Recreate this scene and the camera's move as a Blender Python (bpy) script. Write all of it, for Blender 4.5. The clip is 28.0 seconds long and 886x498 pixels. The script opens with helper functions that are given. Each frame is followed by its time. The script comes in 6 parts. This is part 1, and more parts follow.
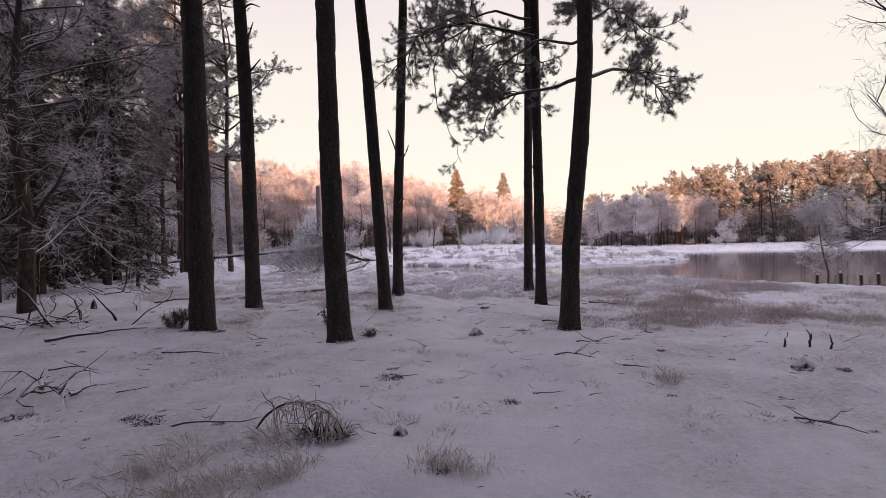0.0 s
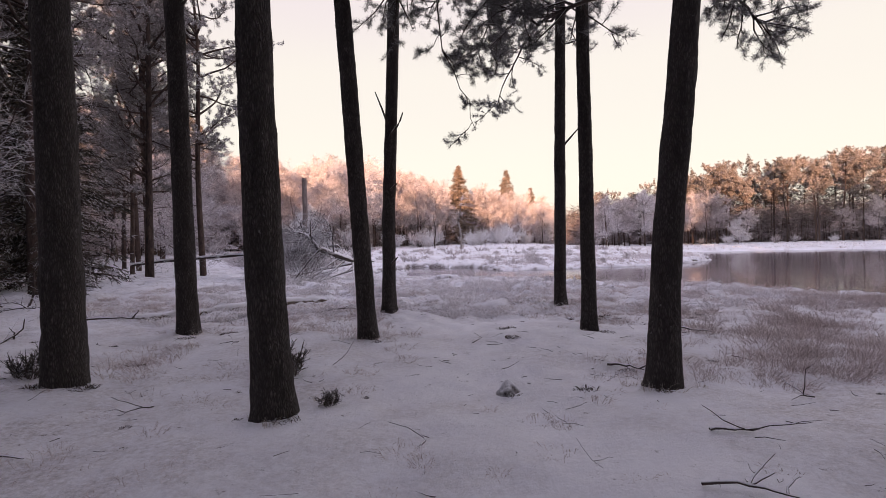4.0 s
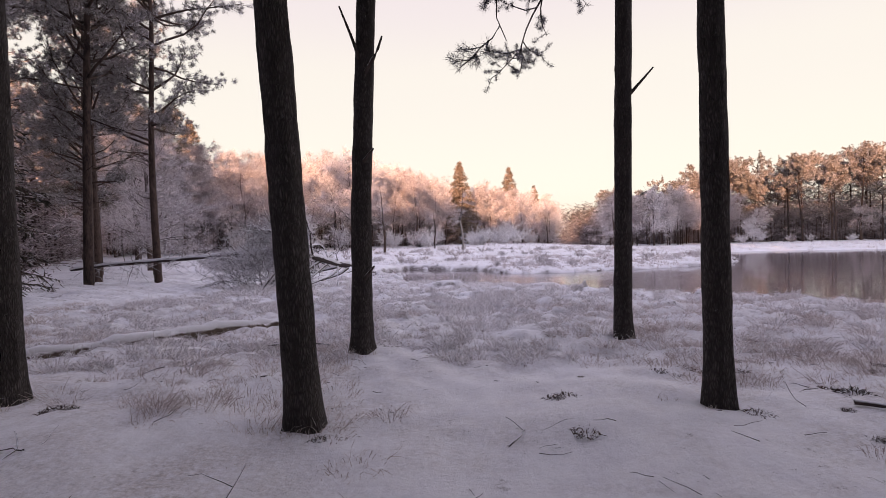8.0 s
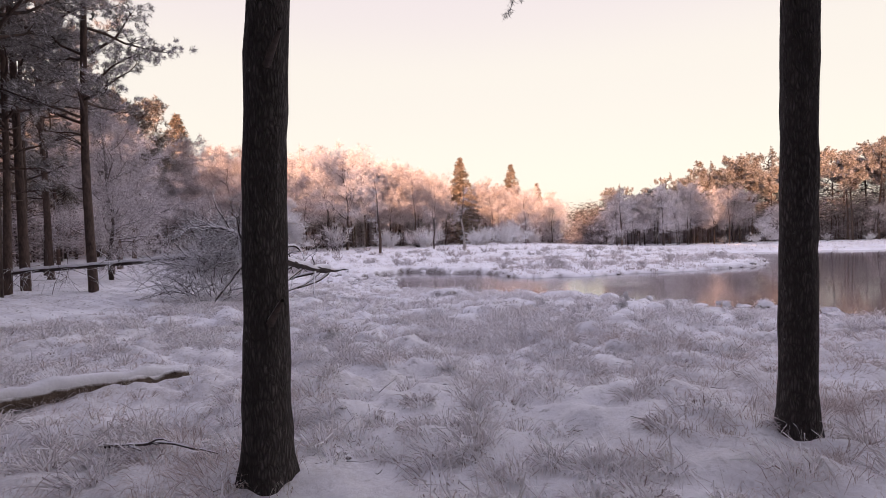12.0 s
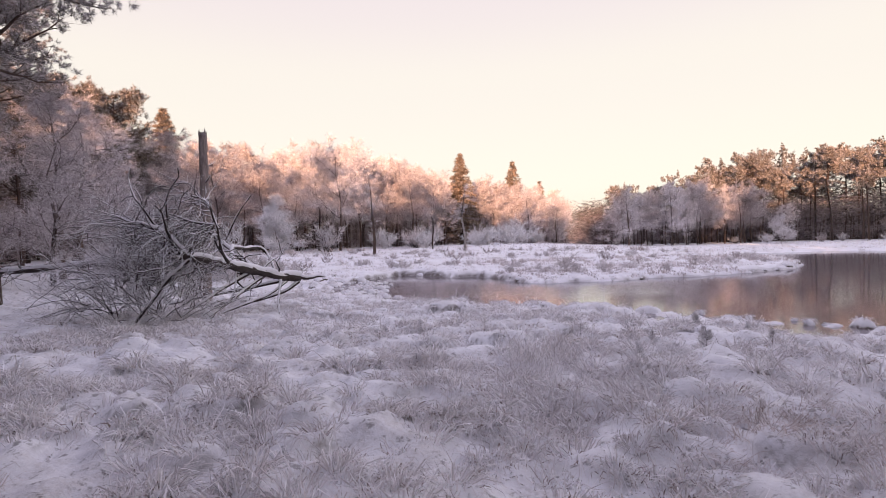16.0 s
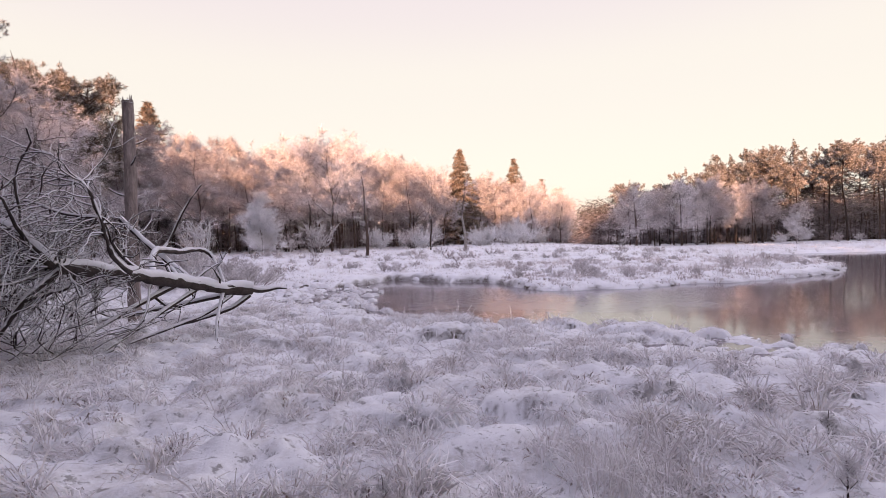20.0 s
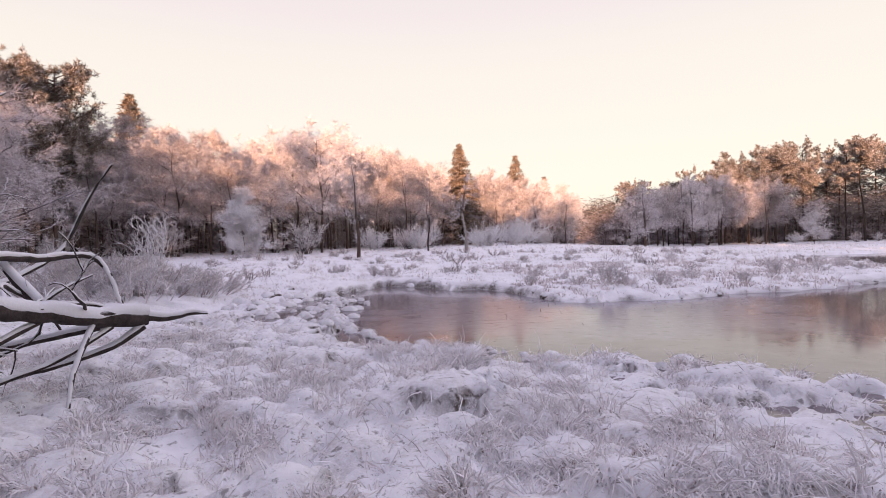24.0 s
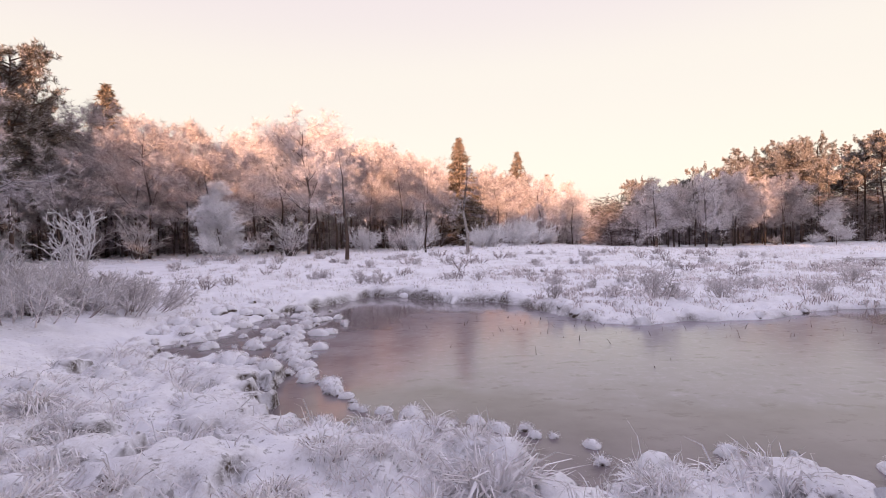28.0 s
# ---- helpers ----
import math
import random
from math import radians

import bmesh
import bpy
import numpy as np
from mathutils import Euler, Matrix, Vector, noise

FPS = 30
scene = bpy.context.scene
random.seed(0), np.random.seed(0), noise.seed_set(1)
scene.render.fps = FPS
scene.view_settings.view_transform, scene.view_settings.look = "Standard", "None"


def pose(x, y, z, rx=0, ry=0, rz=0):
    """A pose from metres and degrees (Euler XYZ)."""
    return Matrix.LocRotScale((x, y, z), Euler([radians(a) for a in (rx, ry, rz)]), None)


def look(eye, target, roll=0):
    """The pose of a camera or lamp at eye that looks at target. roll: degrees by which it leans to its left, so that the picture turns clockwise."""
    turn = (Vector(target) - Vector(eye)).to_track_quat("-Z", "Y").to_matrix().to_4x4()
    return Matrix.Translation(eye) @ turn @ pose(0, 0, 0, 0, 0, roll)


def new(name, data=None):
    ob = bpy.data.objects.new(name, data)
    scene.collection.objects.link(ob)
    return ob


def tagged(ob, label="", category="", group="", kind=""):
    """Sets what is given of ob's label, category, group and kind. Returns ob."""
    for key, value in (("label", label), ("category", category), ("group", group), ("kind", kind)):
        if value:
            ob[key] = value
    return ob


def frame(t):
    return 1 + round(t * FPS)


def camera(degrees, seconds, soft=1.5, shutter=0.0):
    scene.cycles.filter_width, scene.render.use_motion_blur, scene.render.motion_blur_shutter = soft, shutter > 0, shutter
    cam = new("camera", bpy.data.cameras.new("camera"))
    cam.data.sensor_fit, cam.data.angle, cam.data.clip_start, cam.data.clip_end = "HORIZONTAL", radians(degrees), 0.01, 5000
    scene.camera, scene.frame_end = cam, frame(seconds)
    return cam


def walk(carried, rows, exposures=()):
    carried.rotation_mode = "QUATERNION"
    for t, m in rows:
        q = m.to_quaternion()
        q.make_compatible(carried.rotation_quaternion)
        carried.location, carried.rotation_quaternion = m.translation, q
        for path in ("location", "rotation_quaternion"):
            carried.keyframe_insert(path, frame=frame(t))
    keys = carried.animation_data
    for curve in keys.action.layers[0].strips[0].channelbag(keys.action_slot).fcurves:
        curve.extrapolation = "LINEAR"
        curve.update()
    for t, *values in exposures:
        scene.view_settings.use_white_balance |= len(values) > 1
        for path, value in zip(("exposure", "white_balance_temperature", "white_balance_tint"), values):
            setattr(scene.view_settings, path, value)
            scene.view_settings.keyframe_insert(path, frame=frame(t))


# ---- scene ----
cam = camera(80.0, 28.0, 0.75)
PATH = [
    (0.0, pose(0.012, 0.000, 1.611, 89.143, 1.463, -0.017)),
    (1.0, pose(-0.022, 0.798, 1.611, 89.129, 1.471, 0.005)),
    (2.0, pose(-0.051, 1.680, 1.610, 89.117, 1.480, 0.024)),
    (3.0, pose(-0.075, 2.617, 1.610, 89.104, 1.489, 0.040)),
    (3.5, pose(-0.085, 3.100, 1.609, 89.098, 1.494, 0.047)),
    (5.5, pose(-0.116, 5.075, 1.609, 89.075, 1.513, 0.066)),
    (6.0, pose(-0.121, 5.573, 1.609, 89.070, 1.517, 0.069)),
    (7.0, pose(-0.129, 6.566, 1.609, 89.060, 1.526, 0.073)),
    (8.0, pose(-0.134, 7.552, 1.609, 89.050, 1.535, 0.074)),
    (9.0, pose(-0.136, 8.526, 1.609, 89.041, 1.544, 0.073)),
    (10.0, pose(-0.136, 9.487, 1.609, 89.033, 1.553, 0.069)),
    (11.0, pose(-0.133, 10.434, 1.610, 89.025, 1.561, 0.063)),
    (12.0, pose(-0.129, 11.368, 1.610, 89.018, 1.569, 0.055)),
    (12.5, pose(-0.126, 11.831, 1.610, 89.015, 1.573, 0.049)),
    (14.5, pose(-0.114, 13.658, 1.612, 89.003, 1.586, 0.022)),
    (15.0, pose(-0.110, 14.110, 1.612, 89.001, 1.589, 0.014)),
    (16.0, pose(-0.103, 15.013, 1.613, 88.997, 1.595, -0.005)),
    (17.0, pose(-0.096, 15.917, 1.614, 88.994, 1.600, -0.026)),
    (18.0, pose(-0.089, 16.825, 1.616, 88.991, 1.604, -0.050)),
    (19.0, pose(-0.083, 17.742, 1.617, 88.990, 1.607, -0.077)),
    (20.0, pose(-0.078, 18.672, 1.618, 88.989, 1.609, -0.107)),
    (21.0, pose(-0.075, 19.621, 1.620, 88.990, 1.610, -0.141)),
    (21.5, pose(-0.074, 20.103, 1.621, 88.990, 1.611, -0.158)),
    (23.5, pose(-0.076, 22.099, 1.624, 88.995, 1.609, -0.239)),
    (24.0, pose(-0.078, 22.616, 1.625, 88.997, 1.608, -0.261)),
    (25.0, pose(-0.084, 23.674, 1.627, 89.001, 1.604, -0.309)),
    (26.0, pose(-0.094, 24.761, 1.630, 89.006, 1.599, -0.361)),
    (27.0, pose(-0.107, 25.873, 1.632, 89.013, 1.593, -0.418)),
    (28.0, pose(-0.125, 27.004, 1.634, 89.021, 1.586, -0.479)),
]
walk(cam, PATH)
scene.view_settings.exposure = 1.0

# ---- light: dusk sky, low sun behind the camera ----
SUN_TRAVEL = Vector((0.22, 1.0, -0.2))          # way that the sunlight goes
world = bpy.data.worlds.new("winter_sky")
scene.world = world
world.use_nodes = True
wn, wl = world.node_tree.nodes, world.node_tree.links
wn.clear()
w_out = wn.new("ShaderNodeOutputWorld")
w_bg = wn.new("ShaderNodeBackground")
w_sky = wn.new("ShaderNodeTexSky")
w_sky.sky_type = "NISHITA"
w_sky.sun_disc = False
w_sky.sun_elevation = math.atan2(-SUN_TRAVEL.z, math.hypot(SUN_TRAVEL.x, SUN_TRAVEL.y))
w_sky.sun_rotation = math.atan2(-SUN_TRAVEL.x, -SUN_TRAVEL.y)
w_co = wn.new("ShaderNodeTexCoord")
w_sep = wn.new("ShaderNodeSeparateXYZ")
w_ramp = wn.new("ShaderNodeValToRGB")
w_mix = wn.new("ShaderNodeMix")
w_mix.data_type = "RGBA"
w_mix.blend_type = "ADD"
w_mix.inputs["Factor"].default_value = 0.01
wl.new(w_co.outputs["Generated"], w_sep.inputs[0])
wl.new(w_sep.outputs["Z"], w_ramp.inputs["Fac"])
SKY = [(0.0, (1.0, 0.855, 0.70)), (0.09, (1.0, 0.925, 0.80)), (0.28, (0.965, 0.885, 0.795)), (0.42, (0.90, 0.795, 0.79)),
       (0.60, (0.85, 0.765, 0.955)), (1.0, (0.815, 0.77, 1.045))]
w_ramp.color_ramp.interpolation = "EASE"
for i, (at, col) in enumerate(SKY):
    el = w_ramp.color_ramp.elements[i] if i < 2 else w_ramp.color_ramp.elements.new(at)
    el.position = at
    el.color = (*col, 1)
wl.new(w_ramp.outputs["Color"], w_mix.inputs["A"])
wl.new(w_sky.outputs["Color"], w_mix.inputs["B"])
wl.new(w_mix.outputs["Result"], w_bg.inputs["Color"])
w_bg.inputs["Strength"].default_value = 0.5
wl.new(w_bg.outputs[0], w_out.inputs["Surface"])

sun = new("sun", bpy.data.lights.new("sun", "SUN"))
sun.data.energy = 5.0
sun.data.color = (1.0, 0.54, 0.32)
sun.data.angle = radians(0.6)
sun.matrix_world = look((0, 0, 40), Vector((0, 0, 40)) + SUN_TRAVEL)


# ---- materials ----
def material(name, dark, light, scale=4.0, stretch=(1, 1, 1), rough=0.85, bump=0.4, bump_scale=40.0,
             snow=None, snow_at=(0.25, 0.7), random_mix=0.0, island=False, metal=0.0, spec=0.3, tree_mix=0.0):
    """Two-scale mottled surface between two colours; snow lies on what faces up."""
    m = bpy.data.materials.new(name)
    m.use_nodes = True
    n, l = m.node_tree.nodes, m.node_tree.links
    b = n["Principled BSDF"]
    co = n.new("ShaderNodeTexCoord")
    mp = n.new("ShaderNodeMapping")
    mp.inputs["Scale"].default_value = stretch
    l.new(co.outputs["Object"], mp.inputs["Vector"])
    big = n.new("ShaderNodeTexNoise")
    big.inputs["Scale"].default_value = scale
    big.inputs["Detail"].default_value = 6
    big.inputs["Roughness"].default_value = 0.65
    fine = n.new("ShaderNodeTexNoise")
    fine.inputs["Scale"].default_value = bump_scale
    fine.inputs["Detail"].default_value = 5
    l.new(mp.outputs[0], big.inputs["Vector"])
    l.new(mp.outputs[0], fine.inputs["Vector"])
    fac = n.new("ShaderNodeMath")
    fac.operation = "MULTIPLY_ADD"
    l.new(fine.outputs["Fac"], fac.inputs[0])
    fac.inputs[1].default_value = 0.5
    add = n.new("ShaderNodeMath")
    add.operation = "MULTIPLY_ADD"
    l.new(big.outputs["Fac"], add.inputs[0])
    add.inputs[1].default_value = 1.3
    add.inputs[2].default_value = -0.4
    l.new(add.outputs[0], fac.inputs[2])
    out = fac.outputs[0]
    if random_mix:
        src = n.new("ShaderNodeNewGeometry") if island else n.new("ShaderNodeObjectInfo")
        rnd = n.new("ShaderNodeMath")
        rnd.operation = "MULTIPLY_ADD"
        l.new(src.outputs["Random Per Island" if island else "Random"], rnd.inputs[0])
        rnd.inputs[1].default_value = random_mix
        rnd.inputs[2].default_value = -random_mix / 2
        sm = n.new("ShaderNodeMath")
        l.new(rnd.outputs[0], sm.inputs[0])
        l.new(out, sm.inputs[1])
        out = sm.outputs[0]
    if tree_mix:
        inf = n.new("ShaderNodeObjectInfo")
        shift = n.new("ShaderNodeMath")
        shift.operation = "MULTIPLY_ADD"
        l.new(inf.outputs["Random"], shift.inputs[0])
        shift.inputs[1].default_value = tree_mix
        l.new(out, shift.inputs[2])
        off = n.new("ShaderNodeMath")
        l.new(shift.outputs[0], off.inputs[0])
        off.inputs[1].default_value = -tree_mix / 2
        out = off.outputs[0]
    ramp = n.new("ShaderNodeValToRGB")
    ramp.color_ramp.elements[0].position, ramp.color_ramp.elements[0].color = 0.2, (*dark, 1)
    ramp.color_ramp.elements[1].position, ramp.color_ramp.elements[1].color = 0.8, (*light, 1)
    l.new(out, ramp.inputs["Fac"])
    colour = ramp.outputs["Color"]
    if snow:
        geo = n.new("ShaderNodeNewGeometry")
        sep = n.new("ShaderNodeSeparateXYZ")
        l.new(geo.outputs["Normal"], sep.inputs[0])
        wob = n.new("ShaderNodeMath")
        wob.operation = "MULTIPLY_ADD"
        l.new(big.outputs["Fac"], wob.inputs[0])
        wob.inputs[1].default_value = 0.8
        wob.inputs[2].default_value = -0.4
        tot = n.new("ShaderNodeMath")
        l.new(sep.outputs["Z"], tot.inputs[0])
        l.new(wob.outputs[0], tot.inputs[1])
        mr = n.new("ShaderNodeMapRange")
        mr.inputs["From Min"].default_value, mr.inputs["From Max"].default_value = snow_at
        l.new(tot.outputs[0], mr.inputs["Value"])
        mix = n.new("ShaderNodeMix")
        mix.data_type = "RGBA"
        l.new(mr.outputs[0], mix.inputs["Factor"])
        l.new(colour, mix.inputs["A"])
        mix.inputs["B"].default_value = (*snow, 1)
        colour = mix.outputs["Result"]
    l.new(colour, b.inputs["Base Color"])
    b.inputs["Roughness"].default_value = rough
    b.inputs["Metallic"].default_value = metal
    b.inputs["Specular IOR Level"].default_value = spec
    if bump:
        bp = n.new("ShaderNodeBump")
        bp.inputs["Strength"].default_value = bump
        bp.inputs["Distance"].default_value = 0.02
        l.new(fine.outputs["Fac"], bp.inputs["Height"])
        l.new(bp.outputs[0], b.inputs["Normal"])
    return m


SNOW = (0.87, 0.87, 0.90)


def bark_material():
    """Old pine bark: plates between deep dark furrows, grey flecks and a little rime."""
    m = material("pine_bark", (0.038, 0.032, 0.031), (0.165, 0.143, 0.136), 5, (3.2, 3.2, 0.8), 0.95, 0, 30)
    n, l = m.node_tree.nodes, m.node_tree.links
    b = n["Principled BSDF"]
    co = next(q for q in n if q.bl_idname == "ShaderNodeTexCoord")
    warp = n.new("ShaderNodeTexNoise")
    warp.inputs["Scale"].default_value = 7
    l.new(co.outputs["Object"], warp.inputs["Vector"])
    add = n.new("ShaderNodeVectorMath")
    add.operation = "MULTIPLY_ADD"
    add.inputs[1].default_value = (0.05, 0.05, 0.12)
    l.new(warp.outputs["Color"], add.inputs[0])
    l.new(co.outputs["Object"], add.inputs[2])
    mp = n.new("ShaderNodeMapping")
    mp.inputs["Scale"].default_value = (58, 58, 11)
    l.new(add.outputs[0], mp.inputs[0])
    vo = n.new("ShaderNodeTexVoronoi")
    vo.feature = "DISTANCE_TO_EDGE"
    vo.inputs["Scale"].default_value = 1.0
    l.new(mp.outputs[0], vo.inputs["Vector"])
    crack = n.new("ShaderNodeMapRange")
    crack.inputs["From Min"].default_value, crack.inputs["From Max"].default_value = 0.0, 0.42
    l.new(vo.outputs["Distance"], crack.inputs["Value"])
    old = b.inputs["Base Color"].links[0].from_socket
    mix = n.new("ShaderNodeMix")
    mix.data_type = "RGBA"
    l.new(crack.outputs[0], mix.inputs["Factor"])
    mix.inputs["A"].default_value = (0.040, 0.034, 0.032, 1)
    l.new(old, mix.inputs["B"])
    fleck = n.new("ShaderNodeTexNoise")
    fleck.inputs["Scale"].default_value = 11
    fleck.inputs["Detail"].default_value = 8
    fleck.inputs["Roughness"].default_value = 0.75
    l.new(co.outputs["Object"], fleck.inputs["Vector"])
    fr = n.new("ShaderNodeMapRange")
    fr.inputs["From Min"].default_value, fr.inputs["From Max"].default_value = 0.63, 0.72
    fr.inputs["To Max"].default_value = 0.6
    l.new(fleck.outputs["Fac"], fr.inputs["Value"])
    m2 = n.new("ShaderNodeMix")
    m2.data_type = "RGBA"
    l.new(fr.outputs[0], m2.inputs["Factor"])
    l.new(mix.outputs["Result"], m2.inputs["A"])
    m2.inputs["B"].default_value = (0.42, 0.40, 0.40, 1)
    l.new(m2.outputs["Result"], b.inputs["Base Color"])
    bp = n.new("ShaderNodeBump")
    bp.inputs["Strength"].default_value = 0.7
    bp.inputs["Distance"].default_value = 0.02
    l.new(crack.outputs[0], bp.inputs["Height"])
    l.new(bp.outputs[0], b.inputs["Normal"])
    return m


M_BARK = bark_material()
M_BARK_FAR = material("far_bark", (0.03, 0.022, 0.02), (0.13, 0.09, 0.074), 3, (2, 2, 0.6), 0.95, 0.3, 12, random_mix=0.5)
M_BRANCH = material("branch_bark", (0.03, 0.024, 0.022), (0.11, 0.085, 0.075), 8, (1, 1, 1), 0.9, 0.5, 40, snow=SNOW, snow_at=(0.35, 0.75))
M_DEAD = material("snowy_dead_wood", (0.04, 0.03, 0.028), (0.12, 0.092, 0.08), 7, (1, 1, 1), 0.9, 0.6, 45, snow=SNOW, snow_at=(0.08, 0.4))
M_DARK_LIMB = material("dark_wet_limb", (0.022, 0.018, 0.017), (0.085, 0.066, 0.06), 8, (1, 1, 1), 0.85, 0.6, 45, snow=SNOW, snow_at=(0.45, 0.75))
M_FROST = material("frosted_twig", (0.52, 0.48, 0.48), (0.86, 0.84, 0.86), 0.6, (1, 1, 1), 0.8, 0, 6, random_mix=0.5, island=True)
M_FROST_DIM = material("frosted_brown_twig", (0.36, 0.305, 0.305), (0.90, 0.84, 0.84), 0.5, (1, 1, 1), 0.85, 0, 6, random_mix=0.7, island=True, tree_mix=0.5)
# darker copy of the frosted twigs: the deep wood's shade in its colour
M_DEEP = material("shaded_frost_twig", (0.22, 0.18, 0.178), (0.60, 0.535, 0.53), 0.35, (1, 1, 1), 0.85, 0, 6, random_mix=0.7, island=True)
M_FROST_GREY = material("frosted_grey_twig", (0.34, 0.305, 0.315), (0.86, 0.815, 0.84), 0.6, (1, 1, 1), 0.8, 0, 6, random_mix=0.6, island=True, tree_mix=0.4)
M_NEEDLE_FAR = material("far_pine_needles", (0.055, 0.048, 0.038), (0.35, 0.295, 0.25), 0.5, (1, 1, 1), 0.8, 0, 9, snow=(0.80, 0.76, 0.76), snow_at=(0.15, 0.7), random_mix=0.7, island=True, tree_mix=0.3)
M_NEEDLE = material("pine_needles", (0.075, 0.076, 0.074), (0.36, 0.345, 0.35), 1.2, (1, 1, 1), 0.7, 0, 9, snow=(0.78, 0.77, 0.8), snow_at=(0.3, 0.85), random_mix=0.6, island=True)
M_NEEDLE_FROST = material("frosted_needles", (0.085, 0.08, 0.076), (0.44, 0.405, 0.40), 0.8, (1, 1, 1), 0.75, 0, 9, snow=(0.84, 0.82, 0.86), snow_at=(0.15, 0.65), random_mix=0.7, island=True)
M_SPRUCE = material("spruce_needles", (0.022, 0.024, 0.018), (0.12, 0.10, 0.075), 0.9, (1, 1, 1), 0.75, 0, 9, snow=(0.68, 0.66, 0.69), snow_at=(0.45, 1.0), random_mix=0.6, island=True)
# paler, warmer copy for far spruces: low sun's orange put into the needles
M_SPRUCE_FAR = material("sunlit_frosted_spruce", (0.085, 0.066, 0.045), (0.45, 0.34, 0.25), 0.7, (1, 1, 1), 0.75, 0, 9, snow=(0.7, 0.68, 0.7), snow_at=(0.65, 1.1), random_mix=0.7, island=True)
M_GRASS = material("frosted_grass", (0.74, 0.70, 0.70), (0.95, 0.94, 0.96), 0.9, (1, 1, 1), 0.8, 0, 9, random_mix=0.7, island=True)
M_THATCH = material("dead_brown_thatch", (0.20, 0.15, 0.13), (0.50, 0.42, 0.39), 0.9, (1, 1, 1), 0.9, 0, 9, random_mix=0.7, island=True)
M_STRAW = material("straw_grass", (0.45, 0.39, 0.34), (0.80, 0.74, 0.69), 0.9, (1, 1, 1), 0.8, 0, 9, random_mix=0.6, island=True)
M_FAWN = material("fawn_frosted_grass", (0.46, 0.385, 0.36), (0.82, 0.745, 0.72), 0.7, (1, 1, 1), 0.85, 0, 9, random_mix=0.6, island=True)
M_LITTER = material("dark_litter", (0.03, 0.022, 0.018), (0.14, 0.10, 0.08), 9, (1, 1, 1), 0.95, 0.5, 50, snow=SNOW, snow_at=(0.55, 0.9), random_mix=0.4)
# dim mauve copy of frosted twigs, with shade among trunks coloured in
M_UNDERWOOD = material("shaded_frosted_underwood", (0.20, 0.165, 0.165), (0.50, 0.44, 0.445), 0.4, (1, 1, 1), 0.85, 0, 6, random_mix=0.6, island=True)
M_LIMB = material("frosted_limb", (0.05, 0.04, 0.038), (0.22, 0.18, 0.175), 2.5, (1, 1, 1), 0.9, 0.3, 20, snow=SNOW, snow_at=(0.35, 0.75))
M_RIME = material("thick_rime", (0.72, 0.70, 0.71), (0.92, 0.91, 0.93), 0.8, (1, 1, 1), 0.8, 0, 6, random_mix=0.5, island=True)
M_SNOWCAP = material("fresh_snow", (0.74, 0.74, 0.77), (0.86, 0.86, 0.88), 3, (1, 1, 1), 0.7, 0.35, 30)
M_MOUND = material("snow_capped_peat", (0.06, 0.045, 0.036), (0.16, 0.125, 0.10), 9, (1, 1, 1), 0.95, 0.6, 40, snow=SNOW, snow_at=(0.15, 0.4))
M_PALE_BARK = material("birch_bark", (0.10, 0.085, 0.08), (0.55, 0.50, 0.48), 6, (1, 1, 3), 0.8, 0.3, 30)
M_GREY_WOOD = material("weathered_snag", (0.15, 0.12, 0.115), (0.44, 0.37, 0.35), 5, (3, 3, 0.6), 0.95, 0.8, 25)


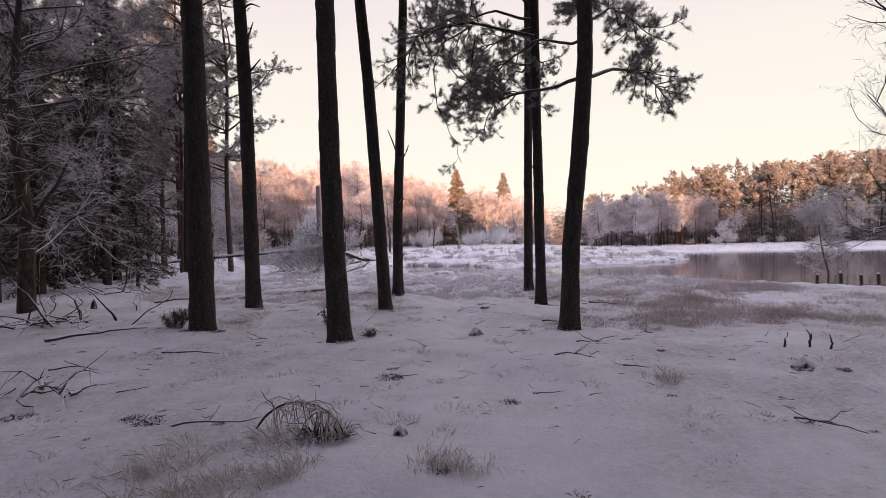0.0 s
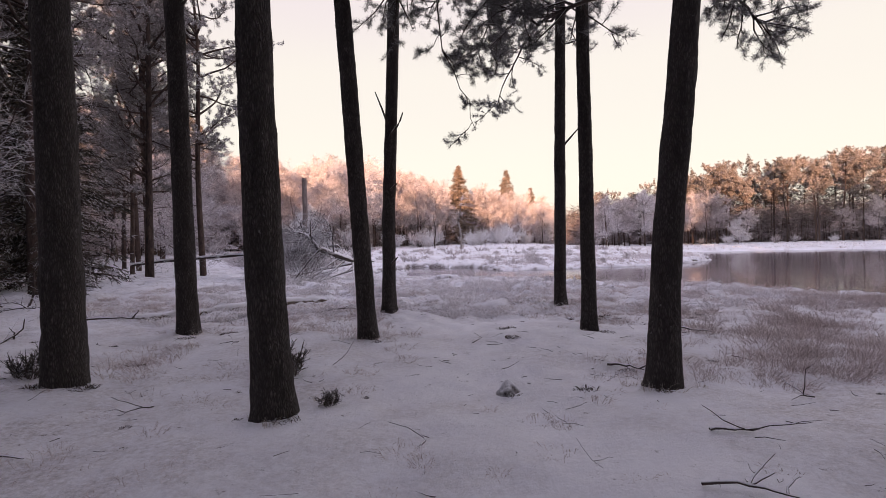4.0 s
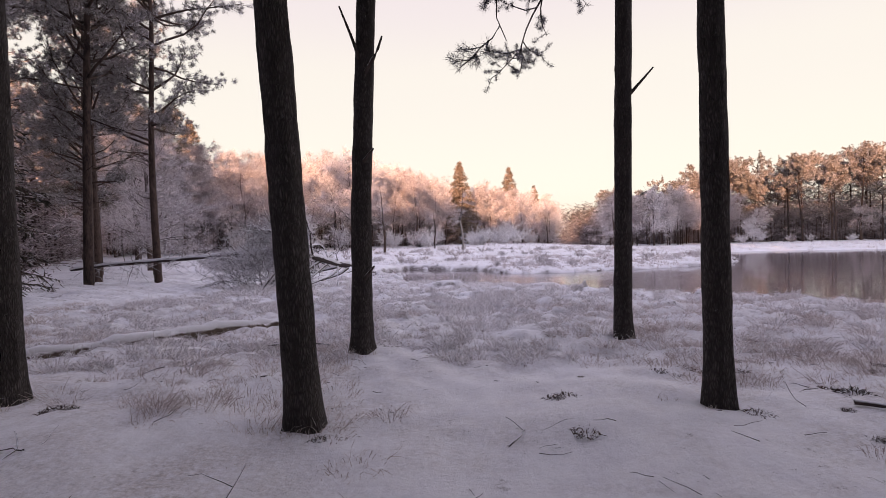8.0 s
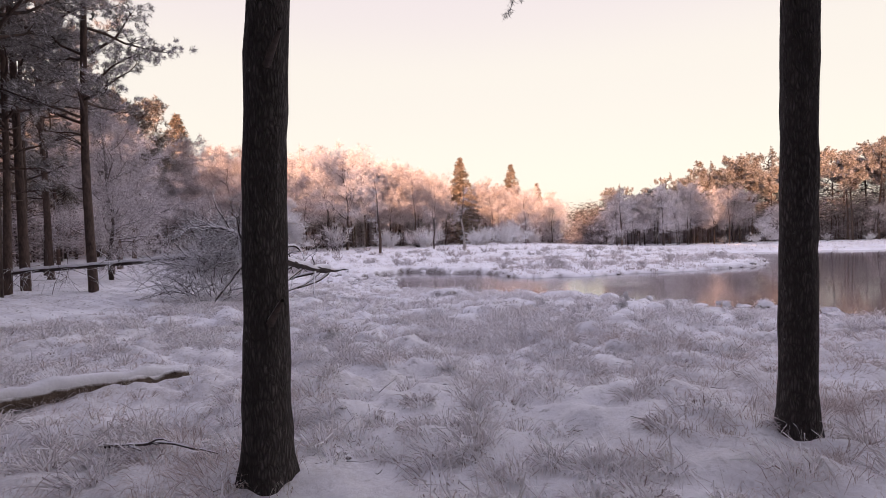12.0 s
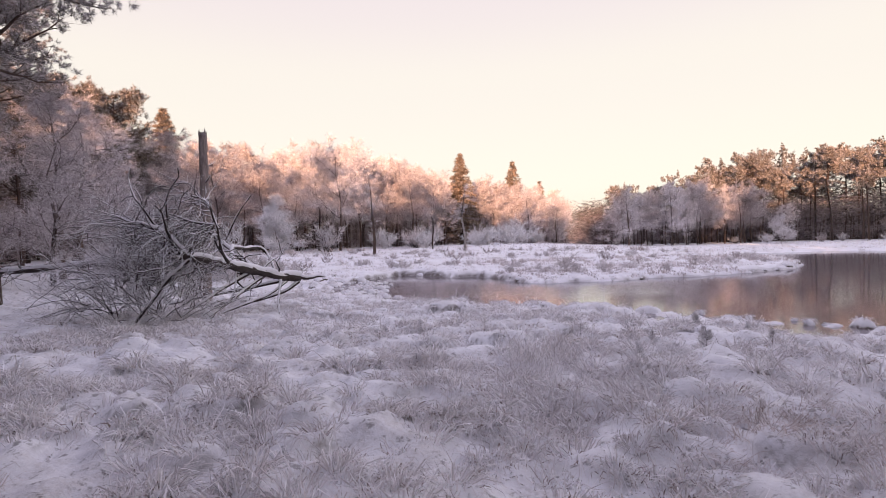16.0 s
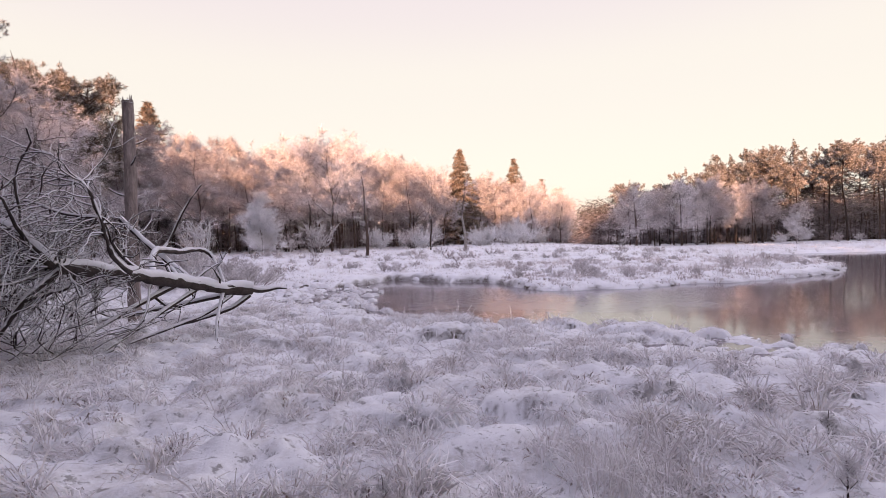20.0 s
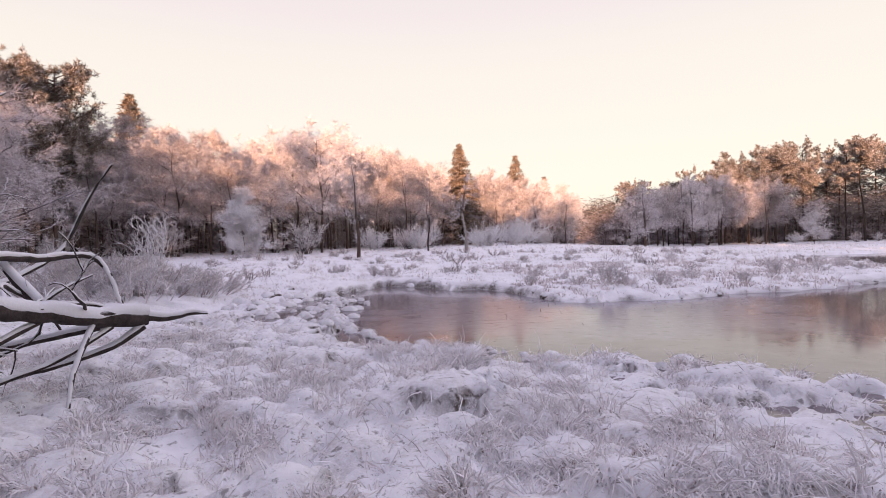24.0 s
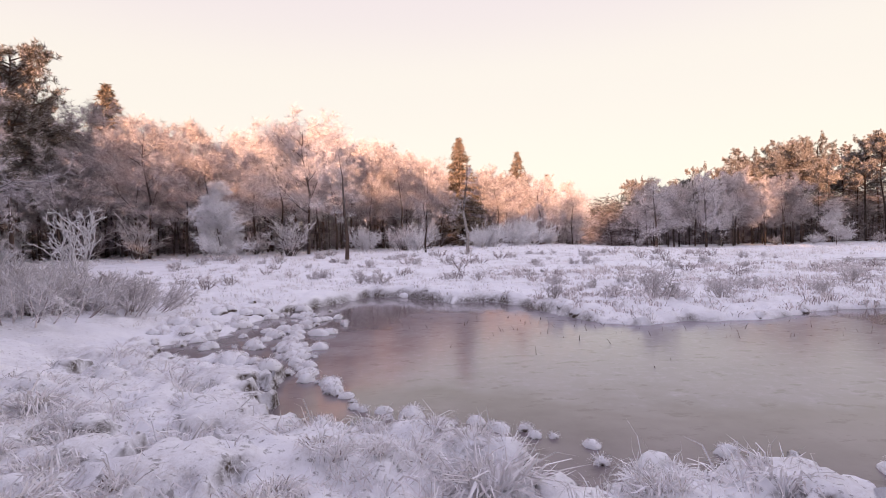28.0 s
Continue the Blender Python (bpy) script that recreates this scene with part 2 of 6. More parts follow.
def ground_material():
    m = bpy.data.materials.new("snowy_heath")
    m.use_nodes = True
    n, l = m.node_tree.nodes, m.node_tree.links
    b = n["Principled BSDF"]
    co = n.new("ShaderNodeTexCoord")

    def noise_node(scale, detail=6, rough=0.6, stretch=None):
        t = n.new("ShaderNodeTexNoise")
        t.inputs["Scale"].default_value = scale
        t.inputs["Detail"].default_value = detail
        t.inputs["Roughness"].default_value = rough
        l.new(co.outputs["Object"], t.inputs["Vector"])
        return t.outputs["Fac"]

    def ranged(v, a, b_, c=0.0, d=1.0):
        r = n.new("ShaderNodeMapRange")
        r.inputs["From Min"].default_value, r.inputs["From Max"].default_value = a, b_
        r.inputs["To Min"].default_value, r.inputs["To Max"].default_value = c, d
        l.new(v, r.inputs["Value"])
        return r.outputs[0]

    def mul(a, b_):
        r = n.new("ShaderNodeMath")
        r.operation = "MULTIPLY"
        l.new(a, r.inputs[0])
        l.new(b_, r.inputs[1])
        return r.outputs[0]

    def mixed(f, a, b_):
        r = n.new("ShaderNodeMix")
        r.data_type = "RGBA"
        l.new(f, r.inputs["Factor"])
        for sock, v in (("A", a), ("B", b_)):
            if isinstance(v, tuple):
                r.inputs[sock].default_value = (*v, 1)
            else:
                l.new(v, r.inputs[sock])
        return r.outputs["Result"]

    snow = mixed(ranged(noise_node(2.5), 0.3, 0.7), (0.82, 0.82, 0.86), (0.91, 0.91, 0.93))
    straw = mixed(ranged(noise_node(35, 4), 0.35, 0.65), (0.20, 0.16, 0.13), (0.54, 0.47, 0.42))
    spot = n.new("ShaderNodeSeparateXYZ")
    l.new(co.outputs["Object"], spot.inputs[0])
    patches = mul(ranged(noise_node(0.55, 5, 0.6), 0.48, 0.68, 0.0, 0.42), ranged(noise_node(11, 6, 0.75), 0.38, 0.62))
    off = n.new("ShaderNodeMath")
    off.operation = "ADD"
    l.new(spot.outputs["X"], off.inputs[0])
    off.inputs[1].default_value = -0.55
    away = n.new("ShaderNodeMath")
    away.operation = "ABSOLUTE"
    l.new(off.outputs[0], away.inputs[0])
    thin = mul(mul(ranged(noise_node(0.9, 6, 0.65), 0.40, 0.64, 0.1, 0.7), ranged(noise_node(17, 7, 0.8), 0.36, 0.62)), mul(ranged(spot.outputs["Y"], 22, 15), ranged(away.outputs[0], 0.4, 2.6, 0.25, 1.0)))
    c = mixed(patches, snow, straw)
    c = mixed(thin, c, straw)
    specks = mul(ranged(noise_node(7, 8, 0.8), 0.60, 0.66, 0.0, 0.8), ranged(noise_node(0.8, 3), 0.42, 0.6))
    c = mixed(specks, c, (0.10, 0.075, 0.065))
    geo = n.new("ShaderNodeNewGeometry")
    sep = n.new("ShaderNodeSeparateXYZ")
    l.new(geo.outputs["Normal"], sep.inputs[0])
    steep = ranged(sep.outputs["Z"], 0.84, 0.56)
    c = mixed(mul(steep, ranged(noise_node(14, 5, 0.7), 0.3, 0.55)), c, (0.075, 0.055, 0.042))
    where = n.new("ShaderNodeSeparateXYZ")
    l.new(co.outputs["Object"], where.inputs[0])
    bog = mul(ranged(where.outputs["Y"], 13, 19), ranged(where.outputs["Y"], 40, 34))
    bare = mul(mul(ranged(noise_node(1.7, 5, 0.65), 0.46, 0.62, 0.0, 0.36), ranged(noise_node(15, 6, 0.75), 0.4, 0.6)), bog)
    c = mixed(bare, c, straw)
    gaps = mul(ranged(noise_node(9.0, 6, 0.7), 0.57, 0.64, 0.0, 0.6), bog)
    c = mixed(gaps, c, (0.085, 0.068, 0.055))
    l.new(c, b.inputs["Base Color"])
    b.inputs["Roughness"].default_value = 0.85
    b.inputs["Specular IOR Level"].default_value = 0.2
    bp = n.new("ShaderNodeBump")
    bp.inputs["Strength"].default_value = 0.5
    bp.inputs["Distance"].default_value = 0.04
    l.new(noise_node(16, 8, 0.7), bp.inputs["Height"])
    l.new(bp.outputs[0], b.inputs["Normal"])
    return m


def ice_material():
    m = bpy.data.materials.new("thin_ice")
    m.use_nodes = True
    n, l = m.node_tree.nodes, m.node_tree.links
    b = n["Principled BSDF"]
    co = n.new("ShaderNodeTexCoord")

    def noise(scale, detail, rough=0.6):
        t = n.new("ShaderNodeTexNoise")
        t.inputs["Scale"].default_value = scale
        t.inputs["Detail"].default_value = detail
        t.inputs["Roughness"].default_value = rough
        l.new(co.outputs["Object"], t.inputs["Vector"])
        return t.outputs["Fac"]

    def ranged(v, lo, hi, c=0.0, d=1.0):
        r = n.new("ShaderNodeMapRange")
        r.inputs["From Min"].default_value, r.inputs["From Max"].default_value = lo, hi
        r.inputs["To Min"].default_value, r.inputs["To Max"].default_value = c, d
        l.new(v, r.inputs["Value"])
        return r.outputs[0]

    # a sheet of white frosted ice lies in the middle of the bay
    mp = n.new("ShaderNodeMapping")
    mp.inputs["Location"].default_value = (-4.2 / 7.4, -38.8 / 5.6, 0.6)
    mp.inputs["Scale"].default_value = (1 / 7.4, 1 / 5.6, 1)
    l.new(co.outputs["Object"], mp.inputs[0])
    ln = n.new("ShaderNodeVectorMath")
    ln.operation = "LENGTH"
    l.new(mp.outputs[0], ln.inputs[0])
    sm = n.new("ShaderNodeMath")
    sm.operation = "MULTIPLY_ADD"
    l.new(noise(0.55, 4), sm.inputs[0])
    sm.inputs[1].default_value = 0.9
    l.new(ln.outputs["Value"], sm.inputs[2])
    sheet = ranged(sm.outputs[0], 1.42, 1.18)
    rime = ranged(noise(5.0, 8, 0.75), 0.5, 0.68)
    mottle = ranged(noise(0.8, 5), 0.3, 0.7)
    mul = n.new("ShaderNodeMath")
    mul.operation = "MULTIPLY"
    l.new(sheet, mul.inputs[0])
    l.new(ranged(rime, 0, 1, 0.55, 1.0), mul.inputs[1])
    c1 = n.new("ShaderNodeMix")
    c1.data_type = "RGBA"
    l.new(mottle, c1.inputs["Factor"])
    c1.inputs["A"].default_value = (0.16, 0.134, 0.142, 1)
    c1.inputs["B"].default_value = (0.245, 0.21, 0.222, 1)
    c2 = n.new("ShaderNodeMix")
    c2.data_type = "RGBA"
    l.new(mul.outputs[0], c2.inputs["Factor"])
    l.new(c1.outputs["Result"], c2.inputs["A"])
    c2.inputs["B"].default_value = (0.33, 0.307, 0.348, 1)
    fl = n.new("ShaderNodeMapping")
    fl.inputs["Scale"].default_value = (0.6, 1.0, 1.0)
    l.new(co.outputs["Object"], fl.inputs[0])
    ft = n.new("ShaderNodeTexNoise")
    ft.inputs["Scale"].default_value = 3.4
    ft.inputs["Detail"].default_value = 7
    ft.inputs["Roughness"].default_value = 0.7
    l.new(fl.outputs[0], ft.inputs["Vector"])
    c3 = n.new("ShaderNodeMix")
    c3.data_type = "RGBA"
    l.new(ranged(ft.outputs["Fac"], 0.57, 0.63, 0.0, 0.5), c3.inputs["Factor"])
    l.new(c2.outputs["Result"], c3.inputs["A"])
    c3.inputs["B"].default_value = (0.13, 0.105, 0.105, 1)
    l.new(c3.outputs["Result"], b.inputs["Base Color"])
    b.inputs["Specular IOR Level"].default_value = 0.5
    l.new(ranged(mul.outputs[0], 0, 1, 0.08, 0.2), b.inputs["Roughness"])
    b.inputs["IOR"].default_value = 1.33
    bp = n.new("ShaderNodeBump")
    bp.inputs["Strength"].default_value = 0.05
    bp.inputs["Distance"].default_value = 0.008
    l.new(noise(2.2, 7), bp.inputs["Height"])
    l.new(bp.outputs[0], b.inputs["Normal"])
    return m


M_GROUND = ground_material()
M_ICE = ice_material()


# ---- mesh tools ----
def mesh_of(name, chunks, mats, smooth=True):
    """chunks: (vertices (n,3), faces (m,3 or 4), material slot)."""
    vs, fs, base = [], [], 0
    for v, f, s in chunks:
        vs.append(np.asarray(v, dtype=np.float32).reshape(-1, 3))
        fs.append((np.asarray(f, dtype=np.int32) + base, s))
        base += len(vs[-1])
    me = bpy.data.meshes.new(name)
    v = np.concatenate(vs)
    loops = np.concatenate([f.ravel() for f, s in fs])
    sizes = np.concatenate([np.full(len(f), f.shape[1], dtype=np.int32) for f, s in fs])
    slots = np.concatenate([np.full(len(f), s, dtype=np.int32) for f, s in fs])
    me.vertices.add(len(v))
    me.vertices.foreach_set("co", v.ravel())
    me.loops.add(len(loops))
    me.loops.foreach_set("vertex_index", loops)
    me.polygons.add(len(sizes))
    me.polygons.foreach_set("loop_start", np.concatenate([[0], np.cumsum(sizes)[:-1]]).astype(np.int32))
    me.polygons.foreach_set("material_index", slots)
    me.polygons.foreach_set("use_smooth", np.full(len(sizes), smooth))
    for m in mats:
        me.materials.append(m)
    me.update(calc_edges=True)
    return me


def part(name, chunks, mats, parent, label="", smooth=True):
    me = chunks if isinstance(chunks, bpy.types.Mesh) else mesh_of(name, chunks, mats, smooth)
    ob = new(name, me)
    ob.parent = parent
    if label:
        ob["label"] = label
    return ob


def thing(name, label, category, group="", at=(0, 0, 0), turn=0.0, size=1.0, kind=""):
    ob = new(name)
    ob.empty_display_size = 0.2
    ob.matrix_basis = Matrix.LocRotScale(at, Euler((0, 0, turn)), (size, size, size))
    return tagged(ob, label, category, group, kind)


def norm(v):
    return v / np.maximum(np.linalg.norm(v, axis=-1, keepdims=True), 1e-9)


def tubes(pts, r0, r1, n=5, power=1.0, cap=False):
    """Tapered tubes along polylines pts (k, m, 3)."""
    pts = np.asarray(pts, dtype=float)
    k, m = pts.shape[:2]
    tan = norm(np.gradient(pts, axis=1))
    ref = np.where(np.abs(tan[..., 2:3]) > 0.8, np.array([1.0, 0.1, 0]), np.array([0.0, 0, 1]))
    u = norm(np.cross(tan, ref))
    w = np.cross(tan, u)
    s = np.linspace(0, 1, m) ** power
    r = np.asarray(r0).reshape(-1, 1) * (1 - s) + np.asarray(r1).reshape(-1, 1) * s
    a = np.arange(n) * 2 * np.pi / n
    ring = pts[:, :, None] + (u[:, :, None] * np.cos(a)[:, None] + w[:, :, None] * np.sin(a)[:, None]) * r[:, :, None, None]
    idx = np.arange(k * m * n).reshape(k, m, n)
    f = np.stack([idx[:, :-1], np.roll(idx[:, :-1], -1, 2), np.roll(idx[:, 1:], -1, 2), idx[:, 1:]], -1).reshape(-1, 4)
    return ring.reshape(-1, 3), f


def blades(rng, p, d, length, width, seg=1, droop=0.0):
    """Thin pointed blades from points p along d; two pieces with a bend when seg is 2."""
    k = len(p)
    side = norm(np.cross(d, norm(rng.normal(size=(k, 3))))) * (np.asarray(width).reshape(-1, 1) * 0.5)
    length = np.asarray(length).reshape(-1, 1) * np.ones((k, 1))
    if seg == 1:
        v = np.stack([p - side, p + side, p + d * length], 1)
        return v.reshape(-1, 3), np.arange(k * 3).reshape(-1, 3)
    mid = p + d * length * 0.55
    d2 = norm(d + np.array([0, 0, -1.0]) * droop)
    tip = mid + d2 * length * 0.45
    v = np.stack([p - side, p + side, mid - side * 0.7, mid + side * 0.7, tip], 1).reshape(-1, 3)
    i = np.arange(k)[:, None] * 5
    f = np.concatenate([i + [0, 1, 3], i + [0, 3, 2], i + [2, 3, 4]])
    return v, f


def twigs_along(rng, p, d, length, m, wig, rise):
    """Wandering polylines from p along d: (k, m, 3) and the ways of their pieces."""
    pts, ways, q = [p], [], p
    step = np.asarray(length).reshape(-1, 1) * np.ones((len(p), 1)) / (m - 1)
    for _ in range(m - 1):
        d = norm(d + rng.normal(0, wig, d.shape) + np.array([0, 0, rise]))
        q = q + d * step
        pts.append(q)
        ways.append(d)
    return np.stack(pts, 1), np.stack(ways, 1)


def spawn(rng, pts, ways, n, t0, t1, angle, spread=0.25, flat=0.0):
    """n side starts on each polyline between t0 and t1: points, ways, place along, parent."""
    k, m = pts.shape[:2]
    par = np.repeat(np.arange(k), n)
    t = rng.uniform(t0, t1, len(par))
    s = np.minimum((t * (m - 1)).astype(int), m - 2)
    u = (t * (m - 1) - s)[:, None]
    p = pts[par, s] * (1 - u) + pts[par, s + 1] * u
    d = ways[par, s]
    r = rng.normal(size=d.shape)
    r[:, 2] *= 1 - flat
    perp = norm(r - d * (r * d).sum(1, keepdims=True))
    a = (angle + rng.normal(0, spread, len(par)))[:, None]
    return p, norm(d * np.cos(a) + perp * np.sin(a)), t, par


TABLE = np.random.default_rng(5).random((256, 256))


def value_noise(x, y, seed=0):
    x, y = np.asarray(x, float) + seed * 17.31, np.asarray(y, float) + seed * 9.77
    xi, yi = np.floor(x).astype(int), np.floor(y).astype(int)
    u, v = x - xi, y - yi
    u, v = u * u * (3 - 2 * u), v * v * (3 - 2 * v)
    g = lambda i, j: TABLE[(xi + i) % 256, (yi + j) % 256]
    return (g(0, 0) * (1 - u) + g(1, 0) * u) * (1 - v) + (g(0, 1) * (1 - u) + g(1, 1) * u) * v - 0.5


def smooth(a, b, x):
    t = np.clip((x - a) / (b - a), 0, 1)
    return t * t * (3 - 2 * t)


# ---- ground and pond ----
WATER = -0.60
POND = [(-5.3, 43.4), (-5.3, 40.2), (-6.5, 38.3), (-6.0, 37.3), (-4.6, 37.4), (-3.6, 36.9), (-2.75, 35.6), (-2.65, 34.3), (-2.4, 33.1), (-1.6, 33.4),
        (-0.5, 33.3), (0.2, 32.9), (0.55, 32.4), (0.68, 31.5), (0.95, 31.3), (1.25, 31.8), (2.4, 31.95), (3.0, 31.9), (3.9, 31.6), (5.3, 30.3), (7.7, 28.0),
        (9.0, 27.0), (10.5, 24.8), (12, 22.5), (13.3, 19.8), (15.1, 18.2), (22, 14), (45, 9), (75, 20), (68, 50), (52, 62), (40, 66.5),
        (30, 67), (25.5, 65.5), (24.5, 62), (26, 57), (24, 52), (22.4, 48), (20, 45), (16, 43), (14, 41.9), (11, 41.3), (9.9, 41.0),
        (7.8, 39.8), (6.1, 40.2), (5.0, 39.8), (3.9, 40.3), (3.2, 42.0), (2.6, 44.0), (1.7, 45.6), (0.3, 45.4), (-1.4, 47.8),
        (-2.9, 48.4), (-3.9, 46.2)]


def pond_distance(x, y):
    """Metres to the shore, negative over the pond."""
    x, y = np.asarray(x, float), np.asarray(y, float)
    best = np.full(x.shape, 1e9)
    inside = np.zeros(x.shape, bool)
    for (ax, ay), (bx, by) in zip(POND, POND[1:] + POND[:1]):
        ex, ey = bx - ax, by - ay
        t = np.clip(((x - ax) * ex + (y - ay) * ey) / (ex * ex + ey * ey), 0, 1)
        best = np.minimum(best, np.hypot(x - ax - t * ex, y - ay - t * ey))
        cross = ((ay > y) != (by > y)) & (x < ex * (y - ay) / (ey if ey else 1e-9) + ax)
        inside ^= cross
    return np.where(inside, -best, best)


def land(x, y):
    """Height of the land without tussocks."""
    x, y = np.asarray(x, float), np.asarray(y, float)
    mid = np.interp(y, [-20, 0, 14, 21, 27, 32, 36, 43, 50, 62, 78, 140], [0.12, 0.05, 0.12, 0.0, -0.2, -0.34, -0.38, -0.36, -0.1, 0.4, 0.85, 1.1])
    right = np.interp(y, [0, 15, 25, 40, 60, 110], [0.0, -0.15, -0.35, -0.4, -0.35, -0.3])
    h = mid + (right - mid) * smooth(6, 34, x)
    h = h + smooth(-3.5, -12, x) * np.interp(y, [0, 10, 25, 45, 70], [0.15, 0.2, 0.5, 0.45, 0.1])
    return h


def hummocks(x, y):
    """Low snow pillows over grass clumps, packed side by side with narrow gaps."""
    qx, qy = x + 0.22 * value_noise(x * 2.3, y * 2.3, 71), y + 0.22 * value_noise(x * 2.3, y * 2.3, 72)
    out = np.zeros(np.broadcast(x, y).shape)
    for cell, tall, shift in ((0.62, 0.15, 0), (0.34, 0.075, 90)):
        ix, iy = np.floor(qx / cell).astype(int), np.floor(qy / cell).astype(int)
        best = np.zeros(out.shape)
        for i in (-1, 0, 1):
            for j in (-1, 0, 1):
                a, b = (ix + i + shift) % 256, (iy + j) % 256
                r1, r2, r3 = TABLE[a, b], TABLE[b, a], TABLE[(a + 57) % 256, (b + 113) % 256]
                cx, cy = (ix + i + 0.15 + 0.7 * r1) * cell, (iy + j + 0.15 + 0.7 * r2) * cell
                q = np.hypot(qx - cx, qy - cy) / (cell * (0.42 + 0.3 * r3))
                best = np.maximum(best, tall * (0.35 + 0.65 * r1) * np.clip(1 - q ** 2, 0, 1) ** 0.8)
        out = out + best
    return out


TUSSOCK_RNG = np.random.default_rng(11)


def shore_tussocks():
    """Snow-capped tussocks along the near shore and in the shallow west end: x, y, radius, height."""
    r = TUSSOCK_RNG
    x, y = r.uniform(-7, 11, 2100), r.uniform(23, 41, 2100)
    d = pond_distance(x, y)
    keep = (d > 0.0) & (d < 8) & (r.random(len(x)) < np.where(d < 0.3, 0.5, 0.5) * (1 - 0.8 * smooth(1.0, 3.0, x)))
    keep &= ~((x > 8) & (y > 34))
    x, y, d = x[keep], y[keep], d[keep]
    rad = r.uniform(0.09, 0.30, len(x)) * np.where(d < 0.6, 0.85, 1)
    h = rad * r.uniform(0.3, 0.7, len(x))
    # broad pillows of snow on the shore
    px, py = r.uniform(-6.5, 7, 260), r.uniform(26, 34, 260)
    m = (pond_distance(px, py) > 0.12) & (pond_distance(px, py) < 4.5)
    px, py = px[m], py[m]
    pr, ph = r.uniform(0.2, 0.5, len(px)), r.uniform(0.09, 0.2, len(px))
    domes = np.array([(-3.5, 35.2, 0.5, 0.15), (-3.3, 33.5, 0.8, 0.17), (-1.5, 32.6, 0.55, 0.14), (-0.45, 32.4, 0.5, 0.12), (-2.6, 31.8, 0.6, 0.16), (2.0, 31.4, 0.5, 0.14), (2.9, 31.5, 0.45, 0.14)])
    return tuple(np.concatenate(q) for q in zip((x, y, rad, h), (px, py, pr, ph), domes.T))


TUSSOCKS = shore_tussocks()


def ground_height(x, y):
    x, y = np.asarray(x, float), np.asarray(y, float)
    d = pond_distance(x, y)
    h = land(x, y)
    near = smooth(75, 40, y)
    h = h + 0.16 * value_noise(x * 0.45, y * 0.45, 1) + 0.08 * value_noise(x * 1.3, y * 1.3, 2) * near
    rough_zone = smooth(9, 20, y) * smooth(60, 38, y)
    h = h + (0.02 + 0.13 * rough_zone) * value_noise(x * 3.1, y * 3.1, 3) + (0.012 + 0.06 * rough_zone) * value_noise(x * 8.5, y * 8.5, 4)
    zone = smooth(13.5, 18.5, y) * smooth(48, 40, y) * smooth(-9, -7, x) * smooth(13, 10, x)
    h = h + hummocks(x, y) * zone * smooth(-0.32, 0.02, value_noise(x * 0.5, y * 0.5, 73)) - 0.07 * zone
    # narrow wet ditch in the near shore
    bed = np.interp(y, [29.4, 30.4, 31.4], [-1.55, -1.2, -0.75])
    h = h - 0.6 * np.exp(-((x - bed - 0.2 * value_noise(x * 3, y * 3, 74)) / 0.15) ** 2) * smooth(29.2, 29.9, y) * smooth(31.9, 31.2, y)
    # trodden way in the middle of the wood
    h = h - 0.05 * np.exp(-((x - 0.5 - 0.25 * np.sin(y * 0.35)) / 0.55) ** 2) * smooth(22, 15, y)
    # shallow marsh at the west end of the pond
    west = smooth(1.0, 0.4, np.hypot((x + 5.2) / 3.4, (y - 39.5) / 5.5))
    h = h + (WATER + 0.02 + 0.34 * value_noise(x * 1.3, y * 1.3, 8) + 0.12 * value_noise(x * 3.3, y * 3.3, 18) - h) * west * 0.85
    wob = 0.32 * value_noise(x * 1.1, y * 1.1, 6) + 0.25 * value_noise(x * 3.1, y * 3.1, 7)
    east = smooth(1.0, 3.2, x)
    low = WATER - 0.01 - 0.15 * east + 1.25 * hummocks(x, y) + 0.3 * value_noise(x * 2.2, y * 2.2, 19) + 0.12 * value_noise(x * 5.1, y * 5.1, 20)
    h = low + (h - low) * (1 - smooth(3.2 + 2.0 * east, 0.3 + 1.4 * east, d) * smooth(43, 36, y) * smooth(18, 13, x))
    half = np.interp(y, [34, 39], [0.12, 0.42])
    shore = smooth(-half, half, d + wob * smooth(60, 45, y))
    h = WATER - 0.45 + (h - WATER + 0.45) * shore
    return h


def axis_steps(marks):
    out = [marks[0][0]]
    for (a, _), (b, step) in zip(marks, marks[1:]):
        n = max(1, round((b - a) / step))
        out += list(a + (b - a) * (np.arange(n) + 1) / n)
    return np.array(out)


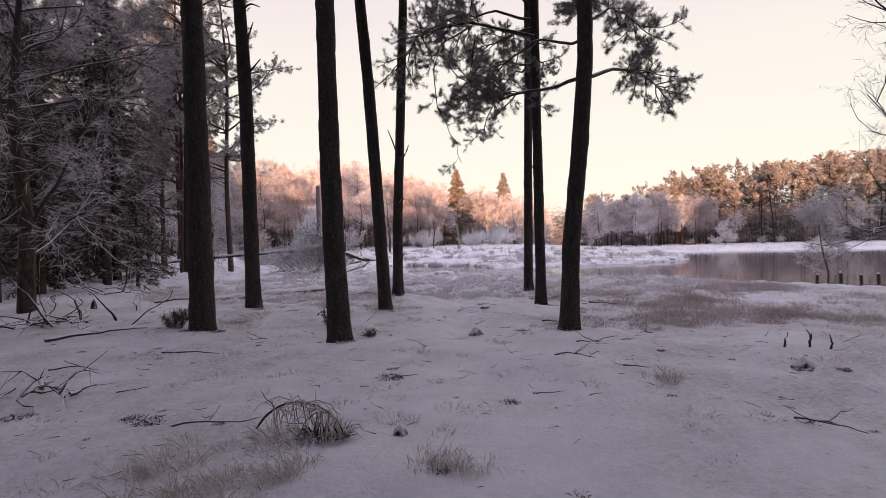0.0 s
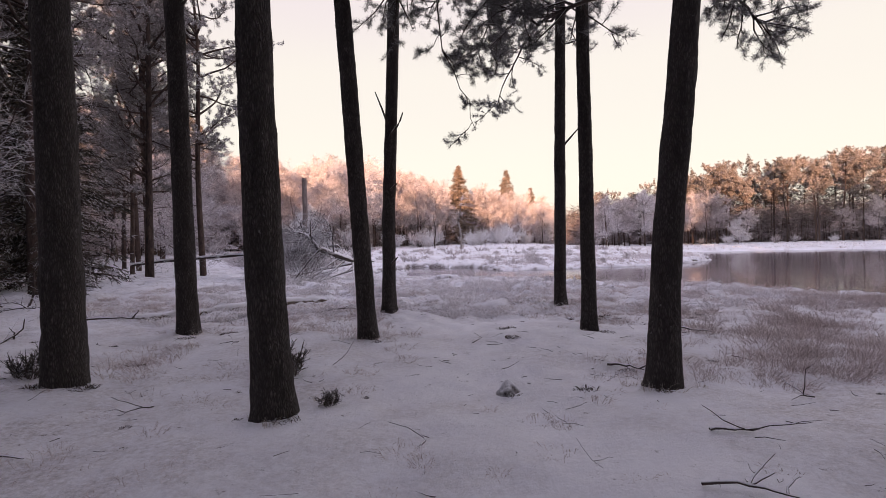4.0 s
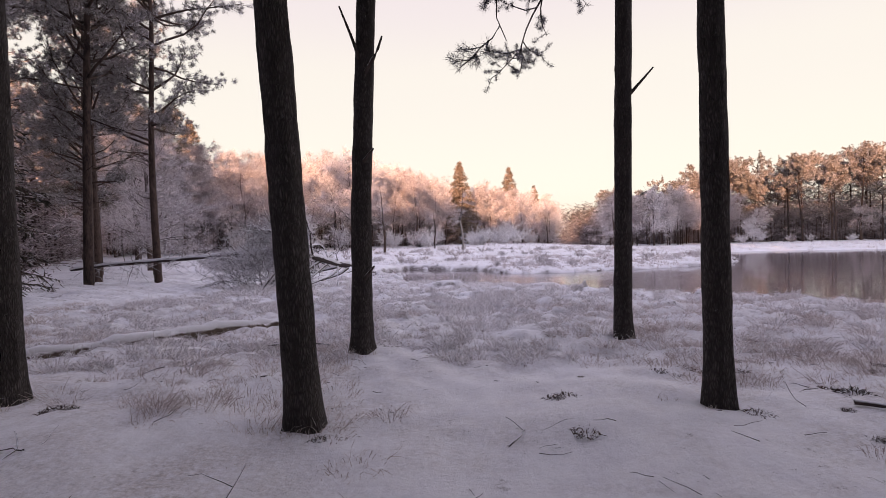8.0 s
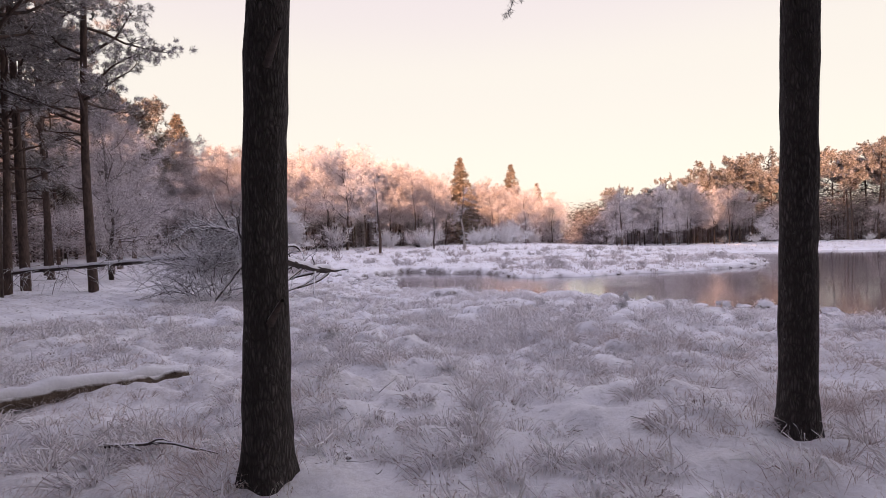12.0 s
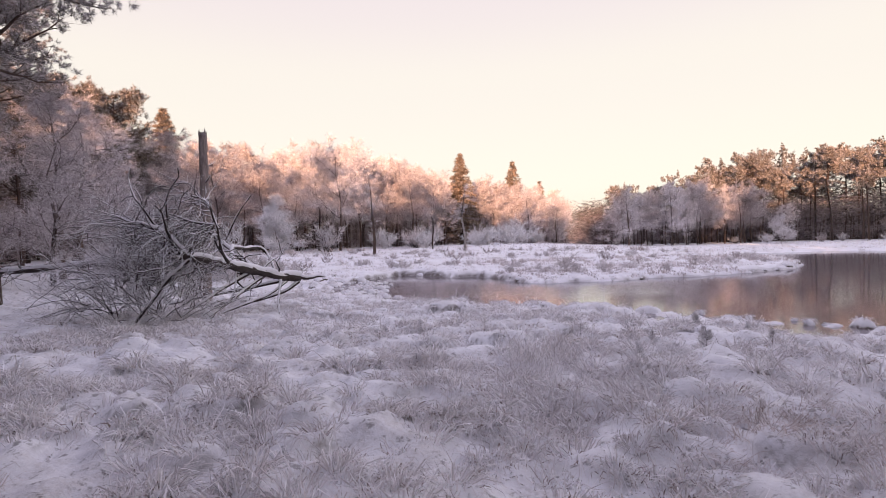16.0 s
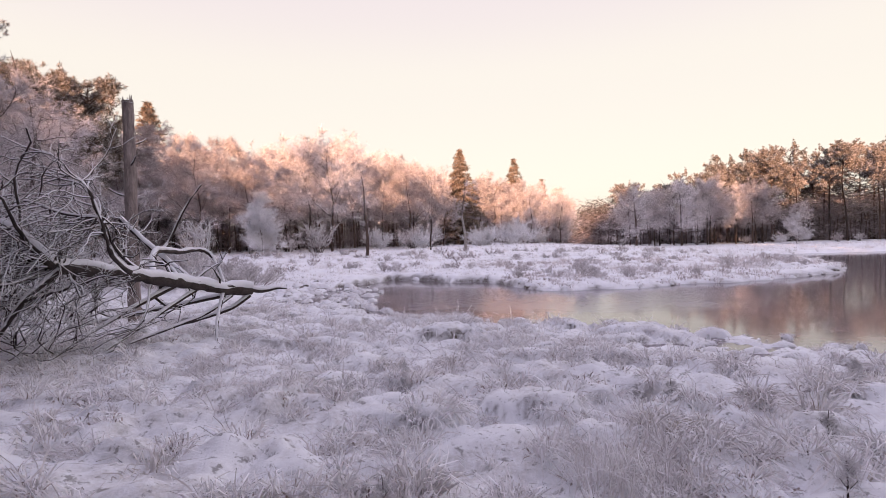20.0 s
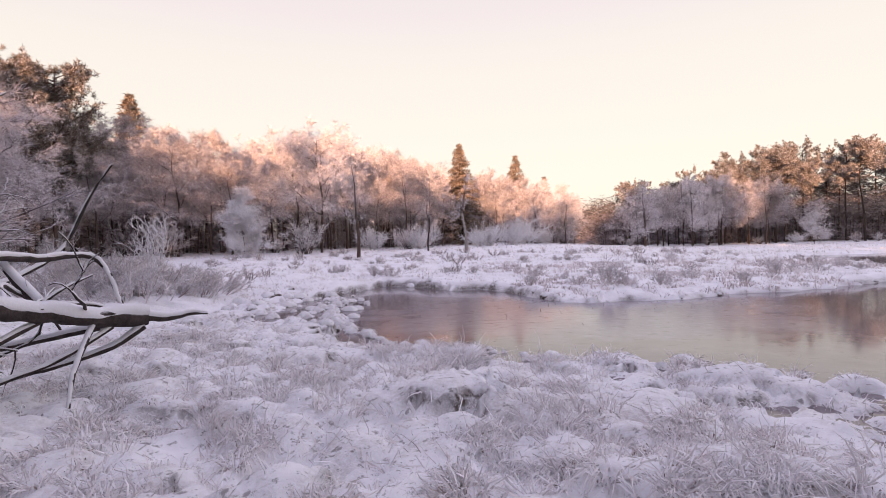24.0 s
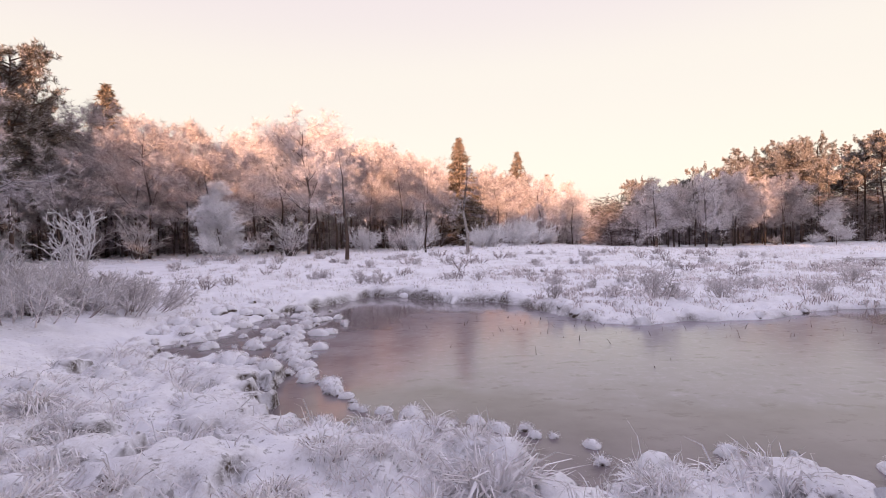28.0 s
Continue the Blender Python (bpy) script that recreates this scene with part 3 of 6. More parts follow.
def build_ground():
    xs = axis_steps([(-1600, 0), (-300, 260), (-90, 14), (-40, 2.5), (-14, 0.8), (-7, 0.2), (8, 0.075), (14, 0.13), (30, 0.5), (90, 2.5), (300, 14), (1600, 260)])
    ys = axis_steps([(-1600, 0), (-200, 200), (-30, 12), (0, 1.0), (2, 0.2), (13, 0.13), (38, 0.075), (50, 0.2), (64, 0.6), (125, 2.2), (300, 14), (1800, 260)])
    gx, gy = np.meshgrid(xs, ys, indexing="ij")
    h = ground_height(gx, gy)
    tx, ty, tr, th = TUSSOCKS
    for x, y, r, hh in zip(tx, ty, tr, th):
        i0, i1 = np.searchsorted(xs, [x - r * 1.6, x + r * 1.6])
        j0, j1 = np.searchsorted(ys, [y - r * 1.6, y + r * 1.6])
        q = np.hypot(gx[i0:i1, j0:j1] - x, gy[i0:i1, j0:j1] - y) / r
        q = q * (1 + 0.9 * value_noise(gx[i0:i1, j0:j1] * 6, gy[i0:i1, j0:j1] * 6, 9) + 0.4 * value_noise(gx[i0:i1, j0:j1] * 14, gy[i0:i1, j0:j1] * 14, 10))
        base = max(float(ground_height(x, y)), WATER - 0.05)
        top = base + hh * np.clip(1.06 - q ** 2.2, 0, 1) ** 0.75 - 0.04
        h[i0:i1, j0:j1] = np.where(q < 1.03, np.maximum(h[i0:i1, j0:j1], top), h[i0:i1, j0:j1])
    idx = np.arange(gx.size).reshape(gx.shape)
    f = np.stack([idx[:-1, :-1], idx[1:, :-1], idx[1:, 1:], idx[:-1, 1:]], -1).reshape(-1, 4)
    me = mesh_of("ground", [(np.stack([gx, gy, h], -1), f, 0)], [M_GROUND])
    tagged(new("ground", me), "snow-covered heath with frosted grass and tussocks", "ground", kind="structure")
    v = np.array([(-9, 16, WATER), (90, 5, WATER), (90, 70, WATER), (-9, 70, WATER)])
    tagged(new("pond_water", mesh_of("pond_water", [(v, np.array([[0, 1, 2, 3]]), 0)], [M_ICE])),
           "brown pond skinned with thin glossy ice", "pond", kind="structure")


build_ground()


def gz(x, y):
    return float(ground_height(x, y))


# ---- trees ----
def trunk_tube(points, r0, r1, flare=0.12, sides=26, rings=70, seed=1, ridge=0.07):
    """A barked trunk through the points, with ridges and flared roots."""
    pts = np.array(points, float)
    s = np.linspace(0, 1, len(pts))
    t = np.linspace(0, 1, rings) ** 1.25
    c = np.stack([np.interp(t, s, pts[:, i]) for i in range(3)], 1)
    for _ in range(3):
        c[1:-1] = (c[:-2] + c[1:-1] * 2 + c[2:]) / 4
    z = c[:, 2] - c[0, 2]
    a = np.arange(sides) * 2 * np.pi / sides
    rad = (r0 + (r1 - r0) * t)[:, None] * np.ones((1, sides))
    lobes = 1 + 0.55 * np.cos(a * 4 + seed) * 0.6 + 0.35 * np.cos(a * 3 + seed * 2.1)
    rad = rad + flare * np.exp(-np.maximum(z, 0) / 0.22)[:, None] * np.maximum(lobes, 0.15)[None]
    rad = rad * (1 + ridge * 2.0 * value_noise(a[None] * 5.2 + 0 * z[:, None], z[:, None] * 2.6 + 0 * a[None], seed)
                 + ridge * 1.4 * value_noise(a[None] * 11 + 0 * z[:, None], z[:, None] * 7 + 0 * a[None], seed + 3))
    v = np.stack([c[:, 0:1] + np.cos(a) * rad, c[:, 1:2] + np.sin(a) * rad, c[:, 2:3] + 0 * rad], -1)
    idx = np.arange(rings * sides).reshape(rings, sides)
    f = np.stack([idx[:-1], np.roll(idx[:-1], -1, 1), np.roll(idx[1:], -1, 1), idx[1:]], -1).reshape(-1, 4)
    return v.reshape(-1, 3), f


def needle_tufts(rng, tips, ways, per, length, width, up=0.35):
    """Brushes of needles round the ends of twigs."""
    p = np.repeat(tips, per, 0) + rng.normal(0, length * 0.22, (len(tips) * per, 3))
    d = norm(np.repeat(ways, per, 0) * 0.7 + rng.normal(0, 0.75, p.shape) + np.array([0, 0, up]))
    return blades(rng, p, d, length * rng.uniform(0.6, 1.2, len(p)), width, 1)


def needled_limb(rng, points, r, side=9, sub=7, reach=0.8, per=32, nl=0.082, nw=0.0055, start=0.3):
    """A pine limb through points with side twigs and needle brushes: wood chunk, needle chunk."""
    pts = np.array(points, float)
    s = np.linspace(0, 1, len(pts))
    t = np.linspace(0, 1, 12)
    c = np.stack([np.interp(t, s, pts[:, i]) for i in range(3)], 1)
    c[1:-1] += rng.normal(0, 0.03, c[1:-1].shape)
    c = c[None]
    w = norm(np.diff(c, axis=1))
    out = [tubes(c, [r * 0.72], [r * 0.2], 7)]
    p, d, _, par = spawn(rng, c, w, side, start, 1.0, 0.9, 0.3, 0.35)
    b, bw = twigs_along(rng, p, d, reach * rng.uniform(0.5, 1.1, len(p)), 5, 0.22, 0.06)
    out.append(tubes(b, np.full(len(p), r * 0.32), np.full(len(p), 0.006), 4))
    p2, d2, _, _ = spawn(rng, b, bw, sub, 0.25, 1.0, 0.8, 0.3, 0.2)
    b2, bw2 = twigs_along(rng, p2, d2, reach * 0.36 * rng.uniform(0.5, 1.1, len(p2)), 4, 0.25, 0.10)
    out.append(tubes(b2, np.full(len(p2), 0.007), np.full(len(p2), 0.003), 3))
    tips = np.concatenate([b2[:, -1], b2[:, -2], b2[:, 1], (b2[:, -1] + b2[:, -2]) / 2, b[:, -1], b[:, -2]])
    ways = np.concatenate([bw2[:, -1], bw2[:, -2], bw2[:, 0], bw2[:, -1], bw[:, -1], bw[:, -1]])
    return out, needle_tufts(rng, tips, ways, per, nl, nw)


def join(chunks, slot=0):
    return [(v, f, slot) for v, f in chunks]


def high_crown(seed, r0=0.13, height=7.5):
    """Crown above the clear trunk, from its foot at the origin."""
    rng = np.random.default_rng(seed)
    # mostly out of view; number and reach raised to darken the snow below
    n = 46
    z = np.sort(rng.uniform(0.0, height * 0.92, n))
    a = rng.uniform(0, 6.28, n)
    p = np.stack([0 * z, 0 * z, z], 1)
    d = norm(np.stack([np.cos(a), np.sin(a), 0.25 + 0.5 * z / height], 1))
    b, w = twigs_along(rng, p, d, (4.2 - 2.2 * z / height) * rng.uniform(0.7, 1.1, n), 6, 0.15, 0.03)
    wood = [tubes(np.array([[(0, 0, -0.3), (0.05, 0, height * 0.5), (0.1, 0.05, height)]]), [r0], [0.03], 9), tubes(b, np.full(n, 0.05), np.full(n, 0.015), 6)]
    p2, d2, _, _ = spawn(rng, b, w, 9, 0.3, 1.0, 0.8, 0.3)
    b2, w2 = twigs_along(rng, p2, d2, rng.uniform(0.4, 0.9, len(p2)), 4, 0.2, 0.08)
    wood.append(tubes(b2, np.full(len(p2), 0.014), np.full(len(p2), 0.005), 3))
    p3, d3, _, _ = spawn(rng, b2, w2, 4, 0.2, 1.0, 0.7, 0.3)
    tips = np.concatenate([p3 + d3 * 0.15, b2[:, -1]])
    ways = np.concatenate([d3, w2[:, -1]])
    return mesh_of("crown_wood", join(wood), [M_BRANCH]), mesh_of("crown", [(*needle_tufts(rng, tips, ways, 9, 0.26, 0.045), 0)], [M_NEEDLE])


HIGH = [high_crown(3), high_crown(4)]


def foreground_pine(points, r0, label, seed, stubs=(), limbs=(), flare=0.09):
    """points: the trunk's line; stubs and limbs: lists of points."""
    rng = np.random.default_rng(seed)
    bx, by = points[0][0], points[0][1]
    z0 = gz(bx, by)
    pts = [(bx, by, z0 - 0.12)] + [p for p in points[1:]]
    last, prev = np.array(pts[-1]), np.array(pts[-2])
    way = norm(last - prev)
    way = norm(way * 0.4 + np.array([0, 0, 0.6]))
    top = last + way * max(1.0, (9.0 - last[2]))
    pts.append(tuple(top))
    tree = thing("pine_tree", label, "tree", "tall pines on the path", (bx, by, z0))
    rel = lambda q: [tuple(np.array(p) - np.array((bx, by, z0))) for p in q]
    part("trunk", [(*trunk_tube(rel(pts), r0 * 0.94, r0 * 0.7, flare * 0.62, seed=seed), 0)], [M_BARK], tree)
    foot = new("crown_wood", HIGH[seed % 2][0])
    foot.parent = tree
    foot.location = tuple(top - np.array((bx, by, z0)))
    foot.rotation_euler = (0, 0, seed * 1.3)
    leaf = new("crown", HIGH[seed % 2][1])
    leaf.parent = tree
    leaf.location, leaf.rotation_euler = foot.location, foot.rotation_euler
    for q in stubs:
        q = np.array(rel(q))
        t = np.linspace(0, 1, 6)
        c = np.stack([np.interp(t, np.linspace(0, 1, len(q)), q[:, i]) for i in range(3)], 1)
        part("dead_branch", [(*tubes(c[None], [0.032], [0.012], 6), 0)], [M_BRANCH], tree, "broken bare branch stub")
    for q, kw in limbs:
        wood, leafs = needled_limb(rng, rel(q), **kw)
        limb = part("limb", join(wood), [M_BRANCH], tree)
        part("needles", [(*leafs, 0)], [M_NEEDLE], limb, "dark needles dusted with frost")
    return tree


foreground_pine([(-4.29, 9.37, 0.17), (-4.29, 9.37, 1.98), (-4.30, 9.37, 3.98), (-4.31, 9.37, 5.96)], 0.225, "thick dark pine trunk standing in thin snow", 1)
foreground_pine([(-4.65, 12.9, 0.30), (-4.67, 12.9, 2.78), (-4.70, 12.9, 5.53), (-4.78, 12.9, 7.58)], 0.19, "dark pine trunk with broken branch stubs", 2,
                stubs=[[(-4.77, 12.9, 7.3), (-4.5, 12.85, 7.48), (-4.25, 12.8, 7.36)], [(-4.66, 12.9, 6.5), (-4.44, 12.85, 7.02)], [(-4.62, 12.9, 5.8), (-4.29, 12.85, 6.13)]])
foreground_pine([(-1.645, 8.3, 0.13), (-1.71, 8.3, 1.88), (-1.73, 8.3, 3.65), (-1.74, 8.3, 5.41)], 0.185, "deeply furrowed pine trunk with flared roots", 3, flare=0.11)
foreground_pine([(-1.30, 11.85, 0.2), (-1.43, 11.85, 2.6), (-1.56, 11.85, 5.11), (-1.70, 11.85, 6.98)], 0.152, "leaning pine trunk rising from snowy ground", 4)
foreground_pine([(-1.27, 14.65, 0.18), (-1.23, 14.65, 2.05), (-1.07, 14.65, 5.15), (-0.92, 14.65, 8.2)], 0.15, "slender pine trunk with jagged dead stubs", 5,
                stubs=[[(-1.15, 14.6, 3.9), (-1.25, 14.5, 4.25), (-1.42, 14.5, 4.7)], [(-1.15, 14.6, 3.8), (-0.92, 14.3, 4.02), (-0.85, 14.3, 4.22)],
                       [(-1.2, 14.6, 2.65), (-1.0, 14.3, 2.8)], [(-1.22, 14.6, 1.1), (-1.03, 14.28, 1.3)]])
foreground_pine([(2.45, 15.25, 0.1), (2.52, 15.25, 3.57), (2.58, 15.25, 5.96), (2.62, 15.25, 8.34)], 0.135, "straight pine trunk among frosted grass", 6,
                stubs=[[(2.57, 15.25, 3.6), (2.95, 15.2, 4.02)]],
                limbs=[([(2.57, 15.3, 6.6), (2.2, 16.6, 6.7), (1.8, 17.8, 6.1), (1.5, 18.6, 5.3)], dict(r=0.05, side=16, reach=0.9)),
                       ([(2.57, 15.25, 7.4), (1.2, 15.6, 8.0), (0.2, 16.0, 7.6), (-0.3, 16.2, 7.0)], dict(r=0.06, side=16, reach=1.0)),
                       ([(2.57, 15.3, 6.9), (3.2, 16.2, 7.0), (3.4, 17.4, 6.6)], dict(r=0.05, side=10, reach=0.8))])
foreground_pine([(2.25, 12.18, 0.02), (2.245, 12.18, 2.54), (2.235, 12.18, 4.47), (2.24, 12.15, 7.03)], 0.126, "straight dark pine trunk on open snow", 7,
                limbs=[([(2.2, 12.05, 6.2), (0.9, 12.6, 6.8), (-0.4, 12.9, 6.7), (-1.0, 13.1, 5.9)], dict(r=0.06, side=20, reach=1.0)),
                       ([(0.2, 12.7, 6.6), (-0.1, 12.2, 5.6), (-0.05, 12.1, 4.8), (0.3, 12.3, 4.0), (0.5, 12.5, 3.45)], dict(r=0.022, side=13, sub=4, reach=0.55, start=0.1)),
                       ([(0.9, 12.6, 6.5), (0.75, 12.8, 5.4), (0.95, 13.0, 4.7)], dict(r=0.022, side=11, sub=5, reach=0.6)),
                       ([(2.15, 12.1, 5.6), (1.5, 12.9, 6.0), (0.9, 13.6, 5.7), (0.6, 14.0, 5.2)], dict(r=0.04, side=16, reach=0.8)),
                       ([(2.15, 12.1, 6.9), (1.4, 11.7, 7.3), (0.5, 11.5, 7.0)], dict(r=0.05, side=18, reach=0.9)),
                       ([(2.15, 12.1, 6.6), (1.3, 13.0, 7.2), (0.3, 13.8, 7.4), (-0.4, 14.2, 7.1)], dict(r=0.05, side=24, reach=0.9)),
                       ([(2.15, 12.1, 6.4), (1.6, 13.2, 6.6), (1.1, 14.4, 6.7)], dict(r=0.05, side=20, reach=0.8))])
foreground_pine([(2.15, 9.05, 0.01), (2.21, 9.05, 1.51), (2.40, 9.05, 3.24), (2.52, 9.05, 4.68), (2.53, 9.05, 5.64)], 0.165, "curved pine trunk with one spreading needled limb", 8, flare=0.10,
                limbs=[([(2.5, 9.05, 4.35), (3.3, 10.0, 4.75), (4.1, 11.2, 5.15), (4.8, 12.0, 5.1), (5.4, 12.4, 4.9)], dict(r=0.055, side=26, reach=0.85, start=0.35)),
                       ([(2.5, 9.05, 5.3), (3.4, 10.2, 6.0), (4.4, 11.2, 6.0)], dict(r=0.045, side=20, reach=0.8)),
                       ([(2.52, 9.05, 5.6), (2.9, 10.5, 6.4), (3.2, 11.8, 6.7)], dict(r=0.04, side=20, reach=0.8)),
                       ([(2.48, 9.05, 4.35), (1.7, 9.5, 4.25), (1.1, 10.2, 4.35), (0.4, 11.0, 5.0)], dict(r=0.05, side=16, reach=0.75, start=0.35)),
                       ([(2.5, 9.05, 5.0), (1.8, 9.7, 5.2), (1.2, 10.4, 5.0), (0.9, 10.9, 4.5)], dict(r=0.04, side=16, reach=0.7))])


# -- frosted broadleaf trees, bare of leaves --
def broadleaf_meshes(seed, height=12.0, spread=0.9, twig=0.52, twig_w=0.036, n1=18, n2=7, n3=6, n4=7, mat=None, low=0.22, rise=0.06, limb=None, girth=0.03):
    rng = np.random.default_rng(seed)
    trunk = np.array([[(0, 0, -0.3), (0.1, 0, height * 0.2), (rng.normal(0, 0.2), rng.normal(0, 0.2), height * 0.45),
                       (rng.normal(0, 0.3), rng.normal(0, 0.3), height * 0.75), (rng.normal(0, 0.4), rng.normal(0, 0.4), height * 0.97)]])
    tw = norm(np.diff(trunk, axis=1))
    r_mid = height * 0.010 + 0.02
    wood = [tubes(trunk[:, :3], [height * 0.017 * girth / 0.03 + girth], [r_mid * girth / 0.03], 8)]
    limbs = [tubes(trunk[:, 2:], [r_mid * girth / 0.03], [0.008], 6)]
    p, d, t, _ = spawn(rng, trunk, tw, n1, low, 0.97, 1.1, 0.2)
    l1 = height * 0.42 * spread * (1.15 - t) ** 0.6 * rng.uniform(0.75, 1.1, len(p))
    b, w = twigs_along(rng, p, d, l1, 6, 0.16, rise)
    limbs.append(tubes(b, (0.009 * l1 + 0.015) * girth / 0.03, np.full(len(p), 0.4 * girth), 5))
    p2, d2, _, par = spawn(rng, b, w, n2, 0.2, 1.0, 0.8, 0.25)
    l2 = l1[par] * 0.42 * rng.uniform(0.6, 1.1, len(p2))
    b2, w2 = twigs_along(rng, p2, d2, l2, 5, 0.2, rise * 0.5)
    limbs.append(tubes(b2, np.full(len(p2), 0.02 * girth / 0.03), np.full(len(p2), 0.007 * girth / 0.03), 3))
    p3, d3, _, par3 = spawn(rng, b2, w2, n3, 0.15, 1.0, 0.8, 0.3, 0.55)
    l3 = np.maximum(l2[par3] * 0.5, twig) * rng.uniform(0.6, 1.1, len(p3))
    b3, w3 = twigs_along(rng, p3, d3, l3, 3, 0.25, 0.0)
    fine = [blades(rng, p3, d3, l3, twig_w * 1.2, 1)]
    p4, d4, _, _ = spawn(rng, b3, w3, n4, 0.1, 1.0, 0.8, 0.35, 0.55)
    fine.append(blades(rng, p4, norm(d4 + np.array([0, 0, -0.08])), twig * rng.uniform(0.5, 1.3, len(p4)), twig_w, 1))
    p5, d5, _, _ = spawn(rng, b, w, 14, 0.3, 1.0, 0.9, 0.3)
    fine.append(blades(rng, p5, d5, twig * rng.uniform(0.6, 1.4, len(p5)), twig_w, 1))
    return mesh_of("trunk", join(wood) + join(limbs, 1), [M_BARK_FAR, limb or M_LIMB]), mesh_of("crown", join(fine), [mat or M_FROST_DIM])


def pine_meshes(seed, height=14.0, clear=0.5, width=2.6, r=0.17, per=7, nl=0.42, nw=0.06, limbs=16, mat=None, bend=0.3, sub=9, fin=3):
    rng = np.random.default_rng(seed)
    tr = np.array([[(0, 0, -0.3), (rng.normal(0, bend * 0.4), rng.normal(0, 0.1), height * 0.3), (rng.normal(0, bend), rng.normal(0, 0.2), height * 0.65),
                    (rng.normal(0, bend), rng.normal(0, 0.3), height * 0.96)]])
    t = np.linspace(0, 1, 14)
    tr = np.stack([np.interp(t, np.linspace(0, 1, 4), tr[0, :, i]) for i in range(3)], 1)[None]
    for _ in range(2):
        tr[:, 1:-1] = (tr[:, :-2] + 2 * tr[:, 1:-1] + tr[:, 2:]) / 4
    tw = norm(np.diff(tr, axis=1))
    wood = [tubes(tr, [r], [0.035], 9)]
    p, d, tt, _ = spawn(rng, tr, tw, limbs, clear, 0.98, 1.25, 0.2)
    q = (tt - clear) / (1 - clear)
    ln = width * (0.55 + 0.75 * np.sin(np.clip(q, 0, 1) * 2.6 + 0.35)) * rng.uniform(0.6, 1.1, len(p))
    b, w = twigs_along(rng, p, d, np.maximum(ln, 0.5), 6, 0.16, 0.07)
    wood.append(tubes(b, np.full(len(p), 0.055), np.full(len(p), 0.012), 5))
    # dead lower branches
    pd, dd, _, _ = spawn(rng, tr, tw, 7, 0.22, clear, 1.35, 0.2)
    bd, _ = twigs_along(rng, pd, dd, rng.uniform(0.4, 1.6, len(pd)), 5, 0.2, -0.02)
    wood.append(tubes(bd, np.full(len(pd), 0.026), np.full(len(pd), 0.006), 4))
    p2, d2, _, _ = spawn(rng, b, w, sub, 0.4, 1.0, 0.8, 0.3, 0.75)
    b2, w2 = twigs_along(rng, p2, d2, rng.uniform(0.35, 0.95, len(p2)), 4, 0.15, 0.09)
    wood.append(blades(rng, p2, d2, 0.7, 0.03, 1))
    p3, d3, _, _ = spawn(rng, b2, w2, fin, 0.1, 1.0, 0.7, 0.3)
    tips = np.concatenate([p3 + d3 * 0.12, b2[:, -1]])
    ways = np.concatenate([d3, w2[:, -1]])
    return mesh_of("trunk", join(wood), [M_BARK_FAR]), mesh_of("crown", [(*needle_tufts(rng, tips, ways, per, nl, nw, 0.3), 0)], [mat or M_NEEDLE_FROST])


def spruce_meshes(seed, height=13.0, width=2.6, whorls=24, per_whorl=7, twigs=22, mat=None, tw_w=0.07, tw_l=0.5, bottom=0.06):
    rng = np.random.default_rng(seed)
    tr = np.array([[(0, 0, -0.3), (0, 0, height * 0.5), (0.05, 0, height)]])
    wood = [tubes(tr, [height * 0.013 + 0.04], [0.015], 8)]
    z = np.repeat(bottom + (1 - bottom) * (np.arange(whorls) / whorls) ** 0.9, per_whorl)
    z = np.clip(z + rng.normal(0, 0.01, len(z)), 0.02, 0.985)
    a = rng.uniform(0, 6.28, len(z))
    p = np.stack([0 * z, 0 * z, z * height], 1)
    d = norm(np.stack([np.cos(a), np.sin(a), 0.35 * z - 0.12], 1))
    ln = (width * (1 - z) ** 0.9 + 0.12) * rng.uniform(0.75, 1.08, len(z))
    b, w = twigs_along(rng, p, d, ln, 6, 0.06, -0.045)
    wood.append(tubes(b, 0.012 * ln + 0.008, np.full(len(z), 0.005), 4))
    n = np.maximum(4, (twigs * ln / width).astype(int) + 5)
    par = np.repeat(np.arange(len(z)), n)
    t = rng.uniform(0.12, 1.0, len(par))
    s = np.minimum((t * 5).astype(int), 4)
    u = (t * 5 - s)[:, None]
    q = b[par, s] * (1 - u) + b[par, s + 1] * u
    near_top = 0.45 + 0.55 * np.clip(ln[par] / (0.6 * width), 0, 1)
    side = np.cross(w[par, s], np.array([0, 0, 1.0])) * np.sign(rng.normal(size=len(par)))[:, None]
    dd = norm(w[par, s] * 0.7 + side * rng.uniform(0.3, 1.1, (len(par), 1)) + np.array([0, 0, -0.35]) + rng.normal(0, 0.2, q.shape))
    fine = [blades(rng, q, dd, tw_l * near_top * rng.uniform(0.5, 1.2, len(q)) * (0.5 + 0.6 * (1 - t)), tw_w, 2, 0.4)]
    q2 = np.repeat(q, 2, 0) + rng.normal(0, 0.08, (len(q) * 2, 3))
    d2 = norm(np.repeat(dd, 2, 0) + rng.normal(0, 0.5, q2.shape))
    fine.append(blades(rng, q2, d2, tw_l * 0.6 * rng.uniform(0.5, 1.2, len(q2)), tw_w * 0.8, 1))
    return mesh_of("trunk", join(wood), [M_BARK_FAR]), mesh_of("crown", join(fine), [mat or M_SPRUCE])


def plant(meshes, name, label, category, x, y, size=1.0, turn=0.0, group="", sink=0.0):
    tree = thing(name, label, category, group, (x, y, gz(x, y) - sink), turn, size)
    part("trunk", meshes[0], None, tree)
    part("crown", meshes[1], None, tree)
    return tree


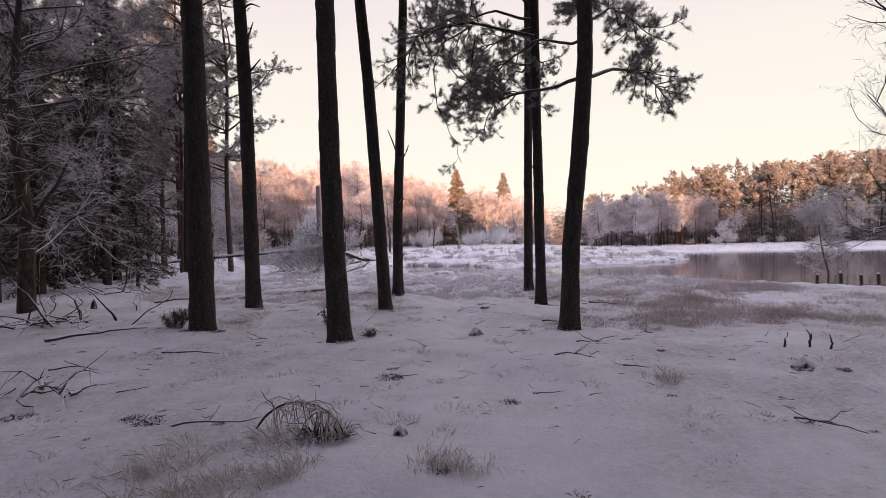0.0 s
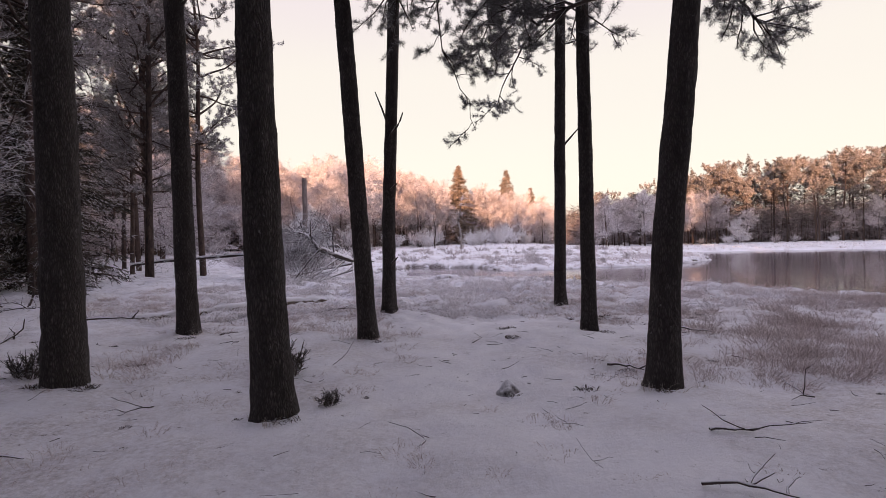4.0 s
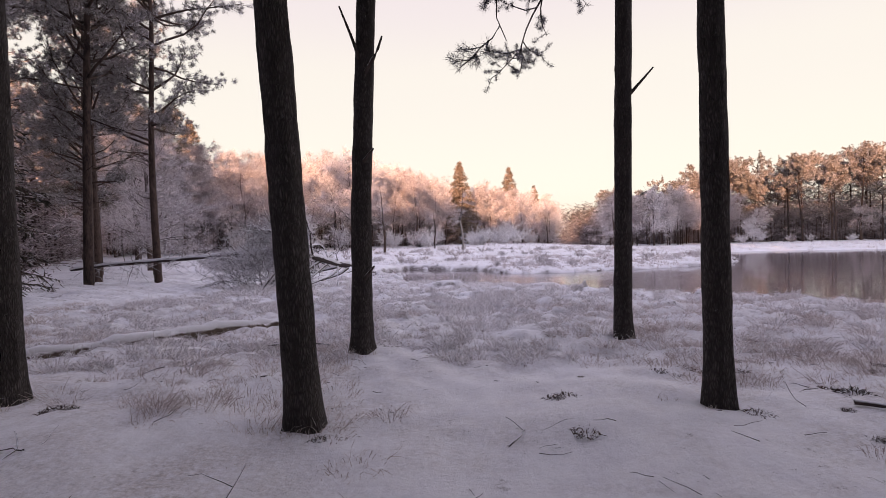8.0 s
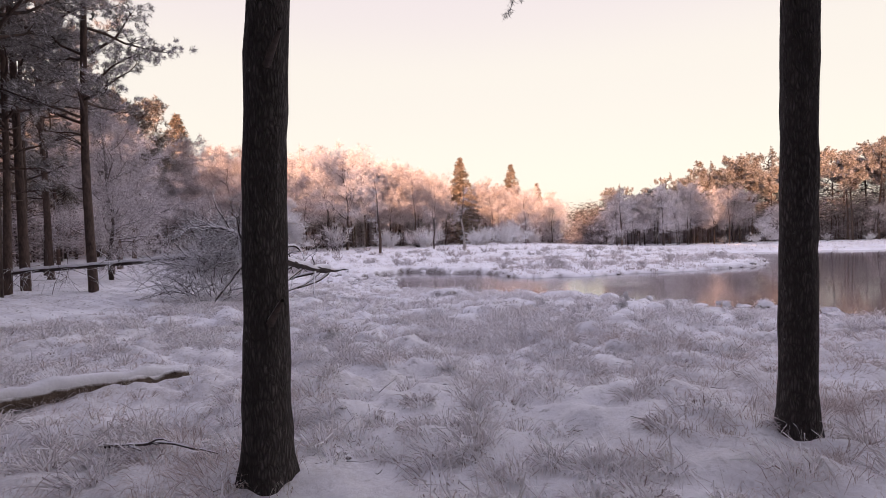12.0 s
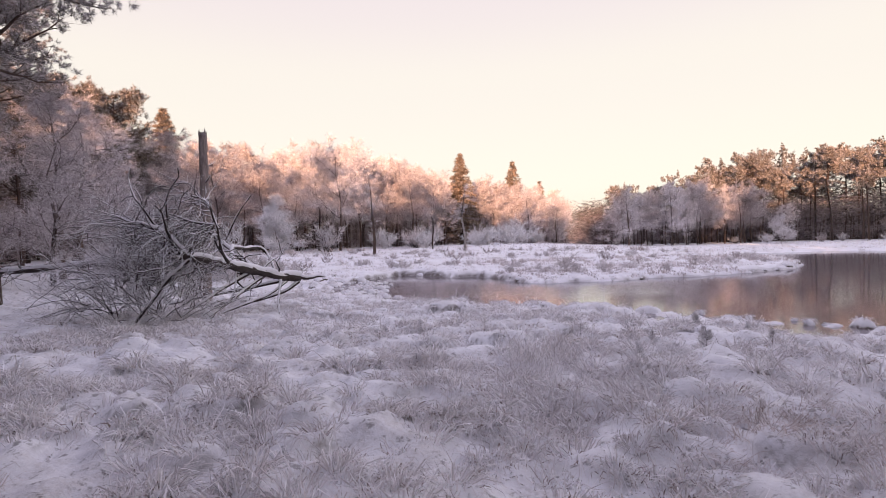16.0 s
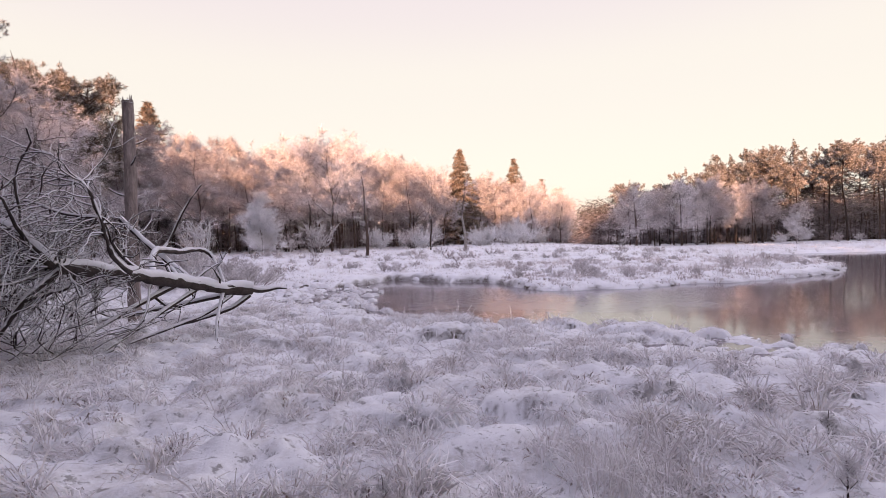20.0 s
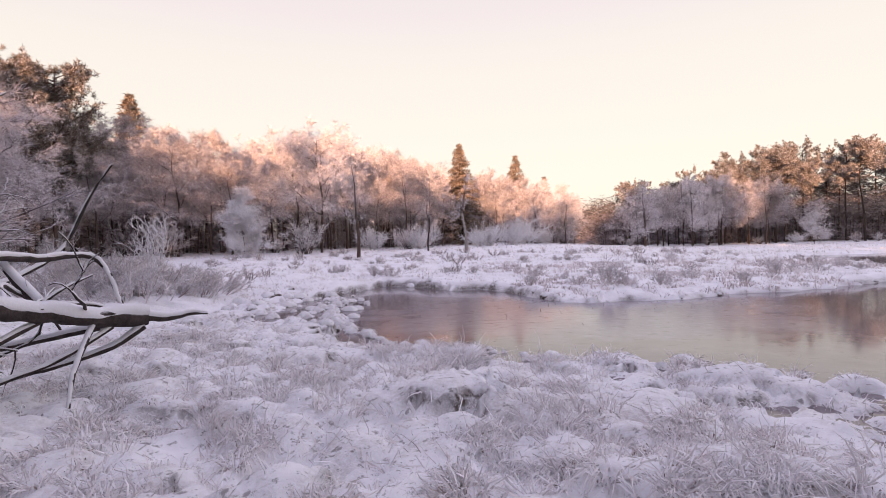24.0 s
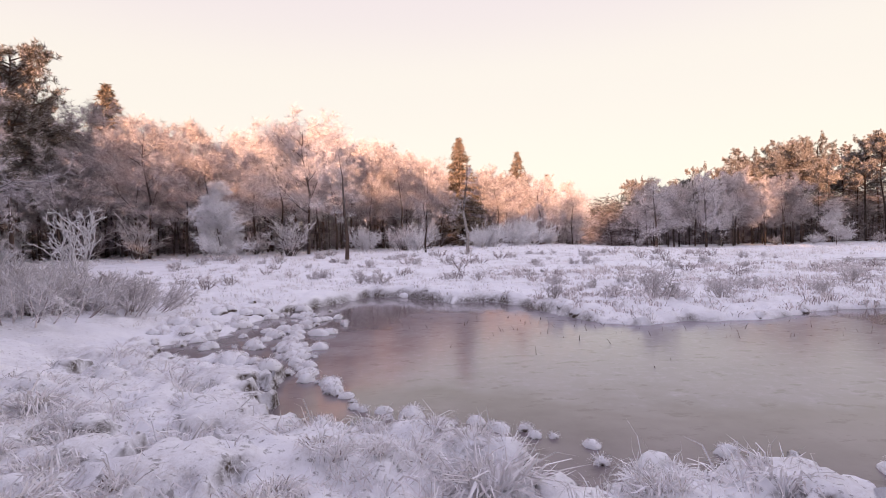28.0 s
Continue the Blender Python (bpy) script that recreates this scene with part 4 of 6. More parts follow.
BROAD = [broadleaf_meshes(20 + i, 12.0, s, 0.5, 0.032, 22, 8, 8, 9, low=0.32, girth=0.02) for i, s in enumerate((1.15, 1.3, 1.0, 1.2, 1.35))]
BROAD_NEAR = [broadleaf_meshes(40 + i, 11.0, 1.05, 0.42, 0.022, 20, 9, 8, 9, M_FROST_GREY, 0.12, 0.0) for i in range(2)]
PINE = [pine_meshes(50 + i, 15.0, c, w, limbs=26, per=14, nl=0.26, nw=0.044, r=0.19, sub=13, fin=4, mat=M_NEEDLE_FAR) for i, (c, w) in enumerate(((0.6, 2.5), (0.66, 2.2), (0.55, 2.7), (0.7, 2.3)))]
PINE_LEFT = [pine_meshes(60 + i, 16.0, c, w, 0.15, 22, 0.15, 0.02, 40, sub=14, fin=4) for i, (c, w) in enumerate(((0.36, 2.7), (0.42, 2.9), (0.3, 2.5)))]
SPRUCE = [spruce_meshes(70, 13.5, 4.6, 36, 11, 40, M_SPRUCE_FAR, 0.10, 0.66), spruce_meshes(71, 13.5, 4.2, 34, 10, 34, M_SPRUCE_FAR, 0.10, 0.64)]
PINE_THICK = [pine_meshes(65 + i, 16.0, 0.36, 3.2, 0.17, 12, 0.3, 0.046, 50, sub=13, fin=4, mat=M_NEEDLE_FAR) for i in range(2)]
SPRUCE_DARK = [spruce_meshes(75 + i, 12.0, 2.8, 30, 8, 34, None, 0.05, 0.42) for i in range(2)]

BROAD_FINE = [broadleaf_meshes(45 + i, 11.0, 1.05, 0.34, 0.011, 17, 8, 7, 8, M_FROST, 0.12, 0.0, M_BRANCH) for i in range(2)]

# pines at the edge of the wood beside the path
LEFT_PINES = [(-11.33, 28.2, 0), (-12.6, 26.0, 1), (-13.6, 27.6, 2), (-14.6, 29.6, 0), (-12.1, 19.0, 1), (-17.8, 33.5, 2), (-20.0, 38.0, 1),
              (-16.5, 24.5, 0), (-19.0, 29.0, 1), (-15.5, 19.5, 2), (-22.5, 34.0, 0), (-24.0, 43.0, 2), (-32.6, 67.5, 1), (-33.5, 71.5, 0), (-36.5, 66.0, 2),
              (-35.5, 60.0, 0), (-32.0, 55.0, 1), (-38.5, 70.0, 1), (-33.0, 50.0, 2)]
FAR_LEFT = [(-33.5, 65.5), (-36.0, 69.0), (-37.5, 65.0), (-40.0, 67.0), (-38.0, 73.0), (-43.0, 72.0), (-37.0, 61.5), (-42.0, 65.0)]
for k, (x, y, v) in enumerate(LEFT_PINES):
    plant(PINE_THICK[v % 2] if y > 45 else PINE_LEFT[v], "pine_tree", "tall frosted pine at the wood's edge", "tree", x, y, 1.0 + 0.16 * math.sin(k * 2.3) + (-0.04 if y > 60 else 0), k * 1.9, "pines at the wood's edge")
for k, (x, y) in enumerate(FAR_LEFT):
    plant(PINE_THICK[k % 2], "pine_tree", "dense tall pine with sunlit frosted crown", "tree", x, y, 0.93 + 0.1 * math.sin(k * 1.7), k * 2.4, "pines at the wood's edge")
for k, (x, y, s) in enumerate([(-12.6, 20.4, 0.85), (-13.9, 21.6, 1.1), (-14.8, 16.6, 1.15), (-11.9, 15.6, 0.7), (-17.0, 21.5, 1.2), (-9.6, 16.6, 0.32),
                               (-18.4, 17.0, 1.25), (-21, 25, 1.2)]):
    plant(SPRUCE_DARK[k % 2], "spruce_tree", "dense dark spruce dusted with snow", "tree", x, y, s, k * 2.1, "dark spruces in the wood")
for k, (x, y, s) in enumerate([(-9.2, 11.6, 0.85), (-11.5, 13.4, 1.0), (-13.5, 11.0, 1.0), (-10.2, 8.2, 0.9)]):
    plant(BROAD_FINE[k % 2], "frosted_tree", "bare broadleaf tree coated in white frost", "tree", x, y, s, k * 1.7 + 0.4, "frosted trees beside the path")
for k, (x, y, s) in enumerate([(-26.2, 52.5, 1.3), (-18.5, 40.5, 0.8), (-22.0, 47.0, 0.9), (-27.5, 58.0, 1.0), (-16.0, 36.5, 0.55)]):
    plant(BROAD_NEAR[k % 2], "frosted_tree", "wide bare tree white with hoarfrost", "tree", x, y, s, k * 2.2, "frosted trees at the meadow")
plant(BROAD_FINE[1], "frosted_tree", "bare frosted tree reaching over the shore", "tree", 13.1, 12.8, 1.0, 0.6, "frosted trees at the shore")

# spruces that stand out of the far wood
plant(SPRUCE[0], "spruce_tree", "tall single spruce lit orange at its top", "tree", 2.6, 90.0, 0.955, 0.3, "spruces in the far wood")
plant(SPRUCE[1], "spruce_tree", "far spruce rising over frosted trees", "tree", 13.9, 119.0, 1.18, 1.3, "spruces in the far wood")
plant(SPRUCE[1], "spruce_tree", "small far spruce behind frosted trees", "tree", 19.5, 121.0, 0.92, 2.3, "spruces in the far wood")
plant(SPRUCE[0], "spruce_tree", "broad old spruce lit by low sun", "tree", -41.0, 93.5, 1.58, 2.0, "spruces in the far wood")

# far wood in rows along the meadow's edge
EDGE = [(-38, 66), (-24, 72), (-12, 74), (-2, 82), (8, 91), (20, 97)]
far = np.random.default_rng(90)
ex = np.array(EDGE, float)
el = np.concatenate([[0], np.cumsum(np.hypot(*np.diff(ex, axis=0).T))])
for row, (n, off, s0) in enumerate([(24, 0, 0.72), (24, 6, 0.86), (26, 13, 0.95), (26, 22, 1.02)]):
    for k in range(n):
        u = (k + far.uniform(0.1, 0.9)) / n * el[-1]
        x, y = np.interp(u, el, ex[:, 0]), np.interp(u, el, ex[:, 1])
        y2 = y + off + far.uniform(-2, 3)
        x2 = x - off * 0.25 + far.uniform(-1, 1)
        if abs(x2 - 2.6) < 2.4 and y2 < 96:
            continue
        tall = np.interp(x, [-40, -10, 0, 12, 35], [1.12, 1.05, 0.92, 0.78, 0.85])
        plant(BROAD[int(far.integers(5))], "frosted_tree", "bare frosted broadleaf tree in the far wood", "tree", x2, y2, s0 * tall * far.uniform(0.88, 1.14), far.uniform(0, 6.28), "frosted trees of the far wood")
plant(BROAD[4], "frosted_tree", "tallest bare tree with sunlit crown", "tree", -11.2, 72.0, 0.95, 0.5, "frosted trees of the far wood")
plant(BROAD_NEAR[0], "frosted_tree", "wide frosted tree on the far shore", "tree", 28.4, 96.0, 0.84, 0.2, "frosted trees of the far shore")
plant(BROAD_NEAR[1], "frosted_tree", "wide frosted tree on the far shore", "tree", 35.5, 97.0, 0.86, 1.2, "frosted trees of the far shore")

# pine wood beyond the pond
REDGE = [(30, 112), (44, 108), (58, 106), (74, 100), (92, 90), (110, 76)]
rx_ = np.array(REDGE, float)
rl = np.concatenate([[0], np.cumsum(np.hypot(*np.diff(rx_, axis=0).T))])
for row, (n, off, s0) in enumerate([(22, 0, 0.88), (26, 6, 0.96), (26, 13, 1.02)]):
    for k in range(n):
        u = (k + far.uniform(0.1, 0.9)) / n * rl[-1]
        x, y = np.interp(u, rl, rx_[:, 0]) + far.uniform(-1, 1) + off * 0.3, np.interp(u, rl, rx_[:, 1]) + off + far.uniform(-2, 2)
        tall = np.interp(x, [30, 42, 52, 75, 110], [0.66, 0.78, 1.0, 1.1, 1.15])
        plant(PINE[int(far.integers(4))], "pine_tree", "tall pine with flat snowy crown across the pond", "tree", x, y, s0 * tall * far.uniform(0.85, 1.08), far.uniform(0, 6.28), "pines across the pond")
for k in range(10):
    u = (k + far.uniform(0.1, 0.9)) / 10 * rl[-1]
    x, y = np.interp(u, rl, rx_[:, 0]), np.interp(u, rl, rx_[:, 1]) - 3
    plant(BROAD[k % 5], "frosted_tree", "low frosted tree before the pines", "tree", x, y + far.uniform(-2, 4), far.uniform(0.45, 0.75), far.uniform(0, 6.28), "frosted trees of the far shore")
for k in range(16):
    x = 28.5 + 24 * (k + far.uniform(0.1, 0.9)) / 16
    plant(BROAD[k % 5], "frosted_tree", "frosted broadleaf tree with layered twigs before the pines", "tree", x, np.interp(x, [27, 52], [99, 103]) + far.uniform(-2, 5), far.uniform(0.62, 0.86), far.uniform(0, 6.28), "frosted trees of the far shore")
BIG_PINE = [pine_meshes(56 + i, 16.5, 0.62 + 0.05 * i, 3.5, 0.2, 14, 0.27, 0.046, 34, M_NEEDLE_FAR, 0.5, 14, 4) for i in range(2)]
for k, (x, y, s) in enumerate([(53.0, 106.0, 1.0), (64.0, 102.0, 0.98), (72.5, 99.5, 1.05), (83.0, 94.0, 1.04), (92.0, 88.0, 1.06), (46.0, 108.0, 0.8), (101.0, 80.0, 1.05)]):
    plant(BIG_PINE[k % 2], "pine_tree", "tall pine with broad umbrella crown at the far shore", "tree", x, y, s * 0.92, k * 2.2, "pines across the pond")


# deep wood behind the front rows
def deep_wood(name, label, edge, offs, n, top, mat, seed, wide=0.085):
    rng = np.random.default_rng(seed)
    e = np.array(edge, float)
    l = np.concatenate([[0], np.cumsum(np.hypot(*np.diff(e, axis=0).T))])
    u = rng.uniform(0, l[-1], n)
    off = rng.uniform(*offs, n)
    x, y = np.interp(u, l, e[:, 0]) - 0.2 * off, np.interp(u, l, e[:, 1]) + off
    h = np.interp(x, *top) * rng.uniform(0.8, 1.1, n)
    z = land(x, y)
    st = np.stack([np.stack([x, y, z - 0.3], 1), np.stack([x + rng.normal(0, 0.3, n), y, z + h * 0.55], 1)], 1)
    m = 110
    par = np.repeat(np.arange(n), m)
    a = rng.uniform(0, 6.28, len(par))
    zz = np.where(np.arange(len(par)) % m < 60, rng.uniform(0.3, 1.0, len(par)), rng.uniform(0.0, 0.3, len(par)))
    p = np.stack([x[par], y[par], z[par] + zz * h[par]], 1) + rng.normal(0, 1, (len(par), 3)) * np.array([1.7, 1.7, 0.5])
    d = norm(np.stack([np.cos(a), np.sin(a), rng.normal(0.2, 0.4, len(par))], 1))
    tagged(new(name, mesh_of(name, [(*tubes(st, np.full(n, 0.11), np.full(n, 0.04), 5), 0), (*blades(rng, p, d, rng.uniform(0.6, 1.8, len(par)), wide, 1), 1)], [M_BARK_FAR, mat])), label, "wood", kind="stuff")


# dark twigs that back the pines, the wood's inner shade in their colour
M_PINE_DEEP = material("shaded_pine_twigs", (0.06, 0.05, 0.046), (0.25, 0.205, 0.195), 0.6, (1, 1, 1), 0.85, 0, 6, random_mix=0.6, island=True)
deep_wood("far_woods", "deep frosted broadleaf wood, coloured darker as if shaded", [(-62, 72), (-38, 80), (-12, 92), (8, 108), (25, 118)], (2, 26), 560, ([-60, -10, 0, 12, 35], [12.5, 11.0, 9.0, 8.0, 8.0]), M_DEEP, 301)
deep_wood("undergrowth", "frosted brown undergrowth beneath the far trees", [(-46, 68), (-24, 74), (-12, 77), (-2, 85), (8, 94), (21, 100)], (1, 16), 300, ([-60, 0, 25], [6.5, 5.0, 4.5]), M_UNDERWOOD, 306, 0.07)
deep_wood("pine_woods", "dark backing of pine twigs, coloured as deep shade", [(30, 122), (58, 118), (92, 104), (130, 84)], (-2, 20), 640, ([30, 50, 110], [8.0, 11.0, 12.5]), M_PINE_DEEP, 302, 0.15)
deep_wood("underwood", "frosted underwood among the pines, shade in its mauve", [(30, 117), (58, 111), (92, 96), (128, 78)], (-1, 14), 620, ([30, 50, 110], [5.5, 7.2, 8.0]), M_UNDERWOOD, 305, 0.1)
deep_wood("corner_woods", "deep dark wood at the meadow's corner", [(-66, 66), (-44, 74), (-30, 80)], (0, 16), 150, ([-60, -20], [15, 12]), M_NEEDLE_FAR, 304)
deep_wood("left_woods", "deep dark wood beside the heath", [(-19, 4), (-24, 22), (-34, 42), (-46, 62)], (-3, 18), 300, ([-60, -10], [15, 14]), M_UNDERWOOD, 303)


# wood behind the camera, out of view, added to shade the heath
def wood_behind():
    rng = np.random.default_rng(8)
    chunks = []
    x = np.concatenate([rng.uniform(-140, 100, 330), rng.uniform(-14, 14, 26), rng.uniform(-17, -8, 8), rng.uniform(10, 20, 10)])
    n = len(x)
    y = rng.uniform(-34, -9, n) - 0.10 * np.abs(x)
    y[330:356] = rng.uniform(-10, -5, 26)
    y[356:] = rng.uniform(-5, 1.0, n - 356)
    h = rng.uniform(23.6, 26.4, n)
    # tops raised or lowered to set where sunlight meets the far trees
    h = h + 8.5 * smooth(-5, 9, x) - 2.0 * smooth(-80, -72, x) * smooth(-8, -14, x)
    m = 430
    par = np.repeat(np.arange(n), m)
    z = rng.random(len(par)) ** 0.8
    a = rng.uniform(0, 6.28, len(par))
    rr = (1 - z) ** 0.42 * 4.0 + 0.5
    p = np.stack([x[par] + 0.2 * np.cos(a), y[par] + 0.2 * np.sin(a), z * h[par]], 1) + rng.normal(0, 0.35, (len(par), 3))
    d = norm(np.stack([np.cos(a), np.sin(a), -0.25 + 0 * a], 1) + rng.normal(0, 0.18, (len(par), 3)))
    chunks.append((*blades(rng, p, d, rr * rng.uniform(0.5, 1.1, len(par)), 0.62, 1), 0))
    st = np.stack([np.stack([x, y, 0 * x - 0.5], 1), np.stack([x, y, h], 1)], 1)
    chunks.append((*tubes(st, np.full(n, 0.28), np.full(n, 0.03), 6), 1))
    # unseen clear-stemmed trees, added overhead to darken the snow at the start
    hx = np.array([-3.2, 3.4, 0.6, -6.8, 6.4, 8.8, -9.0, -1.6, 5.0, 9.6, -12.5, 10.8])
    hy = np.array([-2.6, -3.0, -5.2, 1.2, 0.4, 4.6, 3.2, -4.4, -4.6, 1.0, 6.0, 7.8])
    par = np.repeat(np.arange(len(hx)), 520)
    z = rng.uniform(0.5, 1.0, len(par))
    a = rng.uniform(0, 6.28, len(par))
    p = np.stack([hx[par], hy[par], 17.0 * z], 1) + rng.normal(0, 0.3, (len(par), 3))
    d = norm(np.stack([np.cos(a), np.sin(a), 0.15 + 0 * a], 1) + rng.normal(0, 0.2, (len(par), 3)))
    chunks.append((*blades(rng, p, d, (1.15 - z) * 5.5 * rng.uniform(0.4, 1.0, len(par)), 0.34, 1), 0))
    st = np.stack([np.stack([hx, hy, 0 * hx - 0.5], 1), np.stack([hx, hy, 0 * hx + 16.5], 1)], 1)
    chunks.append((*tubes(st, np.full(len(hx), 0.17), np.full(len(hx), 0.03), 7), 1))
    tagged(new("wood_behind", mesh_of("wood_behind", chunks, [M_SPRUCE, M_BARK_FAR])), "unseen conifer wood added behind the heath to shade it", "wood", kind="stuff")


wood_behind()


# ---- shrubs and young trees ----
def shrub_meshes(seed, height=2.0, width=1.2, stems=26, n2=9, n3=5, twig=0.22, tw=0.014, mat=None, lean=0.7, stem_mat=None):
    rng = np.random.default_rng(seed)
    a = rng.uniform(0, 6.28, stems)
    o = rng.uniform(0, 1, stems)
    p = np.stack([np.cos(a) * o * width * 0.25, np.sin(a) * o * width * 0.25, np.full(stems, -0.06)], 1)
    d = norm(np.stack([np.cos(a) * o * lean, np.sin(a) * o * lean, np.ones(stems)], 1))
    b, w = twigs_along(rng, p, d, height * rng.uniform(0.6, 1.05, stems), 6, 0.13, 0.02)
    wood = [tubes(b, np.full(stems, 0.012 * height + 0.004), np.full(stems, 0.004), 5)]
    p2, d2, _, _ = spawn(rng, b, w, n2, 0.2, 1.0, 0.7, 0.25)
    b2, w2 = twigs_along(rng, p2, d2, height * 0.26 * rng.uniform(0.5, 1.2, len(p2)), 4, 0.2, 0.03)
    fine = [tubes(b2, np.full(len(p2), tw * 0.6), np.full(len(p2), tw * 0.25), 3)]
    p3, d3, _, _ = spawn(rng, b2, w2, n3, 0.1, 1.0, 0.7, 0.3)
    fine.append(blades(rng, p3, d3, twig * rng.uniform(0.5, 1.3, len(p3)), tw, 1))
    return mesh_of("stem", join(wood), [stem_mat or M_LIMB]), mesh_of("crown", join(fine), [mat or M_FROST])


def plant_shrub(meshes, name, label, x, y, size=1.0, turn=0.0, group="", category="shrub"):
    s = thing(name, label, category, group, (x, y, gz(x, y)), turn, size)
    part("stem", meshes[0], None, s)
    part("crown", meshes[1], None, s)
    return s


SHRUB = [shrub_meshes(120, 2.0, 1.6, 22, 8, 6, 0.34, 0.04, None, 0.8), shrub_meshes(121, 2.0, 2.0, 30, 10, 10, 0.24, 0.032, M_RIME, 1.0, M_FROST),
         shrub_meshes(122, 2.0, 1.4, 20, 8, 5, 0.36, 0.045, M_FROST_DIM, 0.8)]
THICKET = shrub_meshes(123, 1.15, 7.0, 150, 14, 9, 0.17, 0.014, M_FROST, 1.35, M_FROST_DIM)
WHITE_BUSH = broadleaf_meshes(124, 5.0, 1.0, 0.3, 0.024, 40, 10, 8, 10, M_RIME, 0.02, 0.1, M_FROST, 0.012)
plant(WHITE_BUSH, "frosted_bush", "cone-shaped young birch white with hoarfrost", "shrub", -15.9, 65.0, 0.98, 0.4, "frosted bushes at the meadow")
plant_shrub(shrub_meshes(125, 2.4, 1.0, 12, 9, 7, 0.2, 0.032, M_RIME, 0.6, M_RIME), "frosted_bush", "small open bush with thick white rime", -11.7, 43.9, 1.12, 0.2, "frosted bushes at the meadow")
for x, y, s, t in [(-10.6, 40.0, 1.15, 0), (-13.0, 41.6, 1.2, 1.4), (-9.3, 42.0, 0.85, 2.5)]:
    plant_shrub(THICKET, "willow_thicket", "low dense willow thicket grey with frost", x, y, s, t, "willow thickets")
edge_rng = np.random.default_rng(31)
for k in range(15):
    u = (k + edge_rng.uniform(0.1, 0.9)) / 15 * el[-1]
    x, y = np.interp(u, el, ex[:, 0]), np.interp(u, el, ex[:, 1]) - edge_rng.uniform(-3, 6)
    plant_shrub(SHRUB[k % 3], "frosted_shrub", "low frosted shrub at the far wood's edge", x, y, edge_rng.uniform(0.7, 1.6), k * 1.3, "shrubs at the far wood's edge")
for k in range(16):
    u = (k + edge_rng.uniform(0.1, 0.9)) / 16 * rl[-1]
    x, y = np.interp(u, rl, rx_[:, 0]) - 2, np.interp(u, rl, rx_[:, 1]) - edge_rng.uniform(2, 9)
    plant_shrub(SHRUB[k % 3], "frosted_shrub", "low frosted shrub on the far shore", x, y, edge_rng.uniform(0.35, 0.75), k * 1.7, "shrubs on the far shore")
BALL = broadleaf_meshes(126, 3.6, 1.5, 0.3, 0.03, 26, 8, 7, 7, M_FROST, 0.05, 0.05, M_FROST, 0.012)
plant(BALL, "frosted_bush", "round white frosted bush on the far shore", "shrub", 49.5, 92.5, 1.0, 0.5, "rounded frosted shrubs")
for x, y, s in [(5.2, 78.0, 1.2), (7.5, 80.0, 1.35), (-2.0, 74.0, 1.05), (-3.6, 75.5, 1.0), (9.5, 84.0, 1.7), (4.0, 77.0, 0.9)]:
    plant_shrub(SHRUB[1], "frosted_shrub", "rounded shrub thick with white frost", x, y, s, x, "rounded frosted shrubs")

# slender birches before the far wood
for k, (x, y, s) in enumerate([(-6.3, 62.5, 0.62), (2.0, 66.0, 0.60), (-1.2, 70.0, 0.4)]):
    m = broadleaf_meshes(140 + k, 12.0, 0.34, 0.45, 0.03, 9, 4, 3, 3, M_FROST, 0.35)
    m[0].materials[0] = M_PALE_BARK if k == 1 else M_BARK_FAR
    plant(m, "birch_tree", "slender birch with thin frosted twigs", "tree", x, y, s, k, "slender birches on the meadow")

# sapling and stakes on the near shore
sap = broadleaf_meshes(150, 3.4, 0.75, 0.2, 0.012, 18, 8, 6, 6, M_FROST, 0.2, 0.08, None, 0.012)
plant(sap, "birch_sapling", "young birch sapling covered in frost", "tree", 12.1, 16.7, 1.0, 0.0)
for k, (x, y) in enumerate([(11.45, 15.2), (11.65, 14.7), (11.85, 14.35), (11.2, 15.8)]):
    st = thing("wooden_stake", "short dark wooden stake capped with snow", "stake", "stakes at the shore", (x, y, gz(x, y)), k)
    part("post", [(*tubes(np.array([[(0, 0, -0.15), (0.01, 0, 0.2), (0, 0.01, 0.36)]]), [0.045], [0.04], 8), 0)], [M_DEAD], st)
    part("snow_cap", [(*tubes(np.array([[(0, 0.01, 0.352), (0, 0.01, 0.39), (0, 0.01, 0.41)]]), [0.047], [0.004], 8), 0)], [M_SNOWCAP], st)


def tiny_pine(seed, height, n=16, per=14, nl=0.085, nw=0.006, mat=None):
    rng = np.random.default_rng(seed)
    tr = np.array([[(0, 0, -0.05), (0.01, 0, height * 0.5), (0, 0.01, height)]])
    w = norm(np.diff(tr, axis=1))
    p, d, t, _ = spawn(rng, tr, w, n, 0.1, 0.95, 0.95, 0.2)
    b, bw = twigs_along(rng, p, d, height * 0.42 * (1.1 - t), 4, 0.1, 0.12)
    wood = [tubes(tr, [0.011], [0.005], 5), tubes(b, np.full(n, 0.007), np.full(n, 0.003), 4)]
    tips = np.concatenate([b[:, 1], b[:, 2], b[:, 3], tr[:, 2], tr[:, 1]])
    ways = np.concatenate([bw[:, 0], bw[:, 1], bw[:, 2], w[:, 1], w[:, 1]])
    return mesh_of("stem", join(wood), [M_BRANCH]), mesh_of("crown", [(*needle_tufts(rng, tips, ways, per, nl, nw, 0.3), 0)], [mat or M_FROST_DIM])


TINY = [tiny_pine(160, 0.42, 16, 16, 0.07, 0.010, M_RIME), tiny_pine(161, 0.36, 16, 16, 0.07, 0.010, M_RIME)]
